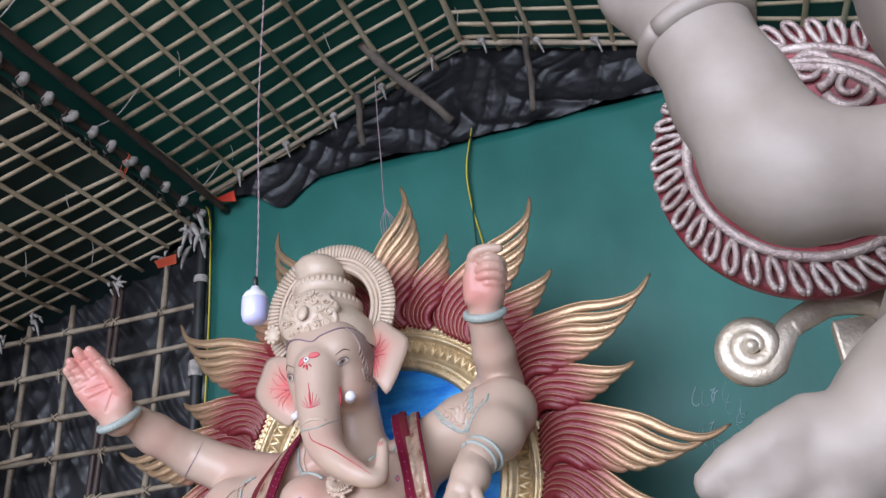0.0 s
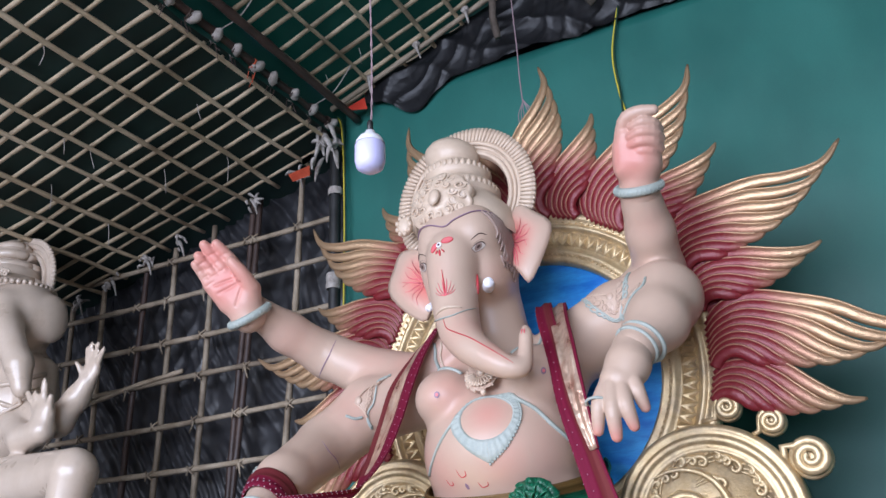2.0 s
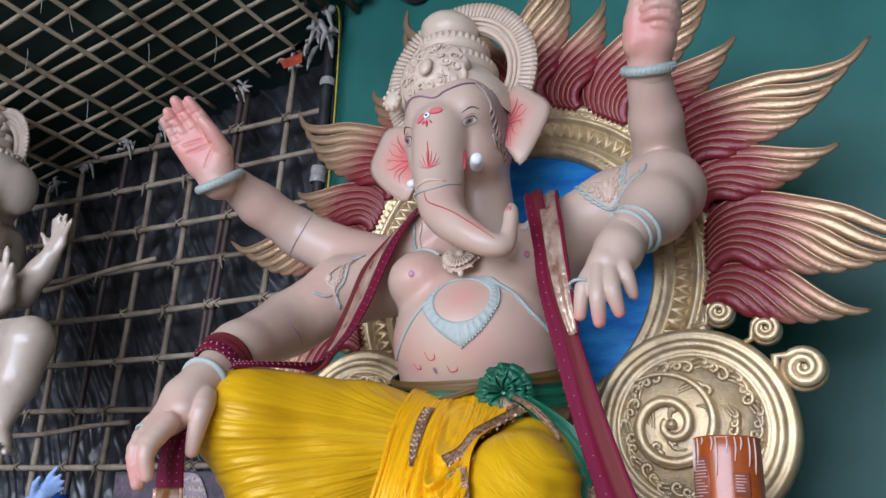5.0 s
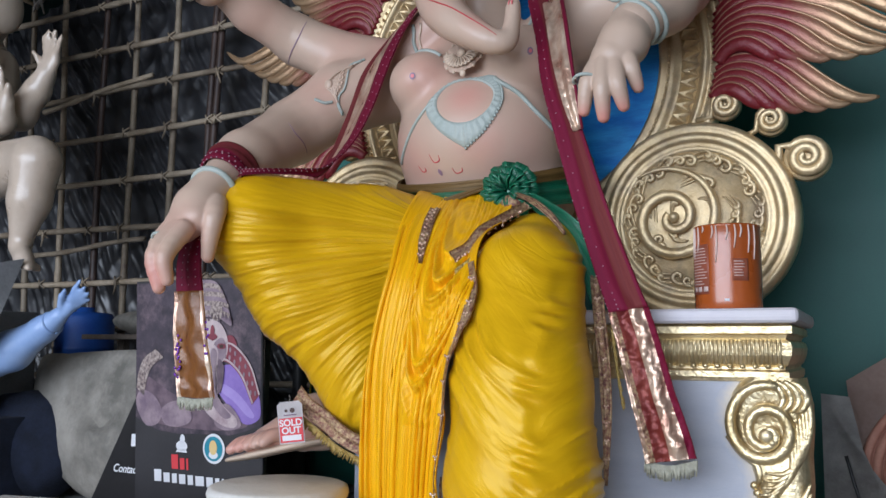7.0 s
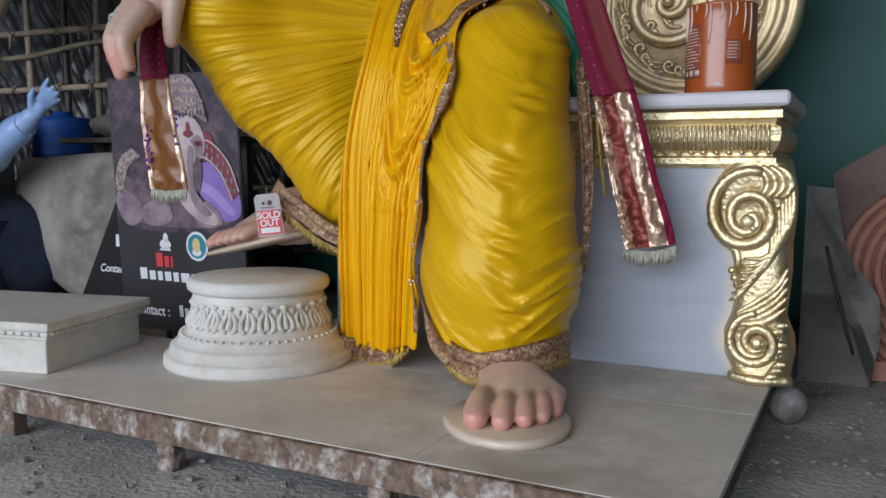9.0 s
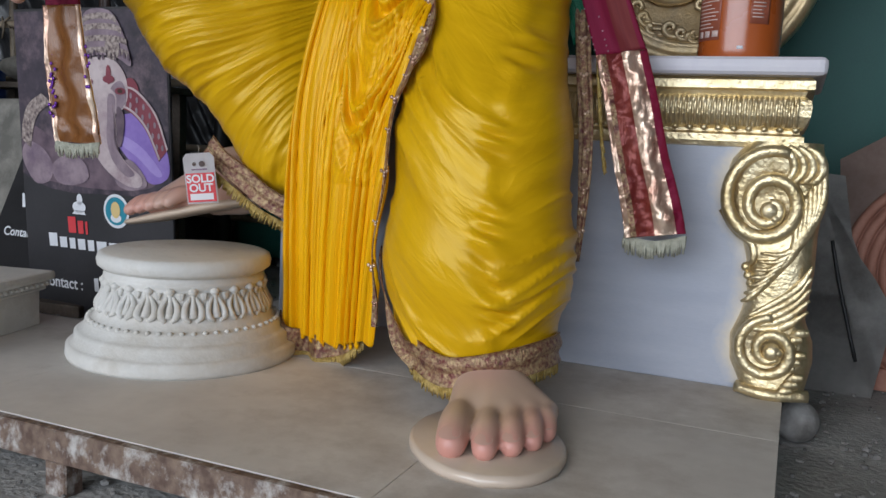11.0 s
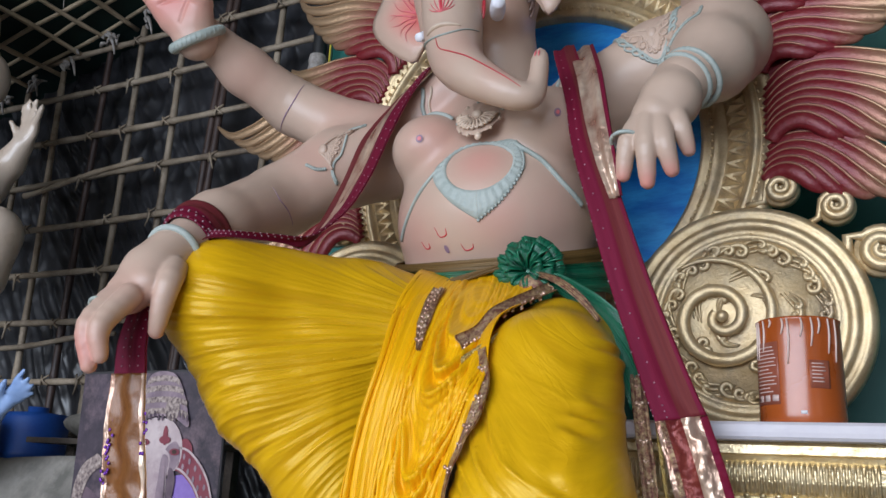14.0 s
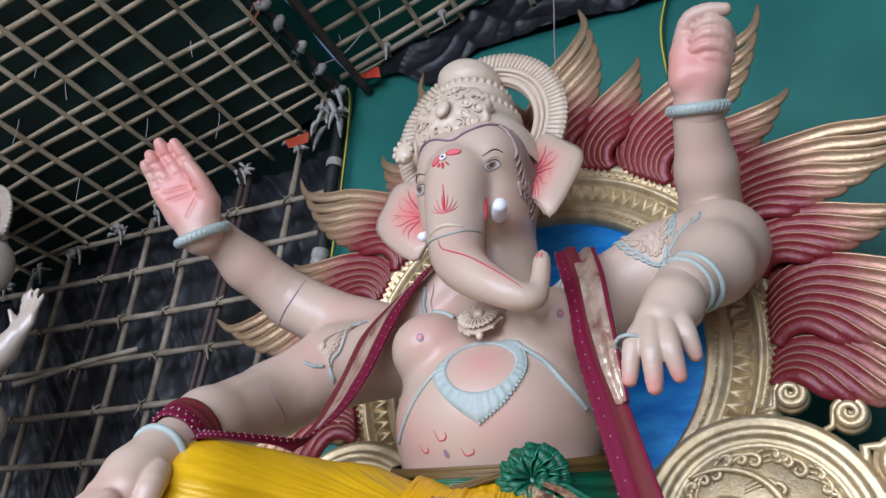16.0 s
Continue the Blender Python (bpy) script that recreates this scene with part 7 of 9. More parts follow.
def lay_on(v, n, nv, lumps, off):
    """Lifts a two-sided band wherever it would sink into what it lies on."""
    v = np.array(v)
    m = n * nv
    face = v[:m].copy()
    for lump in lumps:
        for _ in range(6):
            inside = np.all((face > lump.lo + 0.04) & (face < lump.lo + lump.h * (lump.n - 1) - 0.04), axis=1)
            gap = np.where(inside, np.clip(off - lump.at(face), 0, 0.05), 0)
            face = face + lump.grad(face) * gap[:, None]
    move = (face - v[:m]).reshape(n, nv, 3)
    for _ in range(2):
        move[1:-1] = 0.25 * move[:-2] + 0.5 * move[1:-1] + 0.25 * move[2:]
    move = move.reshape(-1, 3)
    v[:m] += move
    if len(v) > m:
        v[m:] += move
    return v


# centre pleats: narrow upright folds beside a cascade of sagging ones
nu, nv = 260, 150
pv, pf = [], []
left_edge = spline([(-0.24, -0.54, 1.55), (-0.22, -0.8, 1.39), (-0.195, -0.93, 1.2), (-0.24, -0.96, 0.98), (-0.268, -0.96, 0.8), (-0.28, -0.95, 0.55), (-0.28, -0.94, 0.22)], nu)
right_edge = spline([(0.13, -0.54, 1.55), (0.21, -0.82, 1.34), (0.2, -1.06, 1.12), (0.19, -1.1, 1.0), (0.152, -1.12, 0.8), (0.122, -1.12, 0.55), (0.075, -1.06, 0.25)], nu)
for i in range(nu):
    t = i / (nu - 1)
    a, b = left_edge[i], right_edge[i]
    for j in range(nv):
        s = j / (nv - 1)
        p = a * (1 - s) + b * s
        ds = s - 0.66
        u = max(0.0, 1 - ((t - 0.4) / 0.36) ** 2) ** 0.6 * math.exp(-(ds / 0.22) ** 2)
        ph = s * 31 + 1.1 * math.sin(s * 17) + 0.9 * math.sin(t * 4 + s * 3) + 2.0 * (1 - t) ** 3 * s
        tall = (0.011 + 0.014 * t) * (1 - abs(math.sin(ph))) ** 1.1 + 0.004 * math.sin(ph * 4.3 + 1)
        w = t + 3.6 * ds * ds + 0.5 * ds ** 3 + 0.008 * math.sin(14 * ds + 30 * t)
        sag = (1 - abs(math.sin(w * 27 + 1.3 * math.sin(w * 19)))) ** 1.3 + 0.15 * (1 - abs(math.sin(w * 66 + 2)))
        y = -tall * (1 - 0.85 * u) - u * (0.006 + 0.046 * sag)
        z = p[2] - 0.03 * math.sin(math.pi * s) * max(0, t - 0.8) * 5 + 0.02 * math.cos(2 * ph) * max(0, t - 0.85) * 4
        pv.append((p[0], p[1] + y, z))
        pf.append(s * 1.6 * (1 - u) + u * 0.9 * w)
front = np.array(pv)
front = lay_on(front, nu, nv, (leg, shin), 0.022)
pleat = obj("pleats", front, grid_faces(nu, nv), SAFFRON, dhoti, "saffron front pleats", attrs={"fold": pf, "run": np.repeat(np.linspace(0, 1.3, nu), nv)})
so = pleat.modifiers.new("thickness", "SOLIDIFY")
so.thickness = 0.004


def trim(name, pts, width, across, mat=BROCADE, wave=0.004, waves=2.0, n=40, label="brown gold brocade trim", lift=None, motif=0.0):
    v, f, val = ribbon_data(spline(pts, n), across, width, 0.005, wave, waves, 9)
    if lift:
        v = lay_on(v, n, 9, (leg, shin), lift)
    ob = obj(name, v, f, mat, dhoti, label)
    if motif:
        g = Geo()
        for i in range(2, n - 2, 3):
            c = np.array(v[i * 9 + 4]) + np.array((0, -0.004, 0))
            r = motif * (1.0 if i % 2 else 0.7)
            for dx, dz in ((0, 0), (0.9, 0.5), (-0.9, 0.5), (0, -1.0)):
                g.add(*blob_data(c + np.array((dx * r, 0, dz * r)), (r * 0.62, r * 0.4, r * 0.62), 6, 4))
        tagged(g.make("gold_motif", [ZARI], ob), "pale gold thread motifs", kind="stuff")
    return ob


def fringe(pts, n, length, r=0.0028, mat=FRINGE, parent=None, drop=(0, 0, -1), name="fringe"):
    g = Geo()
    p = spline(pts, n)
    q = random.Random(len(pts) * 7 + n)
    for c in p:
        d = np.array(drop) * length * q.uniform(0.75, 1.1) + np.array((q.uniform(-1, 1), q.uniform(-1, 1), 0)) * length * 0.12
        g.add(*tube_data([c, c + d * 0.5 + np.array((0, -0.002, 0)), c + d], [r, r * 1.2, r * 0.7], 4))
    return g.make(name, [mat], parent or dhoti)


# hems
hem = [(-0.565, -0.955, 0.745), (-0.52, -0.95, 0.7), (-0.46, -0.935, 0.655), (-0.38, -0.925, 0.6), (-0.28, -0.91, 0.555)]
trim("hem_trim", hem, 0.065, (0.45, 0.0, 0.75))
fringe([(x - 0.02, y - 0.005, z - 0.035) for x, y, z in hem], 90, 0.035, drop=(-0.4, 0, -0.85))
phem = [(-0.295, -0.95, 0.235), (-0.25, -0.99, 0.2), (-0.2, -0.95, 0.19), (-0.14, -1.0, 0.19), (-0.08, -0.97, 0.2), (-0.03, -1.02, 0.225), (0.025, -1.02, 0.27)]
trim("hem_trim", phem, 0.07, (0, 0.15, 1), waves=0.5)
fringe([(x, y - 0.006, z - 0.03) for x, y, z in phem], 110, 0.03)
trim("edge_trim", [(0.09, -1.1, 0.3), (0.118, -1.14, 0.52), (0.148, -1.15, 0.78), (0.178, -1.14, 0.93), (0.2, -1.125, 1.02), (0.198, -1.08, 1.1), (0.165, -1.02, 1.19)], [0.018, 0.024, 0.03, 0.034, 0.038, 0.042], (0.95, -0.2, 0.1), wave=0.002, lift=0.03, motif=0.0085, label="glittering brown and gold edging")
shem = []
for k in range(30):
    a = radians(150 + 225 * k / 29)
    shem.append((0.39 + 0.182 * math.cos(a), -1.07 + 0.192 * math.sin(a), 0.262 + 0.045 * abs(math.sin((a - radians(262)) * 1.0)) ** 1.3 + (0.1 if k < 2 else 0)))
v, f, val = ribbon_data(spline(shem, 80), [(0, 0, 1)] * 80, 0.07, 0.006, 0.004, 1.5, 9)
obj("hem_trim", v, f, BROCADE, dhoti, "brown gold brocade trim")
fringe([(x * 1.0, y - 0.004, z - 0.034) for x, y, z in shem], 170, 0.03)
trim("edge_trim", [(0.125, -1.07, 0.5), (0.15, -1.13, 0.4), (0.2, -1.18, 0.31), (0.28, -1.215, 0.265)], [0.025, 0.045, 0.065], (0.5, 0, 0.8), lift=0.008)
# short trim pieces at the waist
trim("waist_trim", [(-0.105, -0.76, 1.425), (-0.09, -0.84, 1.36), (-0.07, -0.91, 1.29), (-0.045, -0.98, 1.2)], [0.042, 0.042, 0.04, 0.012], (1, 0.1, 0.1), lift=0.04, motif=0.0105)
top_edge = [(0.1, -1.01, 1.2)] + [tuple(q) for q in shin.snap(np.array([(0.135, -0.97, 1.235), (0.17, -0.92, 1.285), (0.205, -0.84, 1.34), (0.25, -0.72, 1.4)]), 0.022)]
trim("waist_trim", top_edge, [0.07, 0.066, 0.06, 0.055], (-0.55, -0.1, 0.8), lift=0.022, motif=0.011)
fringe([(0.12, -1.04, 1.17), (0.165, -1.0, 1.215), (0.2, -0.95, 1.26), (0.235, -0.87, 1.32)], 60, 0.022)
# side border behind the planted leg
trim("side_border", [(0.49, -0.72, 1.16), (0.52, -0.78, 1.0), (0.552, -0.84, 0.84), (0.565, -0.87, 0.68), (0.568, -0.9, 0.5)], [0.04, 0.04, 0.035, 0.012], (0.9, 0.35, 0), motif=0.009)
fringe([(0.54, -0.75, 1.1), (0.57, -0.79, 0.9), (0.6, -0.82, 0.75)], 90, 0.03, drop=(0.3, 0, -0.9))

# waist sash, rosette and tail
sash = thing("waist_sash", "bottle green and bronze waist sash tied in a rosette", "sash")


def waist(z, rx, ry, tiltx=0.12, cx=-0.09, cy=-0.3, a0=150, a1=390, n=70, sag=0.03):
    pts = []
    for k in range(n):
        a = radians(a0 + (a1 - a0) * k / (n - 1))
        x = cx + rx * math.cos(a)
        pts.append((x, cy + ry * math.sin(a), z + tiltx * (x - cx) - sag * math.sin(math.pi * k / (n - 1))))
    return pts


WAIST = (clay, leg, shin)
v, f, val = ribbon_data(waist(1.71, 0.4, 0.33, 0.0, sag=0.19), [(0, 0, 1)] * 70, 0.06, 0.01, 0.004, 1.5, 11)
obj("bronze_band", lay_on(v, 70, 11, WAIST, 0.01), f, BRONZE, sash, "bronze brocade band", attrs={"fold": val + [0] * (len(v) - len(val))})
v, f, val = ribbon_data(waist(1.61, 0.42, 0.35, 0.0, sag=0.145), [(0, 0, 1)] * 70, [0.16, 0.13, 0.085, 0.075, 0.1, 0.24], 0.01, 0.008, 2.5, 13)
obj("green_band", lay_on(v, 70, 13, WAIST, 0.018), f, GREENS, sash, attrs={"fold": val + [0] * (len(v) - len(val))})
v, f, val = ribbon_data(waist(1.515, 0.42, 0.37, 0.0, a0=185, a1=290, sag=0.075), [(0, 0, 1)] * 70, [0.015, 0.035, 0.03, 0.02], 0.01, 0.004, 1.5, 9)
obj("bronze_band", lay_on(v, 70, 9, WAIST, 0.014), f, BRONZE, sash, attrs={"fold": val + [0] * (len(v) - len(val))})
RC = Vector((0.153, -0.648, 1.485))
w, ff = blob_data(RC + Vector((0, 0.01, 0)), (0.075, 0.045, 0.075), 14, 9)
ro = obj("rosette", w, ff, GREENS, sash, "gathered green rosette")
for layer, (rad_, cnt, lift) in enumerate(((0.112, 13, 0.01), (0.09, 11, -0.015), (0.06, 8, -0.032))):
    for k in range(cnt):
        a = 2 * math.pi * k / cnt + 0.3 * layer
        vv = []
        for i in range(6):
            for j in range(7):
                s = (j / 6 - 0.5) * 2
                t = i / 5
                ang = a + s * (2.2 / cnt) * (0.5 + t)
                r = rad_ * (0.15 + 0.85 * t)
                y = lift - 0.035 * math.sin(t * 2.2) + 0.018 * math.cos(s * 3) * t + 0.008 * math.sin(s * 9 + k)
                vv.append((RC.x + r * math.cos(ang), RC.y + y, RC.z + r * math.sin(ang)))
        pe = obj("petal", vv, grid_faces(6, 7), GREENS, ro, attrs={"fold": [k * 0.13 + 0.1 * (n % 7) for n in range(42)]})
        so = pe.modifiers.new("thickness", "SOLIDIFY")
        so.thickness = 0.004
g = Geo()
g.add(*blob_data((RC.x + 0.02, RC.y - 0.05, RC.z - 0.05), (0.045, 0.03, 0.035), 10, 7), 0)
g.make("brocade_knot", [BROCADE], sash)
for pts, wd, acr, m in (([(0.19, -0.67, 1.475), (0.29, -0.7, 1.415), (0.39, -0.72, 1.34), (0.47, -0.72, 1.23), (0.53, -0.72, 1.1)], [0.05, 0.06, 0.07, 0.1, 0.13], (0.8, 0.2, 0.55), GREENS),
                        ([(0.2, -0.71, 1.465), (0.29, -0.76, 1.42), (0.36, -0.78, 1.36), (0.41, -0.79, 1.3)], [0.014, 0.022, 0.022, 0.012], (0.5, 0, 0.85), BROCADE)):
    v, f, val = ribbon_data(spline(pts, 30), acr, wd, 0.008, 0.008, 2, 9)
    obj("sash_tail", v, f, m, sash, attrs={"fold": val + [0] * (len(v) - len(val))})

# shawl: two long bands over the shoulders with hanging ends
shawl = thing("shawl", "maroon spangled shawl with rose gold borders and fringes", "shawl")


def band(name, pts, width, across, mats, split, n=70, wave=0.004, waves=1.5, dots=True, lumps=(), off=0.012, plain_from=2.0, crumple=0.0):
    """A shawl length in stripes across its width; split gives the stripe ends from 0 to 1."""
    p = spline(pts, n)
    if np.ndim(across[0]):
        a = spline(across, n)
    else:
        a = np.tile(np.array(across, dtype=float), (n, 1))
    nv = 21
    v, f, val = ribbon_data(p, a, width, 0.006, wave, waves, nv)
    m = n * nv
    if lumps:
        v = lay_on(v, n, nv, lumps, off)
    if crumple:
        v = [Vector(q) + Vector((0.2, -1, 0)) * crumple * (abs(noise.noise(Vector(q) * 17)) * 1.6 + abs(noise.noise(Vector(q) * 41 + Vector((3, 1, 7)))) * 0.9) for q in v]
    idx = []
    for q in f:
        s = np.mean([(k % m) % nv for k in q]) / (nv - 1)
        k_ = next(i for i, e in enumerate(split) if s <= e + 1e-6)
        idx.append(k_ if np.mean([(k % m) // nv for k in q]) < plain_from * n else len(mats) - 1)
    ob = obj(name, v, f, mats, shawl, index=idx, attrs={"fold": val + [0] * (len(v) - len(val))})
    if dots:
        g = Geo()
        for i in range(1, n - 1, 2):
            for s in ((0.06,) if i % 2 else (0.06, 0.2)) if dots is True else dots:
                c = np.array(v[(i + (int(s * 20) % 2)) * nv + int(s * (nv - 1))]) + np.array((0, -0.006, 0))
                g.add(*blob_data(c, 0.0027, 5, 4))
        tagged(g.make("spangle_trim", [SEQUIN], shawl), "silver spangles", kind="stuff")
    return ob


# from the shoulder over the bent arm to the wrist
band("shoulder_length", [(-0.2, -0.4, 2.42), (-0.345, -0.5, 2.33), (-0.42, -0.53, 2.24), (-0.485, -0.57, 2.105), (-0.535, -0.63, 1.88), (-0.545, -0.74, 1.7), (-0.545, -0.88, 1.575), (-0.59, -1.01, 1.55), (-0.65, -1.11, 1.535), (-0.73, -1.14, 1.53)], [0.12, 0.15, 0.185, 0.2, 0.175, 0.125, 0.08, 0.06, 0.055, 0.06],
     [(0.75, -0.1, 0.6), (0.75, -0.1, 0.6), (0.8, -0.15, 0.5), (0.88, -0.2, 0.35), (0.9, -0.2, 0.3), (0.8, 0.1, 0.5), (0.5, 0.3, 0.8), (0.3, 0.3, 0.9), (0.2, 0.2, 0.95), (0.1, 0.1, 0.95)], [DUSKY, ZARI, MAROON], [0.2, 0.66, 1.0], n=110, dots=(0.8, 0.95), lumps=(clay, leg), plain_from=0.56)
# wrapped once round the wrist
WA = Vector((0.06, -0.74, -0.67)).normalized()
WU = WA.orthogonal().normalized()
WW = WA.cross(WU)
wv, wval, widx = [], [], []
for i in range(11):
    for k in range(48):
        t = 2 * math.pi * k / 48
        q = Vector((-0.83, -1.075, 1.56)) + WA * (-0.05 + 0.115 * i / 10 + 0.02 * math.sin(t + 0.6)) + (WU * math.cos(t) + WW * math.sin(t)) * 0.14
        wv.append(tuple(q))
        wval.append(i / 10 + 0.1 * math.sin(t))
snug = clay.snap(np.array(wv), 0.016)
snug = snug + clay.grad(snug) * (0.005 * np.sin(np.array(wval) * 19))[:, None]
wrap = obj("wrist_wrap", snug, grid_faces(11, 48, True), [DUSKY, MAROON], shawl, index=[0 if i < 5 else 1 for i in range(10) for k in range(48)], attrs={"fold": wval})
so = wrap.modifiers.new("thickness", "SOLIDIFY")
so.thickness = 0.006
g = Geo()
for i in (6, 8, 10):
    for k in range(0, 48, 2):
        g.add(*blob_data(snug[i * 48 + (k + i // 2 % 2) % 48], 0.0038, 5, 4))
tagged(g.make("spangle_trim", [SEQUIN], shawl), "silver spangles", kind="stuff")
band("hanging_end", [(-0.815, -1.25, 1.3), (-0.815, -1.27, 1.2), (-0.81, -1.265, 1.1)], [0.1, 0.11, 0.12], (1, -0.05, 0), [MAROON], [1.0], n=16, dots=(0.2, 0.5, 0.8))
band("hanging_end", [(-0.81, -1.27, 1.105), (-0.8, -1.265, 0.95), (-0.785, -1.255, 0.82), (-0.775, -1.25, 0.735)], [0.125, 0.15, 0.165, 0.165], (1, -0.05, 0), [ZARI, COPPER, ZARI], [0.1, 0.88, 1.0], n=80, wave=0.006, dots=False, crumple=0.0012)
g = Geo()
dq = random.Random(21)
for k in range(34):
    side = dq.choice((0, 0, 1))
    z = dq.uniform(0.8, 1.0) if side == 0 else dq.uniform(0.88, 1.0)
    g.add(*blob_data(((-0.862 if side == 0 else -0.735) + dq.uniform(-0.008, 0.022), -1.268 + dq.uniform(-0.002, 0.001), z), (0.0055, 0.003, 0.0055), 6, 4))
tagged(g.make("sequin_trim", [VIOLETQ], shawl), "violet sequins", kind="stuff")
fringe([(-0.855, -1.255, 0.737), (-0.775, -1.258, 0.732), (-0.695, -1.255, 0.74)], 70, 0.04, 0.003, FRINGE_S, shawl)
# from the other shoulder straight down past the seat
band("long_length", [(0.1, -0.16, 2.37), (0.14, -0.34, 2.41), (0.21, -0.52, 2.28), (0.3, -0.66, 2.05), (0.345, -0.72, 1.87), (0.41, -0.75, 1.66), (0.49, -0.77, 1.4), (0.585, -0.785, 1.13), (0.62, -0.79, 1.04)], [0.07, 0.075, 0.08, 0.085, 0.09, 0.1, 0.11, 0.125, 0.13],
     [(0.95, -0.1, 0.15)] * 9, [MAROON, DUSKY, MAROON], [0.5, 0.92, 1.0], dots=(0.04, 0.28), lumps=(clay, shin))
band("shoulder_border", [(0.17, -0.15, 2.36), (0.21, -0.34, 2.395), (0.275, -0.53, 2.27), (0.345, -0.68, 2.1), (0.385, -0.735, 1.93), (0.42, -0.76, 1.78), (0.45, -0.765, 1.66)], [0.075, 0.08, 0.085, 0.082, 0.075, 0.06, 0.035], (0.95, -0.15, 0.2), [ZARI, MAROON], [0.84, 1.0], n=40, dots=False, lumps=(clay,))
band("long_end", [(0.62, -0.795, 1.04), (0.655, -0.8, 0.92), (0.69, -0.8, 0.78), (0.725, -0.8, 0.66), (0.745, -0.8, 0.575)], [0.13, 0.135, 0.14, 0.15, 0.155], (0.97, 0.12, 0.15), [ZARI, BROCADE, COPPERD, ZARI, MAROON], [0.12, 0.2, 0.48, 0.86, 1.0], n=110, wave=0.007, waves=2, dots=False, crumple=0.009)
fringe([(0.668, -0.805, 0.57), (0.745, -0.81, 0.562), (0.82, -0.79, 0.58)], 70, 0.045, 0.0035, FRINGE_S, shawl)

# ---- things round the idol ----
# paint drum on the slab
drum = thing("paint_drum", "burnt orange plastic paint drum with pale drips", "paint drum", (0.882, -0.48, 1.048))
drum.scale = (1.07, 1.07, 1.05)
v, f = lathe_data([(0.0, 0.0), (0.1, 0.0), (0.104, 0.006), (0.103, 0.03), (0.102, 0.22), (0.101, 0.262), (0.103, 0.266), (0.103, 0.272), (0.099, 0.274), (0.096, 0.262), (0.0, 0.258)], 48)
obj("body", v, f, CANP, drum)


def on_drum(a0, a1, z0, z1, mat, name, r=0.1042, n=10):
    v = []
    for k in range(n):
        a = radians(a0 + (a1 - a0) * k / (n - 1))
        for z in (z0, z1):
            for rr_ in (r, r + 0.0006):
                v.append((rr_ * math.cos(a), rr_ * math.sin(a), z))
    fc = []
    for k in range(n - 1):
        i = 4 * k
        fc += [(i + 1, i + 5, i + 7, i + 3), (i, i + 2, i + 6, i + 4), (i, i + 4, i + 5, i + 1), (i + 2, i + 3, i + 7, i + 6)]
    fc += [(0, 1, 3, 2), (4 * n - 4, 4 * n - 2, 4 * n - 1, 4 * n - 3)]
    return obj(name, v, fc, mat, drum)


on_drum(198, 246, 0.05, 0.21, CANLAB, "label", 0.1034, 16)
on_drum(286, 314, 0.09, 0.16, CANLAB, "label", 0.1034, 12)
rr = random.Random(5)
for k in range(13):
    z = 0.195 - 0.0095 * k
    on_drum(203, 203 + rr.uniform(26, 40), z, z + 0.003, PALEINK, "print_line", 0.1042, 8)
for k in range(3):
    on_drum(206 + 14 * k, 216 + 14 * k, 0.058, 0.074, PALEINK, "print_block", 0.1042, 4)
for k in range(6):
    on_drum(289, 289 + rr.uniform(14, 22), 0.15 - 0.009 * k, 0.153 - 0.009 * k, PALEINK, "print_line", 0.1042, 6)
on_drum(272, 280, 0.026, 0.034, INKW, "print_block", 0.1036, 4)
for k in range(11):
    a = radians(200 + 12.5 * k + rr.uniform(-4, 4))
    ln = rr.uniform(0.02, 0.12)
    pts = [(0.104 * math.cos(a + 0.03 * math.sin(q)), 0.104 * math.sin(a + 0.03 * math.sin(q)), 0.268 - ln * q / 4) for q in range(5)]
    v, f = tube_data(pts, [0.0022, 0.003, 0.0018], 5)
    obj("drip", v, f, DRIP, drum)

# turned plaster pedestal
ped = thing("round_pedestal", "round white plaster pedestal moulded with a leaf frieze", "pedestal", (-0.525, -1.1, PZ))
prof = [(0.0, 0.0), (0.318, 0.0), (0.322, 0.01), (0.32, 0.035), (0.312, 0.042), (0.3, 0.046), (0.298, 0.07), (0.288, 0.078), (0.276, 0.082), (0.272, 0.1), (0.262, 0.108), (0.25, 0.112), (0.243, 0.13), (0.228, 0.15), (0.22, 0.175), (0.222, 0.205), (0.214, 0.21), (0.222, 0.218), (0.222, 0.232), (0.212, 0.238), (0.216, 0.246), (0.226, 0.246), (0.238, 0.256), (0.241, 0.272), (0.236, 0.288), (0.222, 0.294), (0.0, 0.296)]
v, f = lathe_data(prof, 80)
obj("body", v, f, PLASTER, ped)
for k in range(24):
    a = 2 * math.pi * k / 24
    g = Geo()
    c, s = math.cos(a), math.sin(a)

    def RP(r, t, z):
        return (r * c - t * s, r * s + t * c, z)
    w_ = 1 + 0.15 * math.sin(k * 2.7)
    g.add(*tube_data(spline([RP(0.221, 0, 0.212), RP(0.223, 0.001, 0.185), RP(0.236, 0, 0.142)], 8), [0.0085, 0.006, 0.013 * w_], 7))
    g.add(*blob_data(RP(0.22, 0, 0.211), (0.013, 0.013, 0.011), 8, 6))
    for sg in (-1, 1):
        g.add(*tube_data(spline([RP(0.221, 0.006 * sg, 0.198), RP(0.226, 0.02 * sg, 0.172), RP(0.237, 0.021 * sg * w_, 0.148), RP(0.241, 0.007 * sg, 0.134)], 10), [0.005, 0.009, 0.011, 0.005], 6))
        g.add(*tube_data(spline([RP(0.221, 0.026 * sg, 0.208), RP(0.224, 0.028 * sg, 0.19)], 5), [0.008, 0.003], 5))
    g.make("frieze_leaf", [PLASTER], ped)
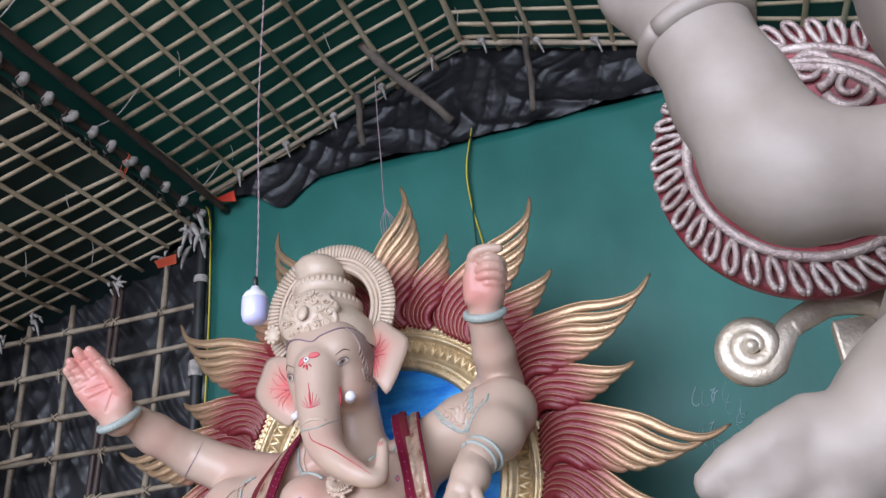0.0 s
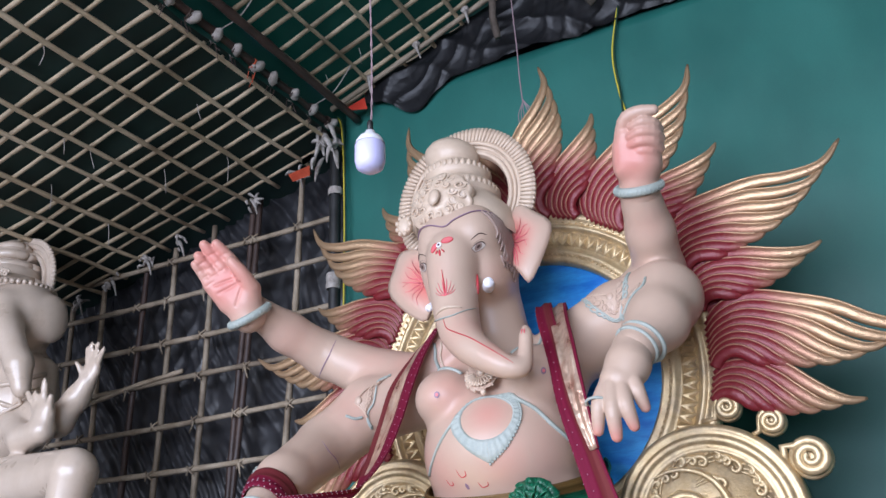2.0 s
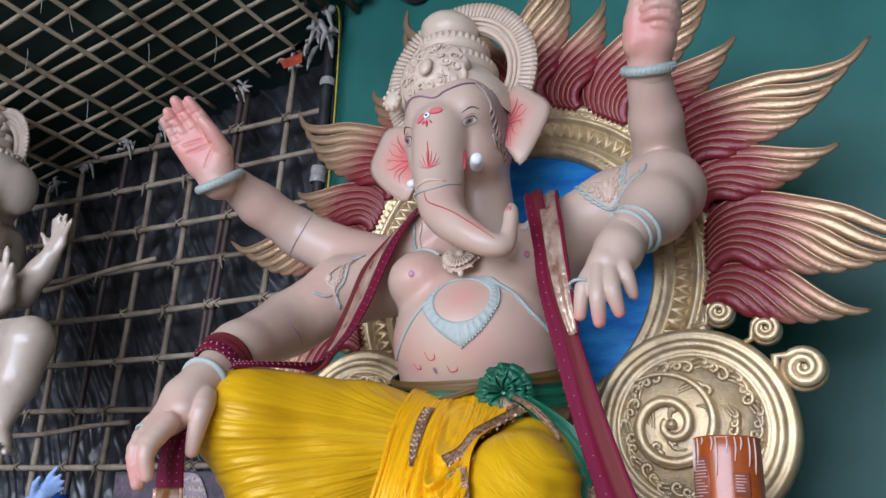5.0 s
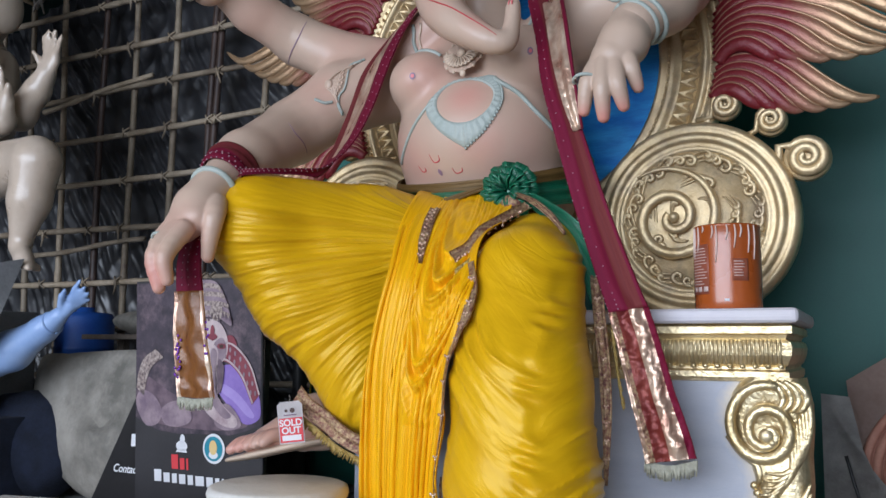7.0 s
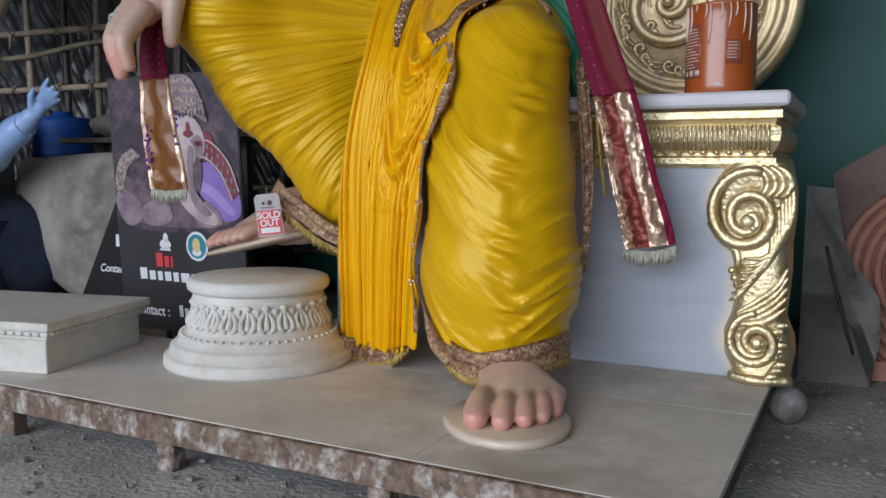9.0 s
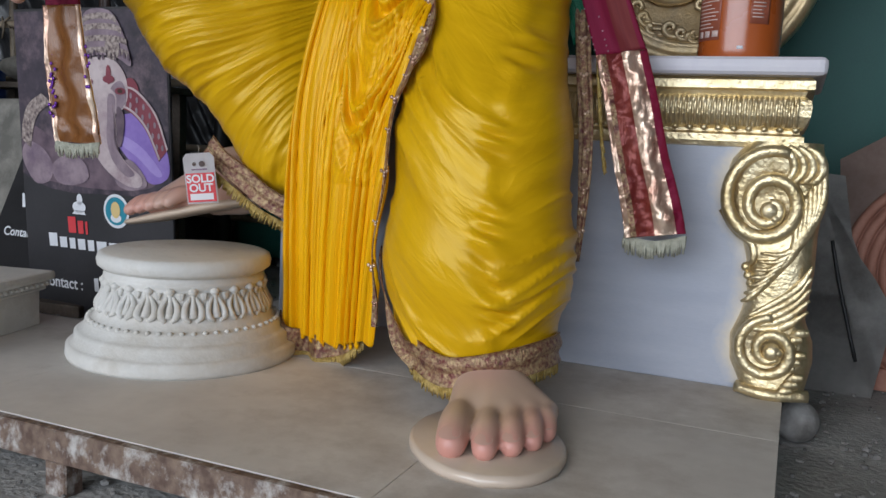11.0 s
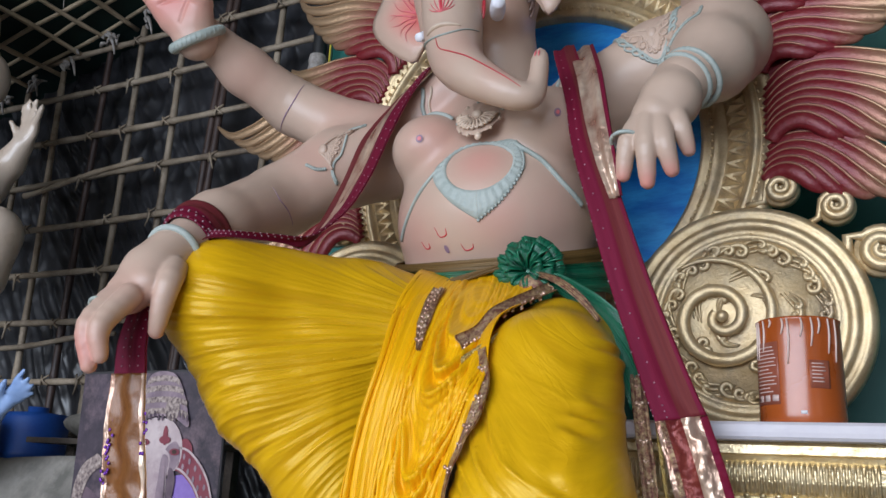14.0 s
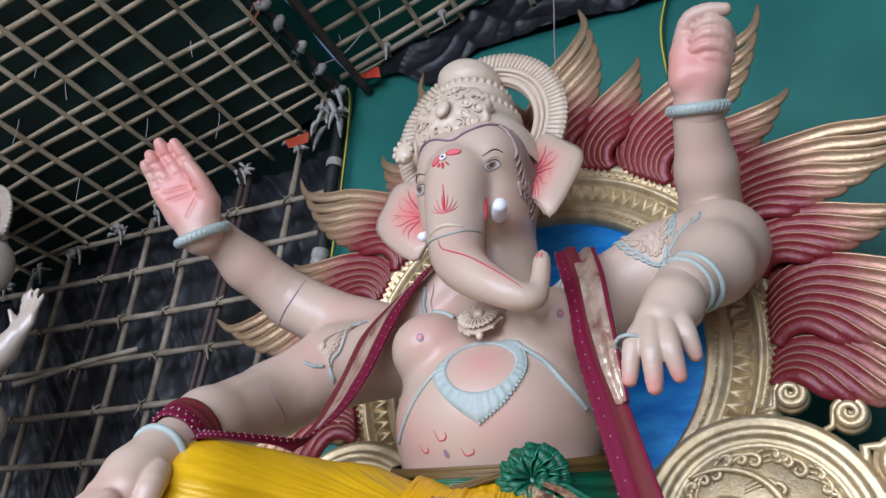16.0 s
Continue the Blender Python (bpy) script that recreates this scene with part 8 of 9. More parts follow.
for k in range(56):
    a = 2 * math.pi * k / 56
    v, f = blob_data((0.2625 * math.cos(a), 0.2625 * math.sin(a), 0.108), (0.008, 0.008, 0.006), 6, 4, (0, 0, math.degrees(a) + 30))
    obj("bead", v, f, PLASTER, ped)

# square plaster pedestal, turned a little
sq = thing("square_pedestal", "square white plaster pedestal with a beaded rim", "pedestal", (-1.36, -1.43, PZ))
sq.rotation_euler = (0, 0, radians(13))
sq.scale = (0.98, 0.92, 0.86)
for lo, hi, bv in (((-0.34, -0.27, 0.0), (0.34, 0.27, 0.13), 0.006), ((-0.355, -0.285, 0.13), (0.355, 0.285, 0.145), 0.006), ((-0.365, -0.295, 0.145), (0.365, 0.295, 0.165), 0.008), ((-0.376, -0.306, 0.165), (0.376, 0.306, 0.2), 0.012)):
    part("tier", box_bm(lo, hi, bv), PLASTER, sq)
for k in range(22):
    v, f = blob_data((0.366, -0.27 + 0.0257 * k, 0.155), 0.008, 6, 4)
    obj("bead", v, f, PLASTER, sq)
    v, f = blob_data((-0.34 + 0.032 * k, -0.296, 0.155), 0.008, 6, 4)
    obj("bead", v, f, PLASTER, sq)


# printed boards leaning behind the platform
FACE_PARTS = ("face_", "cheek_", "trunk_", "eye_", "pupil_", "forehead_", "crown_", "ear_")


def flat(parent, name, pts, mat, y=-0.002, label=""):
    bm = bmesh.new()
    if name.startswith(FACE_PARTS):
        pts = [(x + 0.04, z) for x, z in pts]
    bm.faces.new([bm.verts.new((x, y, z)) for x, z in pts])
    bmesh.ops.triangulate(bm, faces=bm.faces[:])
    return part(name, bm, mat, parent, label)


def soft(pts, n=40):
    """A closed smooth outline through the points."""
    p = list(pts)
    q = spline([(x, 0, z) for x, z in p[-2:] + p + p[:2]], n * 2)
    m = len(p) + 3
    lo, hi = int(2 / m * n * 2), int((len(p) + 2) / m * n * 2)
    return [(v[0], v[2]) for v in q[lo:hi]]


def disc(cx, cz, rx, rz, n=28, a0=0, a1=360):
    return [(cx + rx * math.cos(radians(a0 + (a1 - a0) * k / n)), cz + rz * math.sin(radians(a0 + (a1 - a0) * k / n))) for k in range(n + (a1 - a0 < 360))]


PW, PH = 0.74, 1.2
pb = thing("poster_board", "charcoal printed board with a violet portrait leaning upright", "poster", (-1.46, -0.5, -0.074))
pb.rotation_euler = (radians(3), 0, radians(-2))
pb.scale = (1.081, 1.081, 1.081)
part("panel", box_bm((-PW / 2, 0, 0.07), (PW / 2, 0.012, PH), 0.002, 1), POSTER, pb)
rim = [(-0.365, 1.19), (-0.365, 0.6), (-0.3, 0.57), (-0.22, 0.55), (-0.1, 0.54), (0.0, 0.545), (0.1, 0.55), (0.2, 0.55), (0.28, 0.57), (0.365, 0.6), (0.365, 1.19)]
flat(pb, "picture", rim[::-1], POSTER_V, -0.002, "violet grey printed portrait")
flat(pb, "haze_shape", soft([(-0.36, 0.72), (-0.3, 0.78), (-0.2, 0.74), (-0.1, 0.7), (0.05, 0.68), (0.2, 0.64), (0.3, 0.6), (0.2, 0.57), (0.0, 0.565), (-0.2, 0.575), (-0.34, 0.61)], 60), POSTER_D, -0.003)
flat(pb, "cloak_shape", soft([(0.09, 0.8), (0.2, 0.84), (0.31, 0.8), (0.355, 0.72), (0.36, 0.63), (0.28, 0.6), (0.2, 0.66), (0.13, 0.73)], 60), POSTER_P, -0.004)
flat(pb, "cloak_fold", soft([(0.16, 0.76), (0.25, 0.72), (0.33, 0.64), (0.3, 0.63), (0.22, 0.69), (0.15, 0.73)]), POSTER_Q, -0.005)
band_out = spline([(0.13, 0, 0.93), (0.22, 0, 0.92), (0.31, 0, 0.84), (0.36, 0, 0.72)], 20)
band_in = spline([(0.12, 0, 0.84), (0.18, 0, 0.85), (0.26, 0, 0.79), (0.32, 0, 0.68)], 20)
flat(pb, "cloak_band", [(p[0], p[2]) for p in band_out] + [(p[0], p[2]) for p in band_in[::-1]], POSTER_M, -0.006)
for k in range(2, 19):
    o, i_ = band_out[k], band_in[k]
    w = 0.3 if k % 2 else 0.7
    cx, cz = o[0] * w + i_[0] * (1 - w), o[2] * w + i_[2] * (1 - w)
    flat(pb, "band_mark", disc(cx, cz, 0.006, 0.011, 8), POSTER_K2, -0.008)
for off in (0.04, 0.93):
    edge_ = [(a_[0] * (1 - off) + b_[0] * off, a_[2] * (1 - off) + b_[2] * off) for a_, b_ in zip(band_out, band_in)]
    flat(pb, "band_edge", edge_ + [(x + 0.006, z + 0.006) for x, z in edge_[::-1]], POSTER_K, -0.008)
lace_out = spline([(-0.36, 0, 0.73), (-0.345, 0, 0.8), (-0.31, 0, 0.86), (-0.24, 0, 0.9)], 14)
flat(pb, "lace_band", [(p[0], p[2]) for p in lace_out] + [(p[0] + 0.05, p[2] - 0.035) for p in lace_out[::-1]], POSTER_C, -0.005)
flat(pb, "arm_shape", soft([(-0.36, 0.66), (-0.33, 0.72), (-0.25, 0.7), (-0.2, 0.64), (-0.22, 0.58), (-0.3, 0.57)]), POSTER_K2, -0.005)
flat(pb, "belly_shape", soft([(-0.2, 0.64), (-0.12, 0.68), (-0.04, 0.66), (-0.02, 0.6), (-0.1, 0.57), (-0.18, 0.58)]), POSTER_K2, -0.006)
flat(pb, "hand_shape", soft([(0.12, 0.64), (0.18, 0.68), (0.24, 0.64), (0.26, 0.59), (0.18, 0.57), (0.12, 0.59)]), POSTER_K2, -0.007)
flat(pb, "ear_shape", soft([(0.12, 0.94), (0.17, 0.96), (0.2, 0.92), (0.17, 0.86), (0.13, 0.87)]), POSTER_M, -0.0075)
flat(pb, "ear_shape", soft([(-0.09, 0.96), (-0.14, 0.95), (-0.16, 0.89), (-0.12, 0.85), (-0.08, 0.88)]), POSTER_D, -0.004)
flat(pb, "face_shape", soft([(-0.08, 0.93), (-0.07, 1.0), (0.0, 1.03), (0.09, 1.02), (0.14, 0.97), (0.15, 0.9), (0.12, 0.85), (0.05, 0.83), (-0.04, 0.85)], 50), POSTER_K, -0.008)
flat(pb, "cheek_shape", soft([(0.07, 0.92), (0.12, 0.95), (0.145, 0.9), (0.12, 0.855), (0.08, 0.85)]), POSTER_K2, -0.0085)
flat(pb, "trunk_shape", soft([(-0.045, 0.9), (0.03, 0.93), (0.095, 0.9), (0.085, 0.8), (0.085, 0.73), (0.13, 0.67), (0.2, 0.62), (0.19, 0.585), (0.12, 0.59), (0.03, 0.64), (-0.025, 0.71), (-0.045, 0.8)], 60), POSTER_K, -0.009)
flat(pb, "trunk_shade", soft([(0.06, 0.9), (0.092, 0.89), (0.083, 0.8), (0.083, 0.73), (0.125, 0.67), (0.17, 0.63), (0.13, 0.62), (0.07, 0.67), (0.045, 0.74), (0.05, 0.82)], 50), POSTER_K2, -0.01)
flat(pb, "trunk_gap", soft([(0.1, 0.86), (0.13, 0.83), (0.12, 0.75), (0.1, 0.72), (0.092, 0.78)]), POSTER_D, -0.0095)
for ex, ez in ((-0.034, 0.945), (0.118, 0.915)):
    flat(pb, "eye_shape", disc(ex, ez, 0.025, 0.012, 14), POSTER_M, -0.011)
    flat(pb, "pupil_shape", disc(ex, ez, 0.012, 0.008, 10), DARKP, -0.012)
flat(pb, "forehead_mark", disc(0.066, 0.97, 0.012, 0.034, 14), POSTER_M, -0.011)
flat(pb, "forehead_mark", disc(0.066, 0.955, 0.028, 0.014, 14), POSTER_M, -0.0115)
flat(pb, "crown_shape", soft([(-0.095, 1.01), (-0.08, 1.08), (-0.06, 1.14), (-0.03, 1.185), (0.03, 1.195), (0.09, 1.18), (0.13, 1.13), (0.16, 1.06), (0.17, 1.0), (0.1, 1.03), (0.0, 1.035)], 50), POSTER_K2, -0.0094)
for k, (w_, z_, x_) in enumerate(((0.125, 1.045, 0.04), (0.118, 1.085, 0.038), (0.1, 1.125, 0.034), (0.08, 1.16, 0.032))):
    arc = [(x_ + w_ * math.cos(radians(a)), z_ + 0.02 * math.sin(radians(a))) for a in range(0, 181, 9)]
    flat(pb, "crown_band", arc + [(x, z - 0.02) for x, z in arc[::-1]], POSTER_C, -0.0098 - 0.0004 * k)
flat(pb, "crown_jewel", disc(0.09, 1.06, 0.035, 0.04), POSTER_C, -0.0125)
for k in range(13):
    flat(pb, "crown_mark", disc(-0.075 + 0.02 * k, 1.036 + 0.008 * math.sin(k * 2), 0.006, 0.012, 8), POSTER_D, -0.0125)
flat(pb, "badge_ring", disc(0.108, 0.49, 0.062, 0.062), INKW, -0.003, "round teal badge with a white rim")
flat(pb, "badge", disc(0.108, 0.49, 0.051, 0.051), INKT, -0.005)
flat(pb, "badge_mark", disc(0.108, 0.495, 0.022, 0.03), INKY, -0.007)
flat(pb, "badge_mark", disc(0.108, 0.465, 0.026, 0.016), INKW, -0.006)
flat(pb, "emblem", disc(-0.078, 0.49, 0.034, 0.022, 14), INKW, -0.003, "small white emblem")
flat(pb, "emblem_top", disc(-0.074, 0.518, 0.015, 0.022, 12), INKW, -0.003)
flat(pb, "emblem_base", [(-0.115, 0.463), (-0.045, 0.463), (-0.055, 0.478), (-0.1, 0.478)], INKW, -0.003)


def name_bars(parent, x, z, widths, h, mat, gap=0.008):
    for k, w in enumerate(widths):
        hh = h * (1.25 if k == 0 else 1.0)
        flat(parent, "print_bar", [(x + 0.003, z), (x + w, z + 0.002), (x + w - 0.002, z + hh), (x, z + hh - 0.002)], mat, -0.003)
        x += w + gap


name_bars(pb, -0.14, 0.39, (0.042, 0.03, 0.014), 0.05, INKR)
name_bars(pb, -0.245, 0.33, (0.046, 0.04, 0.032, 0.04, 0.034, 0.052, 0.04, 0.026, 0.014), 0.042, INKW, 0.011)
tv_, tf_ = text_data("Contact :", 0.062, 0.0, 0.001)
obj("lettering", [(x * 0.95 - 0.3, -0.003, z + 0.175) for x, y, z in tv_], tf_, INKW, pb, "white lettering", smooth=False)
name_bars(pb, -0.02, 0.178, (0.024,) * 9, 0.042, INKW, 0.008)

pb2 = thing("poster_board", "second charcoal printed board leaning behind the first", "poster", (-1.96, -0.4, 0.0))
pb2.rotation_euler = (radians(-3), 0, 0)
bm = bmesh.new()
bm.faces.new([bm.verts.new(q) for q in ((-0.34, 0, 0.1), (0.3, 0, 0.0), (0.36, 0, 1.0), (0.1, 0, 1.0))])
bmesh.ops.solidify(bm, geom=bm.faces[:], thickness=0.012)
part("panel", bm, POSTER, pb2)
name_bars(pb2, -0.075, 0.41, (0.05, 0.036, 0.03), 0.05, INKW)
tv_, tf_ = text_data("Contact", 0.055, 0.2, 0.001)
obj("lettering", [(x - 0.185, -0.003, z + 0.28) for x, y, z in tv_], tf_, INKW, pb2, smooth=False)

# sold tag hanging at the hem
tag = thing("sold_tag", "white and red card tag hung on the hem, reading sold out", "tag", (-0.555, -1.02, 0.725))
tag.rotation_euler = (radians(4), radians(-6), radians(25))
tag.scale = (0.76, 0.76, 0.76)
bm = bmesh.new()
bm.faces.new([bm.verts.new(q) for q in ((-0.06, 0, -0.205), (0.06, 0, -0.205), (0.06, 0, -0.025), (0.045, 0, -0.008), (-0.045, 0, -0.008), (-0.06, 0, -0.025))])
bmesh.ops.solidify(bm, geom=bm.faces[:], thickness=0.002)
part("card", bm, TAGW, tag)
flat(tag, "red_field", [(-0.055, -0.198), (0.055, -0.198), (0.055, -0.085), (-0.055, -0.085)], INKR, -0.003)
flat(tag, "white_box", [(-0.045, -0.19), (0.045, -0.19), (0.045, -0.165), (-0.045, -0.165)], TAGW, -0.0045)
for words, z in (("SOLD", -0.121), ("OUT", -0.157)):
    tv_, tf_ = text_data(words, 0.043, 0.0, 0.0012)
    wd = max(q[0] for q in tv_)
    obj("lettering", [(x - wd / 2, -0.0045, q + z) for x, y, q in tv_], tf_, INKW, tag, "white lettering", smooth=False)
flat(tag, "tag_mark", disc(0.012, -0.05, 0.012, 0.012, 12), DARKP, -0.003)
flat(tag, "tag_mark", disc(-0.018, -0.05, 0.008, 0.008, 8), DARKP, -0.003)
flat(tag, "tag_mark", [(-0.03, -0.074), (0.03, -0.074), (0.03, -0.068), (-0.03, -0.068)], MAUVEP, -0.003)
v, f = tube_data(spline([(0, 0, -0.012), (0.006, 0.005, 0.01), (0.0, 0.012, 0.02)], 8), 0.0015, 5)
obj("string", v, f, RAG, tag)

# bulb on its cord
bulb = thing("hanging_bulb", "frosted white bulb hanging on a mauve twisted cord", "bulb", (0.238, -1.965, 2.335))
v, f = lathe_data([(0.0, 0.0), (0.025, 0.003), (0.04, 0.014), (0.046, 0.035), (0.046, 0.085), (0.044, 0.092)], 32)
obj("globe", v, f, BULBW, bulb)
v, f = lathe_data([(0.0455, 0.092), (0.044, 0.1), (0.034, 0.117), (0.02, 0.126), (0.014, 0.14), (0.0, 0.141)], 32)
obj("collar", v, f, BULBC, bulb)
v, f = lathe_data([(0.0, 0.135), (0.009, 0.138), (0.0095, 0.17), (0.006, 0.178), (0.0, 0.179)], 14)
obj("holder", v, f, BLACKP, bulb)
for ph in (0, math.pi):
    pts = [(0.002 * math.sin(z * 70 + ph) + 0.006 * math.sin(z * 5), 0.002 * math.cos(z * 70 + ph), z) for z in np.linspace(0.17, 3.22, 170)]
    v, f = tube_data(pts, 0.0016, 5)
    obj("cord", v, f, CORD, bulb)

# loose wire hanging before the tarpaulin
lw = thing("loose_wire", "thin grey wire hanging with a tangled loop end", "wire")
wire("strand", [(-0.225, 0.5, 5.3), (-0.22, 0.5, 4.9), (-0.21, 0.5, 4.55), (-0.208, 0.5, 4.3), (-0.2, 0.5, 4.12)], 0.004, CORD, lw)
for k in range(3):
    wire("loop", [(-0.2, 0.5, 4.12), (-0.23 + 0.02 * k, 0.48, 4.0), (-0.2 + 0.01 * k, 0.5, 3.86), (-0.17 + 0.02 * k, 0.52, 4.0), (-0.2, 0.5, 4.14)], 0.003, CORD, lw, 24)
v, f = tube_data([(-0.2, 0.5, 3.88), (-0.205, 0.5, 3.83)], 0.012, 8)
obj("plug", v, f, BLACKP, lw)


# ---- the ivory idol in the background ----
ic = Clay((-4.5, -1.0, 1.1), (-2.25, 0.35, 3.95), 0.0165)
ic.ball((-3.75, -0.3, 2.45), (0.36, 0.3, 0.45), 0.05)
ic.ball((-3.97, -0.35, 3.1), (0.3, 0.3, 0.3), 0.05)
ic.ball((-3.89, -0.38, 3.33), (0.25, 0.25, 0.18), 0.06)
ic.ball((-3.63, -0.4, 3.02), (0.25, 0.26, 0.26), 0.05)
ic.chain([(-3.58, -0.58, 3.02), (-3.46, -0.63, 2.85), (-3.27, -0.62, 2.6), (-3.22, -0.61, 2.44)], (0.14, 0.11, 0.085, 0.06), 0.04)
ic.ball((-3.42, -0.32, 3.0), (0.07, 0.13, 0.17), 0.03)
ic.chain([(-3.5, -0.3, 2.62), (-3.32, -0.4, 2.3), (-3.07, -0.42, 2.25), (-2.93, -0.42, 2.37), (-2.86, -0.42, 2.46)], (0.14, 0.12, 0.095, 0.075, 0.06), 0.04)
ic.ball((-2.82, -0.42, 2.53), (0.062, 0.036, 0.08), 0.02, (0, 18, 0))
for bx, bz, tx_, tz_ in ((-2.86, 2.58, -2.835, 2.665), (-2.83, 2.6, -2.8, 2.685), (-2.795, 2.59, -2.745, 2.68), (-2.77, 2.565, -2.69, 2.635)):
    ic.limb((bx, -0.43, bz), (tx_, -0.47, tz_), 0.023, 0.018, 0.008)
ic.limb((-2.875, -0.44, 2.5), (-2.905, -0.48, 2.58), 0.022, 0.017, 0.01)
ic.chain([(-3.4, -0.5, 2.25), (-3.2, -0.56, 2.14), (-3.0, -0.58, 2.16)], (0.1, 0.085, 0.08), 0.03)
ic.ball((-3.0, -0.59, 2.25), (0.085, 0.055, 0.1), 0.03)
for bx, bz, tx_, tz_ in ((-3.06, 2.29, -3.125, 2.4), (-3.03, 2.31, -3.055, 2.385), (-2.995, 2.32, -2.985, 2.45), (-2.945, 2.29, -2.905, 2.345)):
    ic.limb((bx, -0.6, bz), (tx_, -0.63, tz_), 0.029, 0.021, 0.01)
ic.limb((-3.55, -0.5, 1.86), (-2.52, -0.72, 1.865), 0.2, 0.125, 0.05)
ic.chain([(-2.5, -0.72, 1.85), (-2.54, -0.72, 1.65), (-2.585, -0.72, 1.45)], (0.128, 0.11, 0.06), 0.03)
ic.chain([(-2.59, -0.72, 1.41), (-2.5, -0.76, 1.345), (-2.42, -0.79, 1.305)], (0.056, 0.046, 0.028), 0.03)
for k in range(4):
    ic.limb((-2.44, -0.81 + 0.03 * k, 1.308), (-2.385 - 0.012 * k, -0.815 + 0.03 * k, 1.29), 0.02, 0.016, 0.008)
v, f = ic.skin()
v = relax(v, f, 2)
g = Geo()
g.add(v, f)
for rad_, tub in ((0.36, 0.02), (0.33, 0.025), (0.27, 0.02)):
    g.add(*tube_data([(-3.89 + rad_ * math.cos(radians(a)), -0.28, 3.32 + rad_ * math.sin(radians(a))) for a in range(-30, 211, 6)], tub, 7))
ring_pts = [(-3.89 + r * math.cos(radians(a)), -0.28 + y, 3.32 + r * math.sin(radians(a))) for a in range(-30, 211, 6) for r, y in ((0.25, 0), (0.36, 0), (0.36, 0.03), (0.25, 0.03))]
g.add(ring_pts, grid_faces(41, 4, True))
for a in range(-30, 211, 5):
    g.add(*blob_data((-3.89 + 0.375 * math.cos(radians(a)), -0.285, 3.32 + 0.375 * math.sin(radians(a))), 0.018, 6, 5))
for z, r in ((3.3, 0.27), (3.42, 0.22), (3.52, 0.16), (3.6, 0.1)):
    g.add(*tube_data([(-3.91 + r * math.cos(2 * math.pi * k / 30), -0.36 + r * math.sin(2 * math.pi * k / 30), z) for k in range(31)], 0.035, 7))
g.add(*blob_data((-3.91, -0.36, 3.48), (0.16, 0.16, 0.2), 14, 9))
for k in range(40):
    a = 2 * math.pi * k / 40
    g.add(*blob_data((-3.73 + 0.25 * math.cos(a), -0.4 + 0.25 * math.sin(a), 3.23), 0.02, 6, 5))
for k in range(5):
    c = np.array((-3.56 - 0.05 * k, -0.62 + 0.012 * k, 3.27 + 0.02 * (2 - abs(k - 2))))
    g.add(*tube_data([c + np.array((0.03 * (1 - q / 16) * math.cos(q * 0.6), -0.01, 0.03 * (1 - q / 16) * math.sin(q * 0.6))) for q in range(15)], 0.009, 6))
for r_, z_ in ((0.3, 2.62), (0.34, 2.5)):
    p = ic.snap(np.array([(-3.62 + r_ * math.cos(radians(a)), -0.32 + 0.9 * r_ * math.sin(radians(a)), z_ - 0.1 * math.sin(radians(-a))) for a in range(-170, -9, 8)]), 0.006)
    g.add(*tube_data(p, 0.017, 7))
p = ic.snap(np.array([(-3.52 + 0.16 * math.cos(radians(a)), -0.6, 2.48 + 0.16 * math.sin(radians(a))) for a in range(180, 361, 12)]), 0.006)
g.add(*tube_data(p, 0.014, 7))
ivory = tagged(g.make("idol", [PRIMER]), "unpainted glossy ivory plaster seated idol", "statue")
ivory.matrix_world = Matrix.Translation((-0.06, 0.22, -0.07)) @ Matrix.Diagonal((1.071, 1.0, 1.071, 1.0))
part_b = box_bm((-3.95, -0.75, 0.0), (-2.72, 0.2, 1.3), 0.01)
st = thing("plinth", "dusty grey plinth boxed in under the ivory idol", "plinth")
bm = bmesh.new()
for q in (((-4.6, -0.7, 0.0), (-3.45, 0.1, 1.12)),):
    bm.free()
    bm = box_bm(q[0], q[1], 0.01)
part_b.free()
part("box", bm, GREYBOARD, st)
bm = bmesh.new()
bm.faces.new([bm.verts.new(q) for q in ((-3.3, -0.8, 1.28), (-2.62, -0.62, 1.36), (-2.9, -0.62, 0.86), (-3.3, -0.78, 0.8))])
bmesh.ops.solidify(bm, geom=bm.faces[:], thickness=0.02)
part("leaning_sheet", bm, GREYBOARD, st)

# ---- the sky blue figure's arm, cast apart ----
bc = Clay((-3.5, -0.95, 0.5), (-2.2, 0.05, 1.4), 0.012)
bc.chain([(-3.25, -0.45, 0.8), (-2.95, -0.42, 0.88), (-2.72, -0.4, 1.0), (-2.62, -0.4, 1.06)], (0.13, 0.11, 0.07, 0.05), 0.04)
bc.ball((-2.55, -0.4, 1.11), (0.08, 0.035, 0.045), 0.03, (0, -35, 0))
for tip in ((-2.405, -0.445, 1.25), (-2.385, -0.425, 1.215), (-2.385, -0.4, 1.185), (-2.41, -0.375, 1.155)):
    base = (-2.5, -0.4 + (tip[1] + 0.41) * 0.6, 1.125 + (tip[2] - 1.165) * 0.4)
    bc.chain([base, tuple((p + q) / 2 + (0.006 if i == 2 else 0) for i, (p, q) in enumerate(zip(base, tip))), tip], (0.02, 0.0165, 0.012), 0.005)
bc.chain([(-2.56, -0.43, 1.12), (-2.52, -0.46, 1.17), (-2.485, -0.47, 1.2)], (0.022, 0.018, 0.013), 0.008)
bc.limb((-3.25, -0.45, 0.8), (-3.3, -0.4, 0.55), 0.13, 0.12, 0.05)
v, f = bc.skin()
v = relax(v, f, 1)
g = Geo()
g.add(v, f)
g.add(*tube_data([(-2.66 + 0.02 * math.cos(a), -0.4 + 0.06 * math.sin(a), 1.03 - 0.055 * math.cos(a)) for a in np.linspace(0, 2 * math.pi, 22)], 0.01, 6))
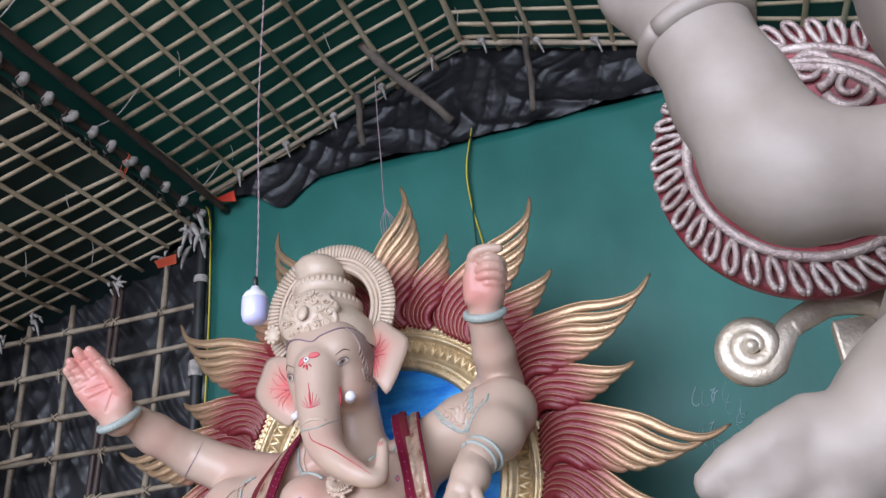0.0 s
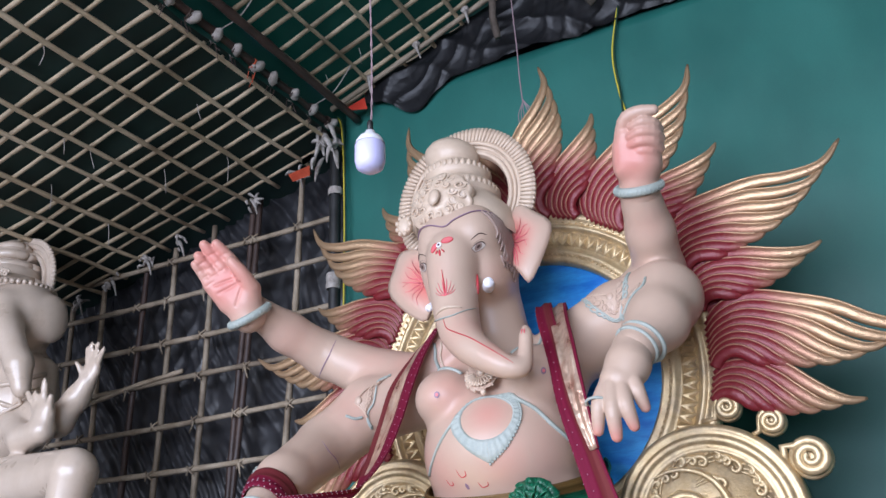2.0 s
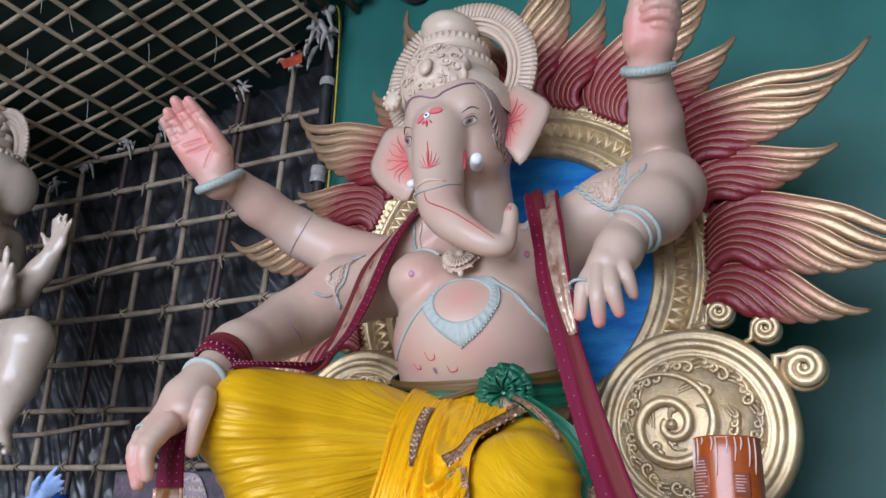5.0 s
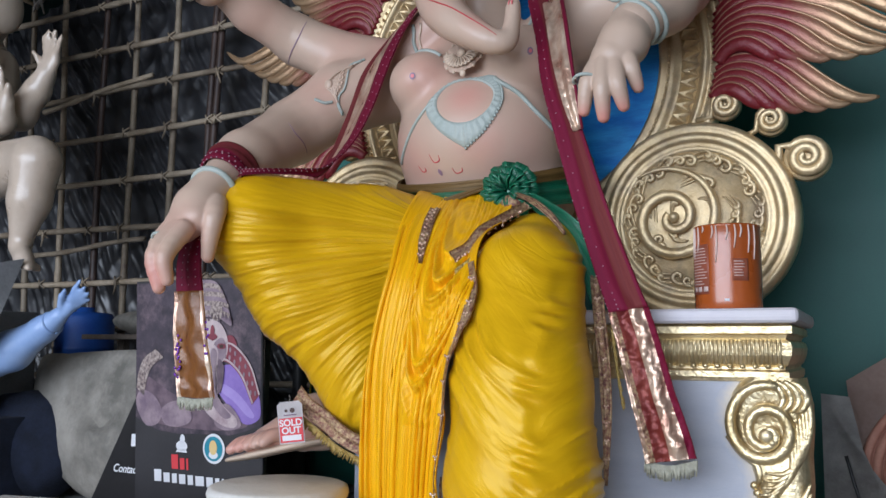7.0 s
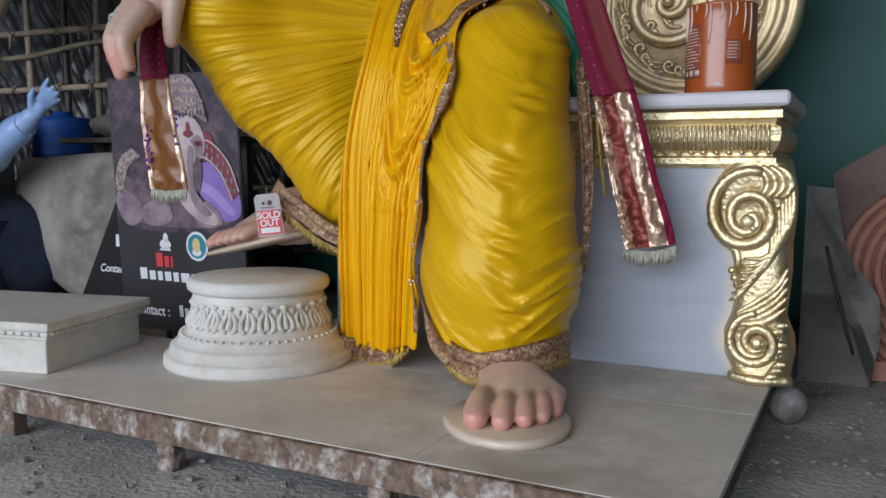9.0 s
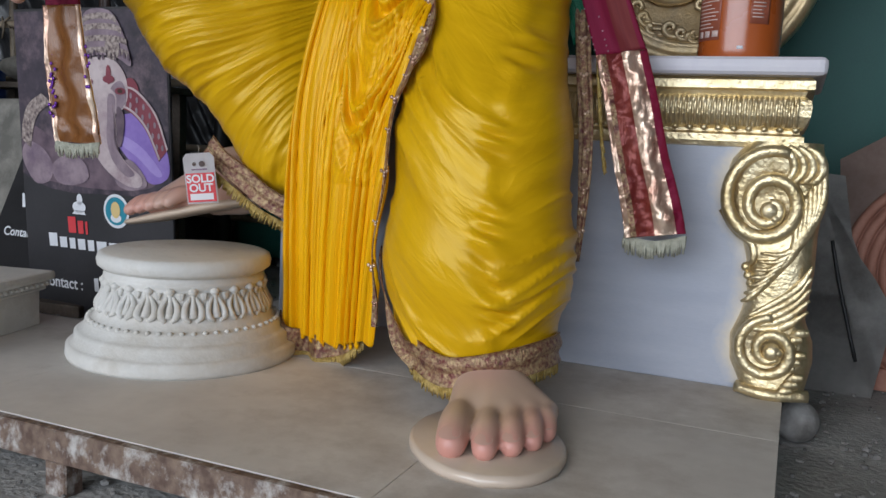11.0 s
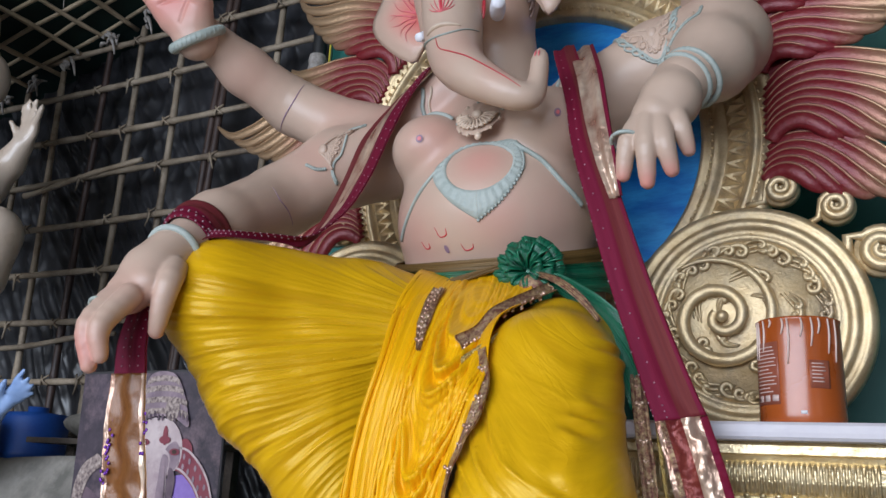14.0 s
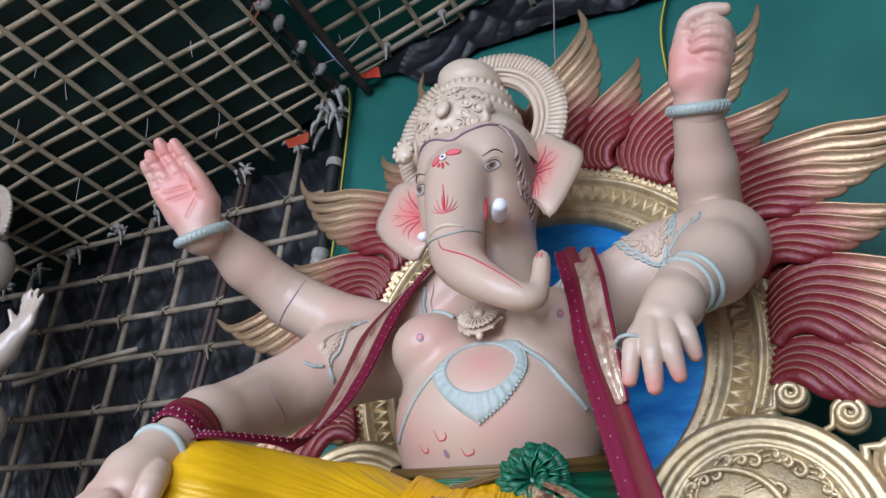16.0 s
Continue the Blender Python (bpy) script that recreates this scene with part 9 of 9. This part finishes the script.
tagged(g.make("figure_arm", [SKYBLUE]), "sky blue painted plaster arm with open hand", "statue")
stand = thing("crate", "dark crate under the blue plaster arm", "crate")
part("box", box_bm((-3.6, -0.6, 0.0), (-3.05, -0.1, 0.5), 0.008), NAVYC, stand)

# stored casts and drum behind the posters
d2 = thing("blue_drum", "blue plastic drum standing by the bamboo wall", "drum", (-3.5, 0.5, 0.68))
v, f = lathe_data([(0.0, 0.0), (0.17, 0.0), (0.19, 0.02), (0.19, 0.2), (0.196, 0.21), (0.19, 0.22), (0.19, 0.42), (0.17, 0.45), (0.06, 0.46), (0.06, 0.49), (0.0, 0.49)], 28)
obj("body", v, f, DRUMBLUE, d2)
bx = thing("crate", "old timber crate holding up the blue drum", "crate")
part("box", box_bm((-3.8, 0.25, 0.0), (-3.2, 0.75, 0.68), 0.008), OLDWOOD, bx)
cast = thing("plaster_shield", "large dusty plaster shield mould leaning on edge", "plaster cast", (0, -0.05, 0))
outline = soft([(-3.22, 0.83), (-3.0, 0.86), (-2.79, 0.875), (-2.35, 0.89), (-1.98, 0.87), (-1.94, 0.5), (-2.02, 0.12), (-2.3, 0.03), (-2.58, 0.04), (-2.82, 0.12), (-3.07, 0.28), (-3.24, 0.54)], 60)
mid_x, mid_z = -2.55, 0.45
rows_ = 10
cvs, cfs = [], []
for i in range(rows_ + 1):
    t = i / rows_
    for x, z in outline:
        bulge = 0.11 * (1 - t ** 2) + 0.012 * noise.noise(Vector((x * t * 4, z * t * 5, 2.0)))
        cvs.append((mid_x + (x - mid_x) * t, -bulge - 0.1 * (0.6 - z), mid_z + (z - mid_z) * t))
ring_n = len(outline)
for x, z in outline:
    cvs.append((x, 0.06 - 0.1 * (0.6 - z), z))
obj("shell", cvs, grid_faces(rows_ + 2, ring_n, True), DUSTPL, cast)
sacks = []
for k, (x, z, rx, rz) in enumerate(((-2.95, 1.06, 0.3, 0.08), (-2.55, 1.1, 0.26, 0.07), (-2.45, 1.2, 0.24, 0.06))):
    g = Geo()
    v, f = blob_data((0, 0, 0), (rx, 0.2, rz), 24, 12)
    v = [(p[0], p[1], p[2] + 0.03 * noise.noise(Vector((p[0] * 7, p[1] * 7, k)))) for p in v]
    g.add(v, f)
    so_ = g.make("folded_sack", [DUSTPL])
    so_.location = (x + 0.3, 0.32, z)
    tagged(so_, "dusty pale folded sack lying on stored casts", "sack", "folded sacks")
shelf = thing("trestle", "old timber trestle carrying the folded sacks", "trestle")
part("top", box_bm((-3.1, 0.15, 0.95), (-1.75, 0.6, 0.98), 0.004), OLDWOOD, shelf)
for x in (-3.0, -1.85):
    part("leg", box_bm((x, 0.35, 0.0), (x + 0.05, 0.4, 0.95), 0.004), OLDWOOD, shelf)
plank = thing("plank", "old brown plank lying on the floor", "plank")
part("wood", box_bm((-3.6, -0.62, 0.0), (-1.55, -0.5, 0.05), 0.006, turn=5), OLDWOOD, plank)
heap = Geo()
v, f = blob_data((0, 0, 0), (0.42, 0.3, 0.34), 30, 18)
heap.add([(p[0] * (1 + 0.15 * noise.noise(Vector((p[0] * 5, p[1] * 5, p[2] * 5)))), p[1], p[2] * (1 + 0.2 * noise.noise(Vector((p[0] * 6, p[2] * 6, 2))))) for p in v], f)
hp_ = heap.make("cloth_bundle", [NAVYC])
hp_.location = (-3.25, -0.05, 0.3)
tagged(hp_, "dark navy cloth bundle lying on the floor", "cloth")
rag2 = Geo()
v, f = blob_data((0, 0, 0), (0.16, 0.12, 0.06), 18, 10)
rag2.add([(p[0], p[1], p[2] * (1 + 0.6 * noise.noise(Vector((p[0] * 14, p[1] * 14, 5))))) for p in v], f)
rg_ = rag2.make("rag", [SKYBLUE])
rg_.location = (-1.75, -0.95, 0.05)
tagged(rg_, "crumpled pale blue rag on the floor", "cloth")

# ---- behind the throne's open side ----
tp = thing("terracotta_panel", "round terracotta painted carved back panel leaning by the wall", "panel", (1.63, 0.25, 0.4))
tp.rotation_euler = (radians(-6), 0, radians(-4))
v, f = lathe_data([(0.0, -0.02), (0.36, -0.02), (0.385, -0.03), (0.4, -0.01), (0.4, 0.04), (0.0, 0.04)], 56, axis="y")
obj("disc", v, f, TERRA, tp)
for k, (r0, ph_) in enumerate(((0.37, 0.0), (0.33, 0.25), (0.29, 0.5), (0.25, 0.8), (0.21, 1.1), (0.165, 1.5), (0.12, 1.9), (0.07, 2.4))):
    pts = [((r0 - 0.012 * math.sin(2 * a_)) * math.cos(a_), -0.026, (r0 + 0.012 * math.sin(3 * a_)) * math.sin(a_)) for a_ in np.linspace(ph_ + 0.6, ph_ + 0.6 + 4.9, 40)]
    v, f = tube_data(pts, [0.006, 0.017, 0.019, 0.017, 0.006], 7)
    obj("carved_ridge", v, f, TERRA, tp)
bm = bmesh.new()
bm.faces.new([bm.verts.new(q) for q in ((-0.4, 0.02, 0.1), (-0.43, 0.02, 0.4), (-0.2, 0.02, 0.55), (0.0, 0.02, 0.66), (0.44, 0.02, 0.4), (0.4, 0.02, 0.1))])
bmesh.ops.solidify(bm, geom=bm.faces[:], thickness=0.03)
part("gable", bm, TERRA_L, tp, "pale dusty terracotta gable")
part("foot", box_bm((-0.3, -0.05, -0.4), (0.3, 0.04, -0.32), 0.01), TERRA, tp)
gb = thing("hardboard_sheet", "torn grey hardboard sheet leaning against the throne", "board")
bm = bmesh.new()
out = [(1.12, 0.0), (1.37, 0.0), (1.385, 0.1), (1.4, 0.2), (1.39, 0.33), (1.345, 0.4), (1.29, 0.47), (1.26, 0.54), (1.24, 0.64), (1.22, 0.74), (1.12, 0.75)]
bm.faces.new([bm.verts.new((x, 0.15 - 0.1 * (0.6 - z), z)) for x, z in out])
bmesh.ops.solidify(bm, geom=bm.faces[:], thickness=0.012)
part("sheet", bm, BOARD_L, gb)
v, f = tube_data(spline([(1.2, 0.122, 0.52), (1.24, 0.106, 0.36), (1.31, 0.082, 0.12)], 10), 0.006, 6)
obj("crack", v, f, BLACKP, gb)
ball_ = Geo()
ball_.add(*blob_data((1.135, -0.52, 0.062), (0.06, 0.06, 0.06), 20, 12))
tagged(ball_.make("ball", [RUBBLE]), "small dusty grey ball on the floor beside the platform", "ball")

# ---- grey primed idol close by, seen in part ----
gc = Clay((1.45, -3.5, 0.9), (2.75, -2.55, 2.62), 0.0135)
gc.chain([(1.725, -3.0, 2.34), (1.752, -3.0, 2.25), (1.782, -3.0, 2.11), (1.818, -3.0, 1.965), (1.85, -3.0, 1.93)], (0.088, 0.092, 0.1, 0.111, 0.114), 0.03)
gc.chain([(1.85, -3.0, 1.925), (2.0, -2.98, 1.915), (2.2, -2.92, 1.97), (2.4, -2.9, 2.1)], (0.112, 0.098, 0.125, 0.15), 0.02)
gc.ball((1.69, -3.0, 2.41), (0.1, 0.07, 0.12), 0.03)
gc.chain([(2.35, -3.0, 1.7), (2.04, -3.1, 1.6), (1.89, -3.18, 1.5), (1.8, -3.2, 1.46)], (0.2, 0.14, 0.1, 0.07), 0.05)
gc.ball((1.76, -3.2, 1.45), (0.06, 0.07, 0.06), 0.03, (0, 25, 0))
for pts, r in (([(1.74, -3.23, 1.49), (1.7, -3.25, 1.472), (1.65, -3.26, 1.448), (1.608, -3.262, 1.428)], (0.036, 0.032, 0.029, 0.021)),
               ([(1.76, -3.21, 1.455), (1.7, -3.24, 1.43), (1.655, -3.25, 1.395), (1.62, -3.25, 1.365)], (0.038, 0.033, 0.028, 0.02)),
               ([(1.78, -3.18, 1.43), (1.74, -3.22, 1.39), (1.7, -3.24, 1.345)], (0.04, 0.033, 0.022))):
    gc.chain(pts, r, 0.01)
gc.ball((2.2, -2.95, 1.4), (0.36, 0.3, 0.5), 0.06)
gc.ball((2.35, -2.92, 2.3), (0.3, 0.28, 0.34), 0.06)
v, f = gc.skin()
v = relax(v, f, 2)
g = Geo()
g.add(v, f)
for c, ax, r, tb in (((1.752, -3.0, 2.258), (0.2, 0.08, -0.97), 0.09, 0.023),):
    a = Vector(ax).normalized()
    u = a.orthogonal().normalized()
    w = a.cross(u)
    g.add(*tube_data([Vector(c) + (u * math.cos(q) + w * math.sin(q)) * r for q in np.linspace(0, 2 * math.pi, 30)], tb, 8))
tagged(g.make("idol", [GREYPL]), "grey primed plaster idol standing close, arm raised", "statue")
pl2 = thing("plinth", "plain dusty plinth under the grey idol", "plinth")
part("box", box_bm((1.85, -3.2, 0.0), (2.6, -2.6, 0.93), 0.01), GREYBOARD, pl2)

orn = thing("ornate_back", "wine red and rose silver scalloped back panel", "throne back", (2.0, -2.35, 2.32))
v, f = lathe_data([(0.0, 0.0), (0.2, -0.004), (0.215, -0.02), (0.235, -0.024), (0.25, -0.006), (0.262, -0.012), (0.28, -0.02), (0.295, -0.004), (0.36, 0.0), (0.372, 0.012), (0.37, 0.04), (0.0, 0.04)], 64, axis="y")
v = [(x, y, z * 1.03) for x, y, z in v]
obj("plate", v, f, ORNRED, orn, "wine red plate")
for rad_, tb in ((0.226, 0.016), (0.245, 0.012), (0.285, 0.014)):
    w, ff = tube_data([(rad_ * math.cos(a), -0.016, rad_ * 1.03 * math.sin(a)) for a in np.linspace(0, 2 * math.pi, 80)], tb, 7)
    obj("rim", w, ff, ORNSIL, orn, "rose silver rim")
for k in range(40):
    a = 2 * math.pi * k / 40
    ca, sa = math.cos(a), math.sin(a)
    pts = []
    for q in np.linspace(0, 2 * math.pi, 14):
        r, t = 0.335 + 0.036 * math.cos(q), 0.0145 * math.sin(q) * (1 + 0.35 * math.cos(q)) + 0.017 * math.cos(q)
        pts.append(((r * ca - t * sa), -0.014, (r * sa + t * ca) * 1.03))
    w, ff = tube_data(pts, 0.009, 6)
    obj("loop", w, ff, ORNSIL, orn)
for k in range(7):
    cx, cz = ((-0.02, 0.12), (0.1, 0.02), (-0.08, 0.0), (0.02, -0.12), (0.14, 0.14), (-0.1, 0.16), (0.06, 0.22))[k]
    pts = []
    for i in range(30):
        t = i / 29
        b = 0.8 * k + t * 9
        q = 0.062 * (1 - 0.8 * t)
        pts.append((cx + q * math.cos(b), -0.012 - 0.008 * t, cz + q * math.sin(b)))
    w, ff = tube_data(pts, [0.014, 0.012, 0.007], 7)
    obj("scroll", w, ff, ORNSIL, orn)
part("stand", box_bm((0.12, 0.0, -2.32), (0.36, 0.05, -0.2), 0.01), ORNRED, orn)
cs = thing("gilded_scroll", "champagne gold carved scroll beside the red panel", "ornament", (1.772, -2.15, 1.905))
pts = [(0.42, 0.0, -0.05), (0.32, 0.0, 0.06), (0.22, 0.0, 0.085), (0.13, 0.0, 0.055)]
pts2 = []
for i in range(54):
    t = i / 53
    a = radians(35) - t * 2.2 * 2 * math.pi
    q = 0.078 * (1 - 0.8 * t)
    pts2.append((q * math.cos(a), -0.012 - 0.02 * t, q * math.sin(a)))
w, ff = tube_data(spline(pts + [(0.085, -0.005, 0.03)], 20).tolist()[:-1] + [list(p) for p in pts2[6:]], [0.05, 0.035, 0.03, 0.026, 0.022, 0.018, 0.012], 9, flat=0.7, up=(0, -1, 0))
obj("scroll", w, ff, CHAMP, cs)
w, ff = blob_data((0, -0.03, 0), 0.02, 12, 8)
obj("eye", w, ff, CHAMP, cs)
w, ff = lathe_data([(0.0, 0.0), (0.085, 0.0), (0.09, 0.01), (0.09, 0.03), (0.0, 0.03)], 32, axis="y")
obj("backing", w, ff, CHAMP, cs)
part("support", box_bm((0.2, 0.0, -1.905), (0.3, 0.05, 0.04), 0.008), CHAMP, cs)
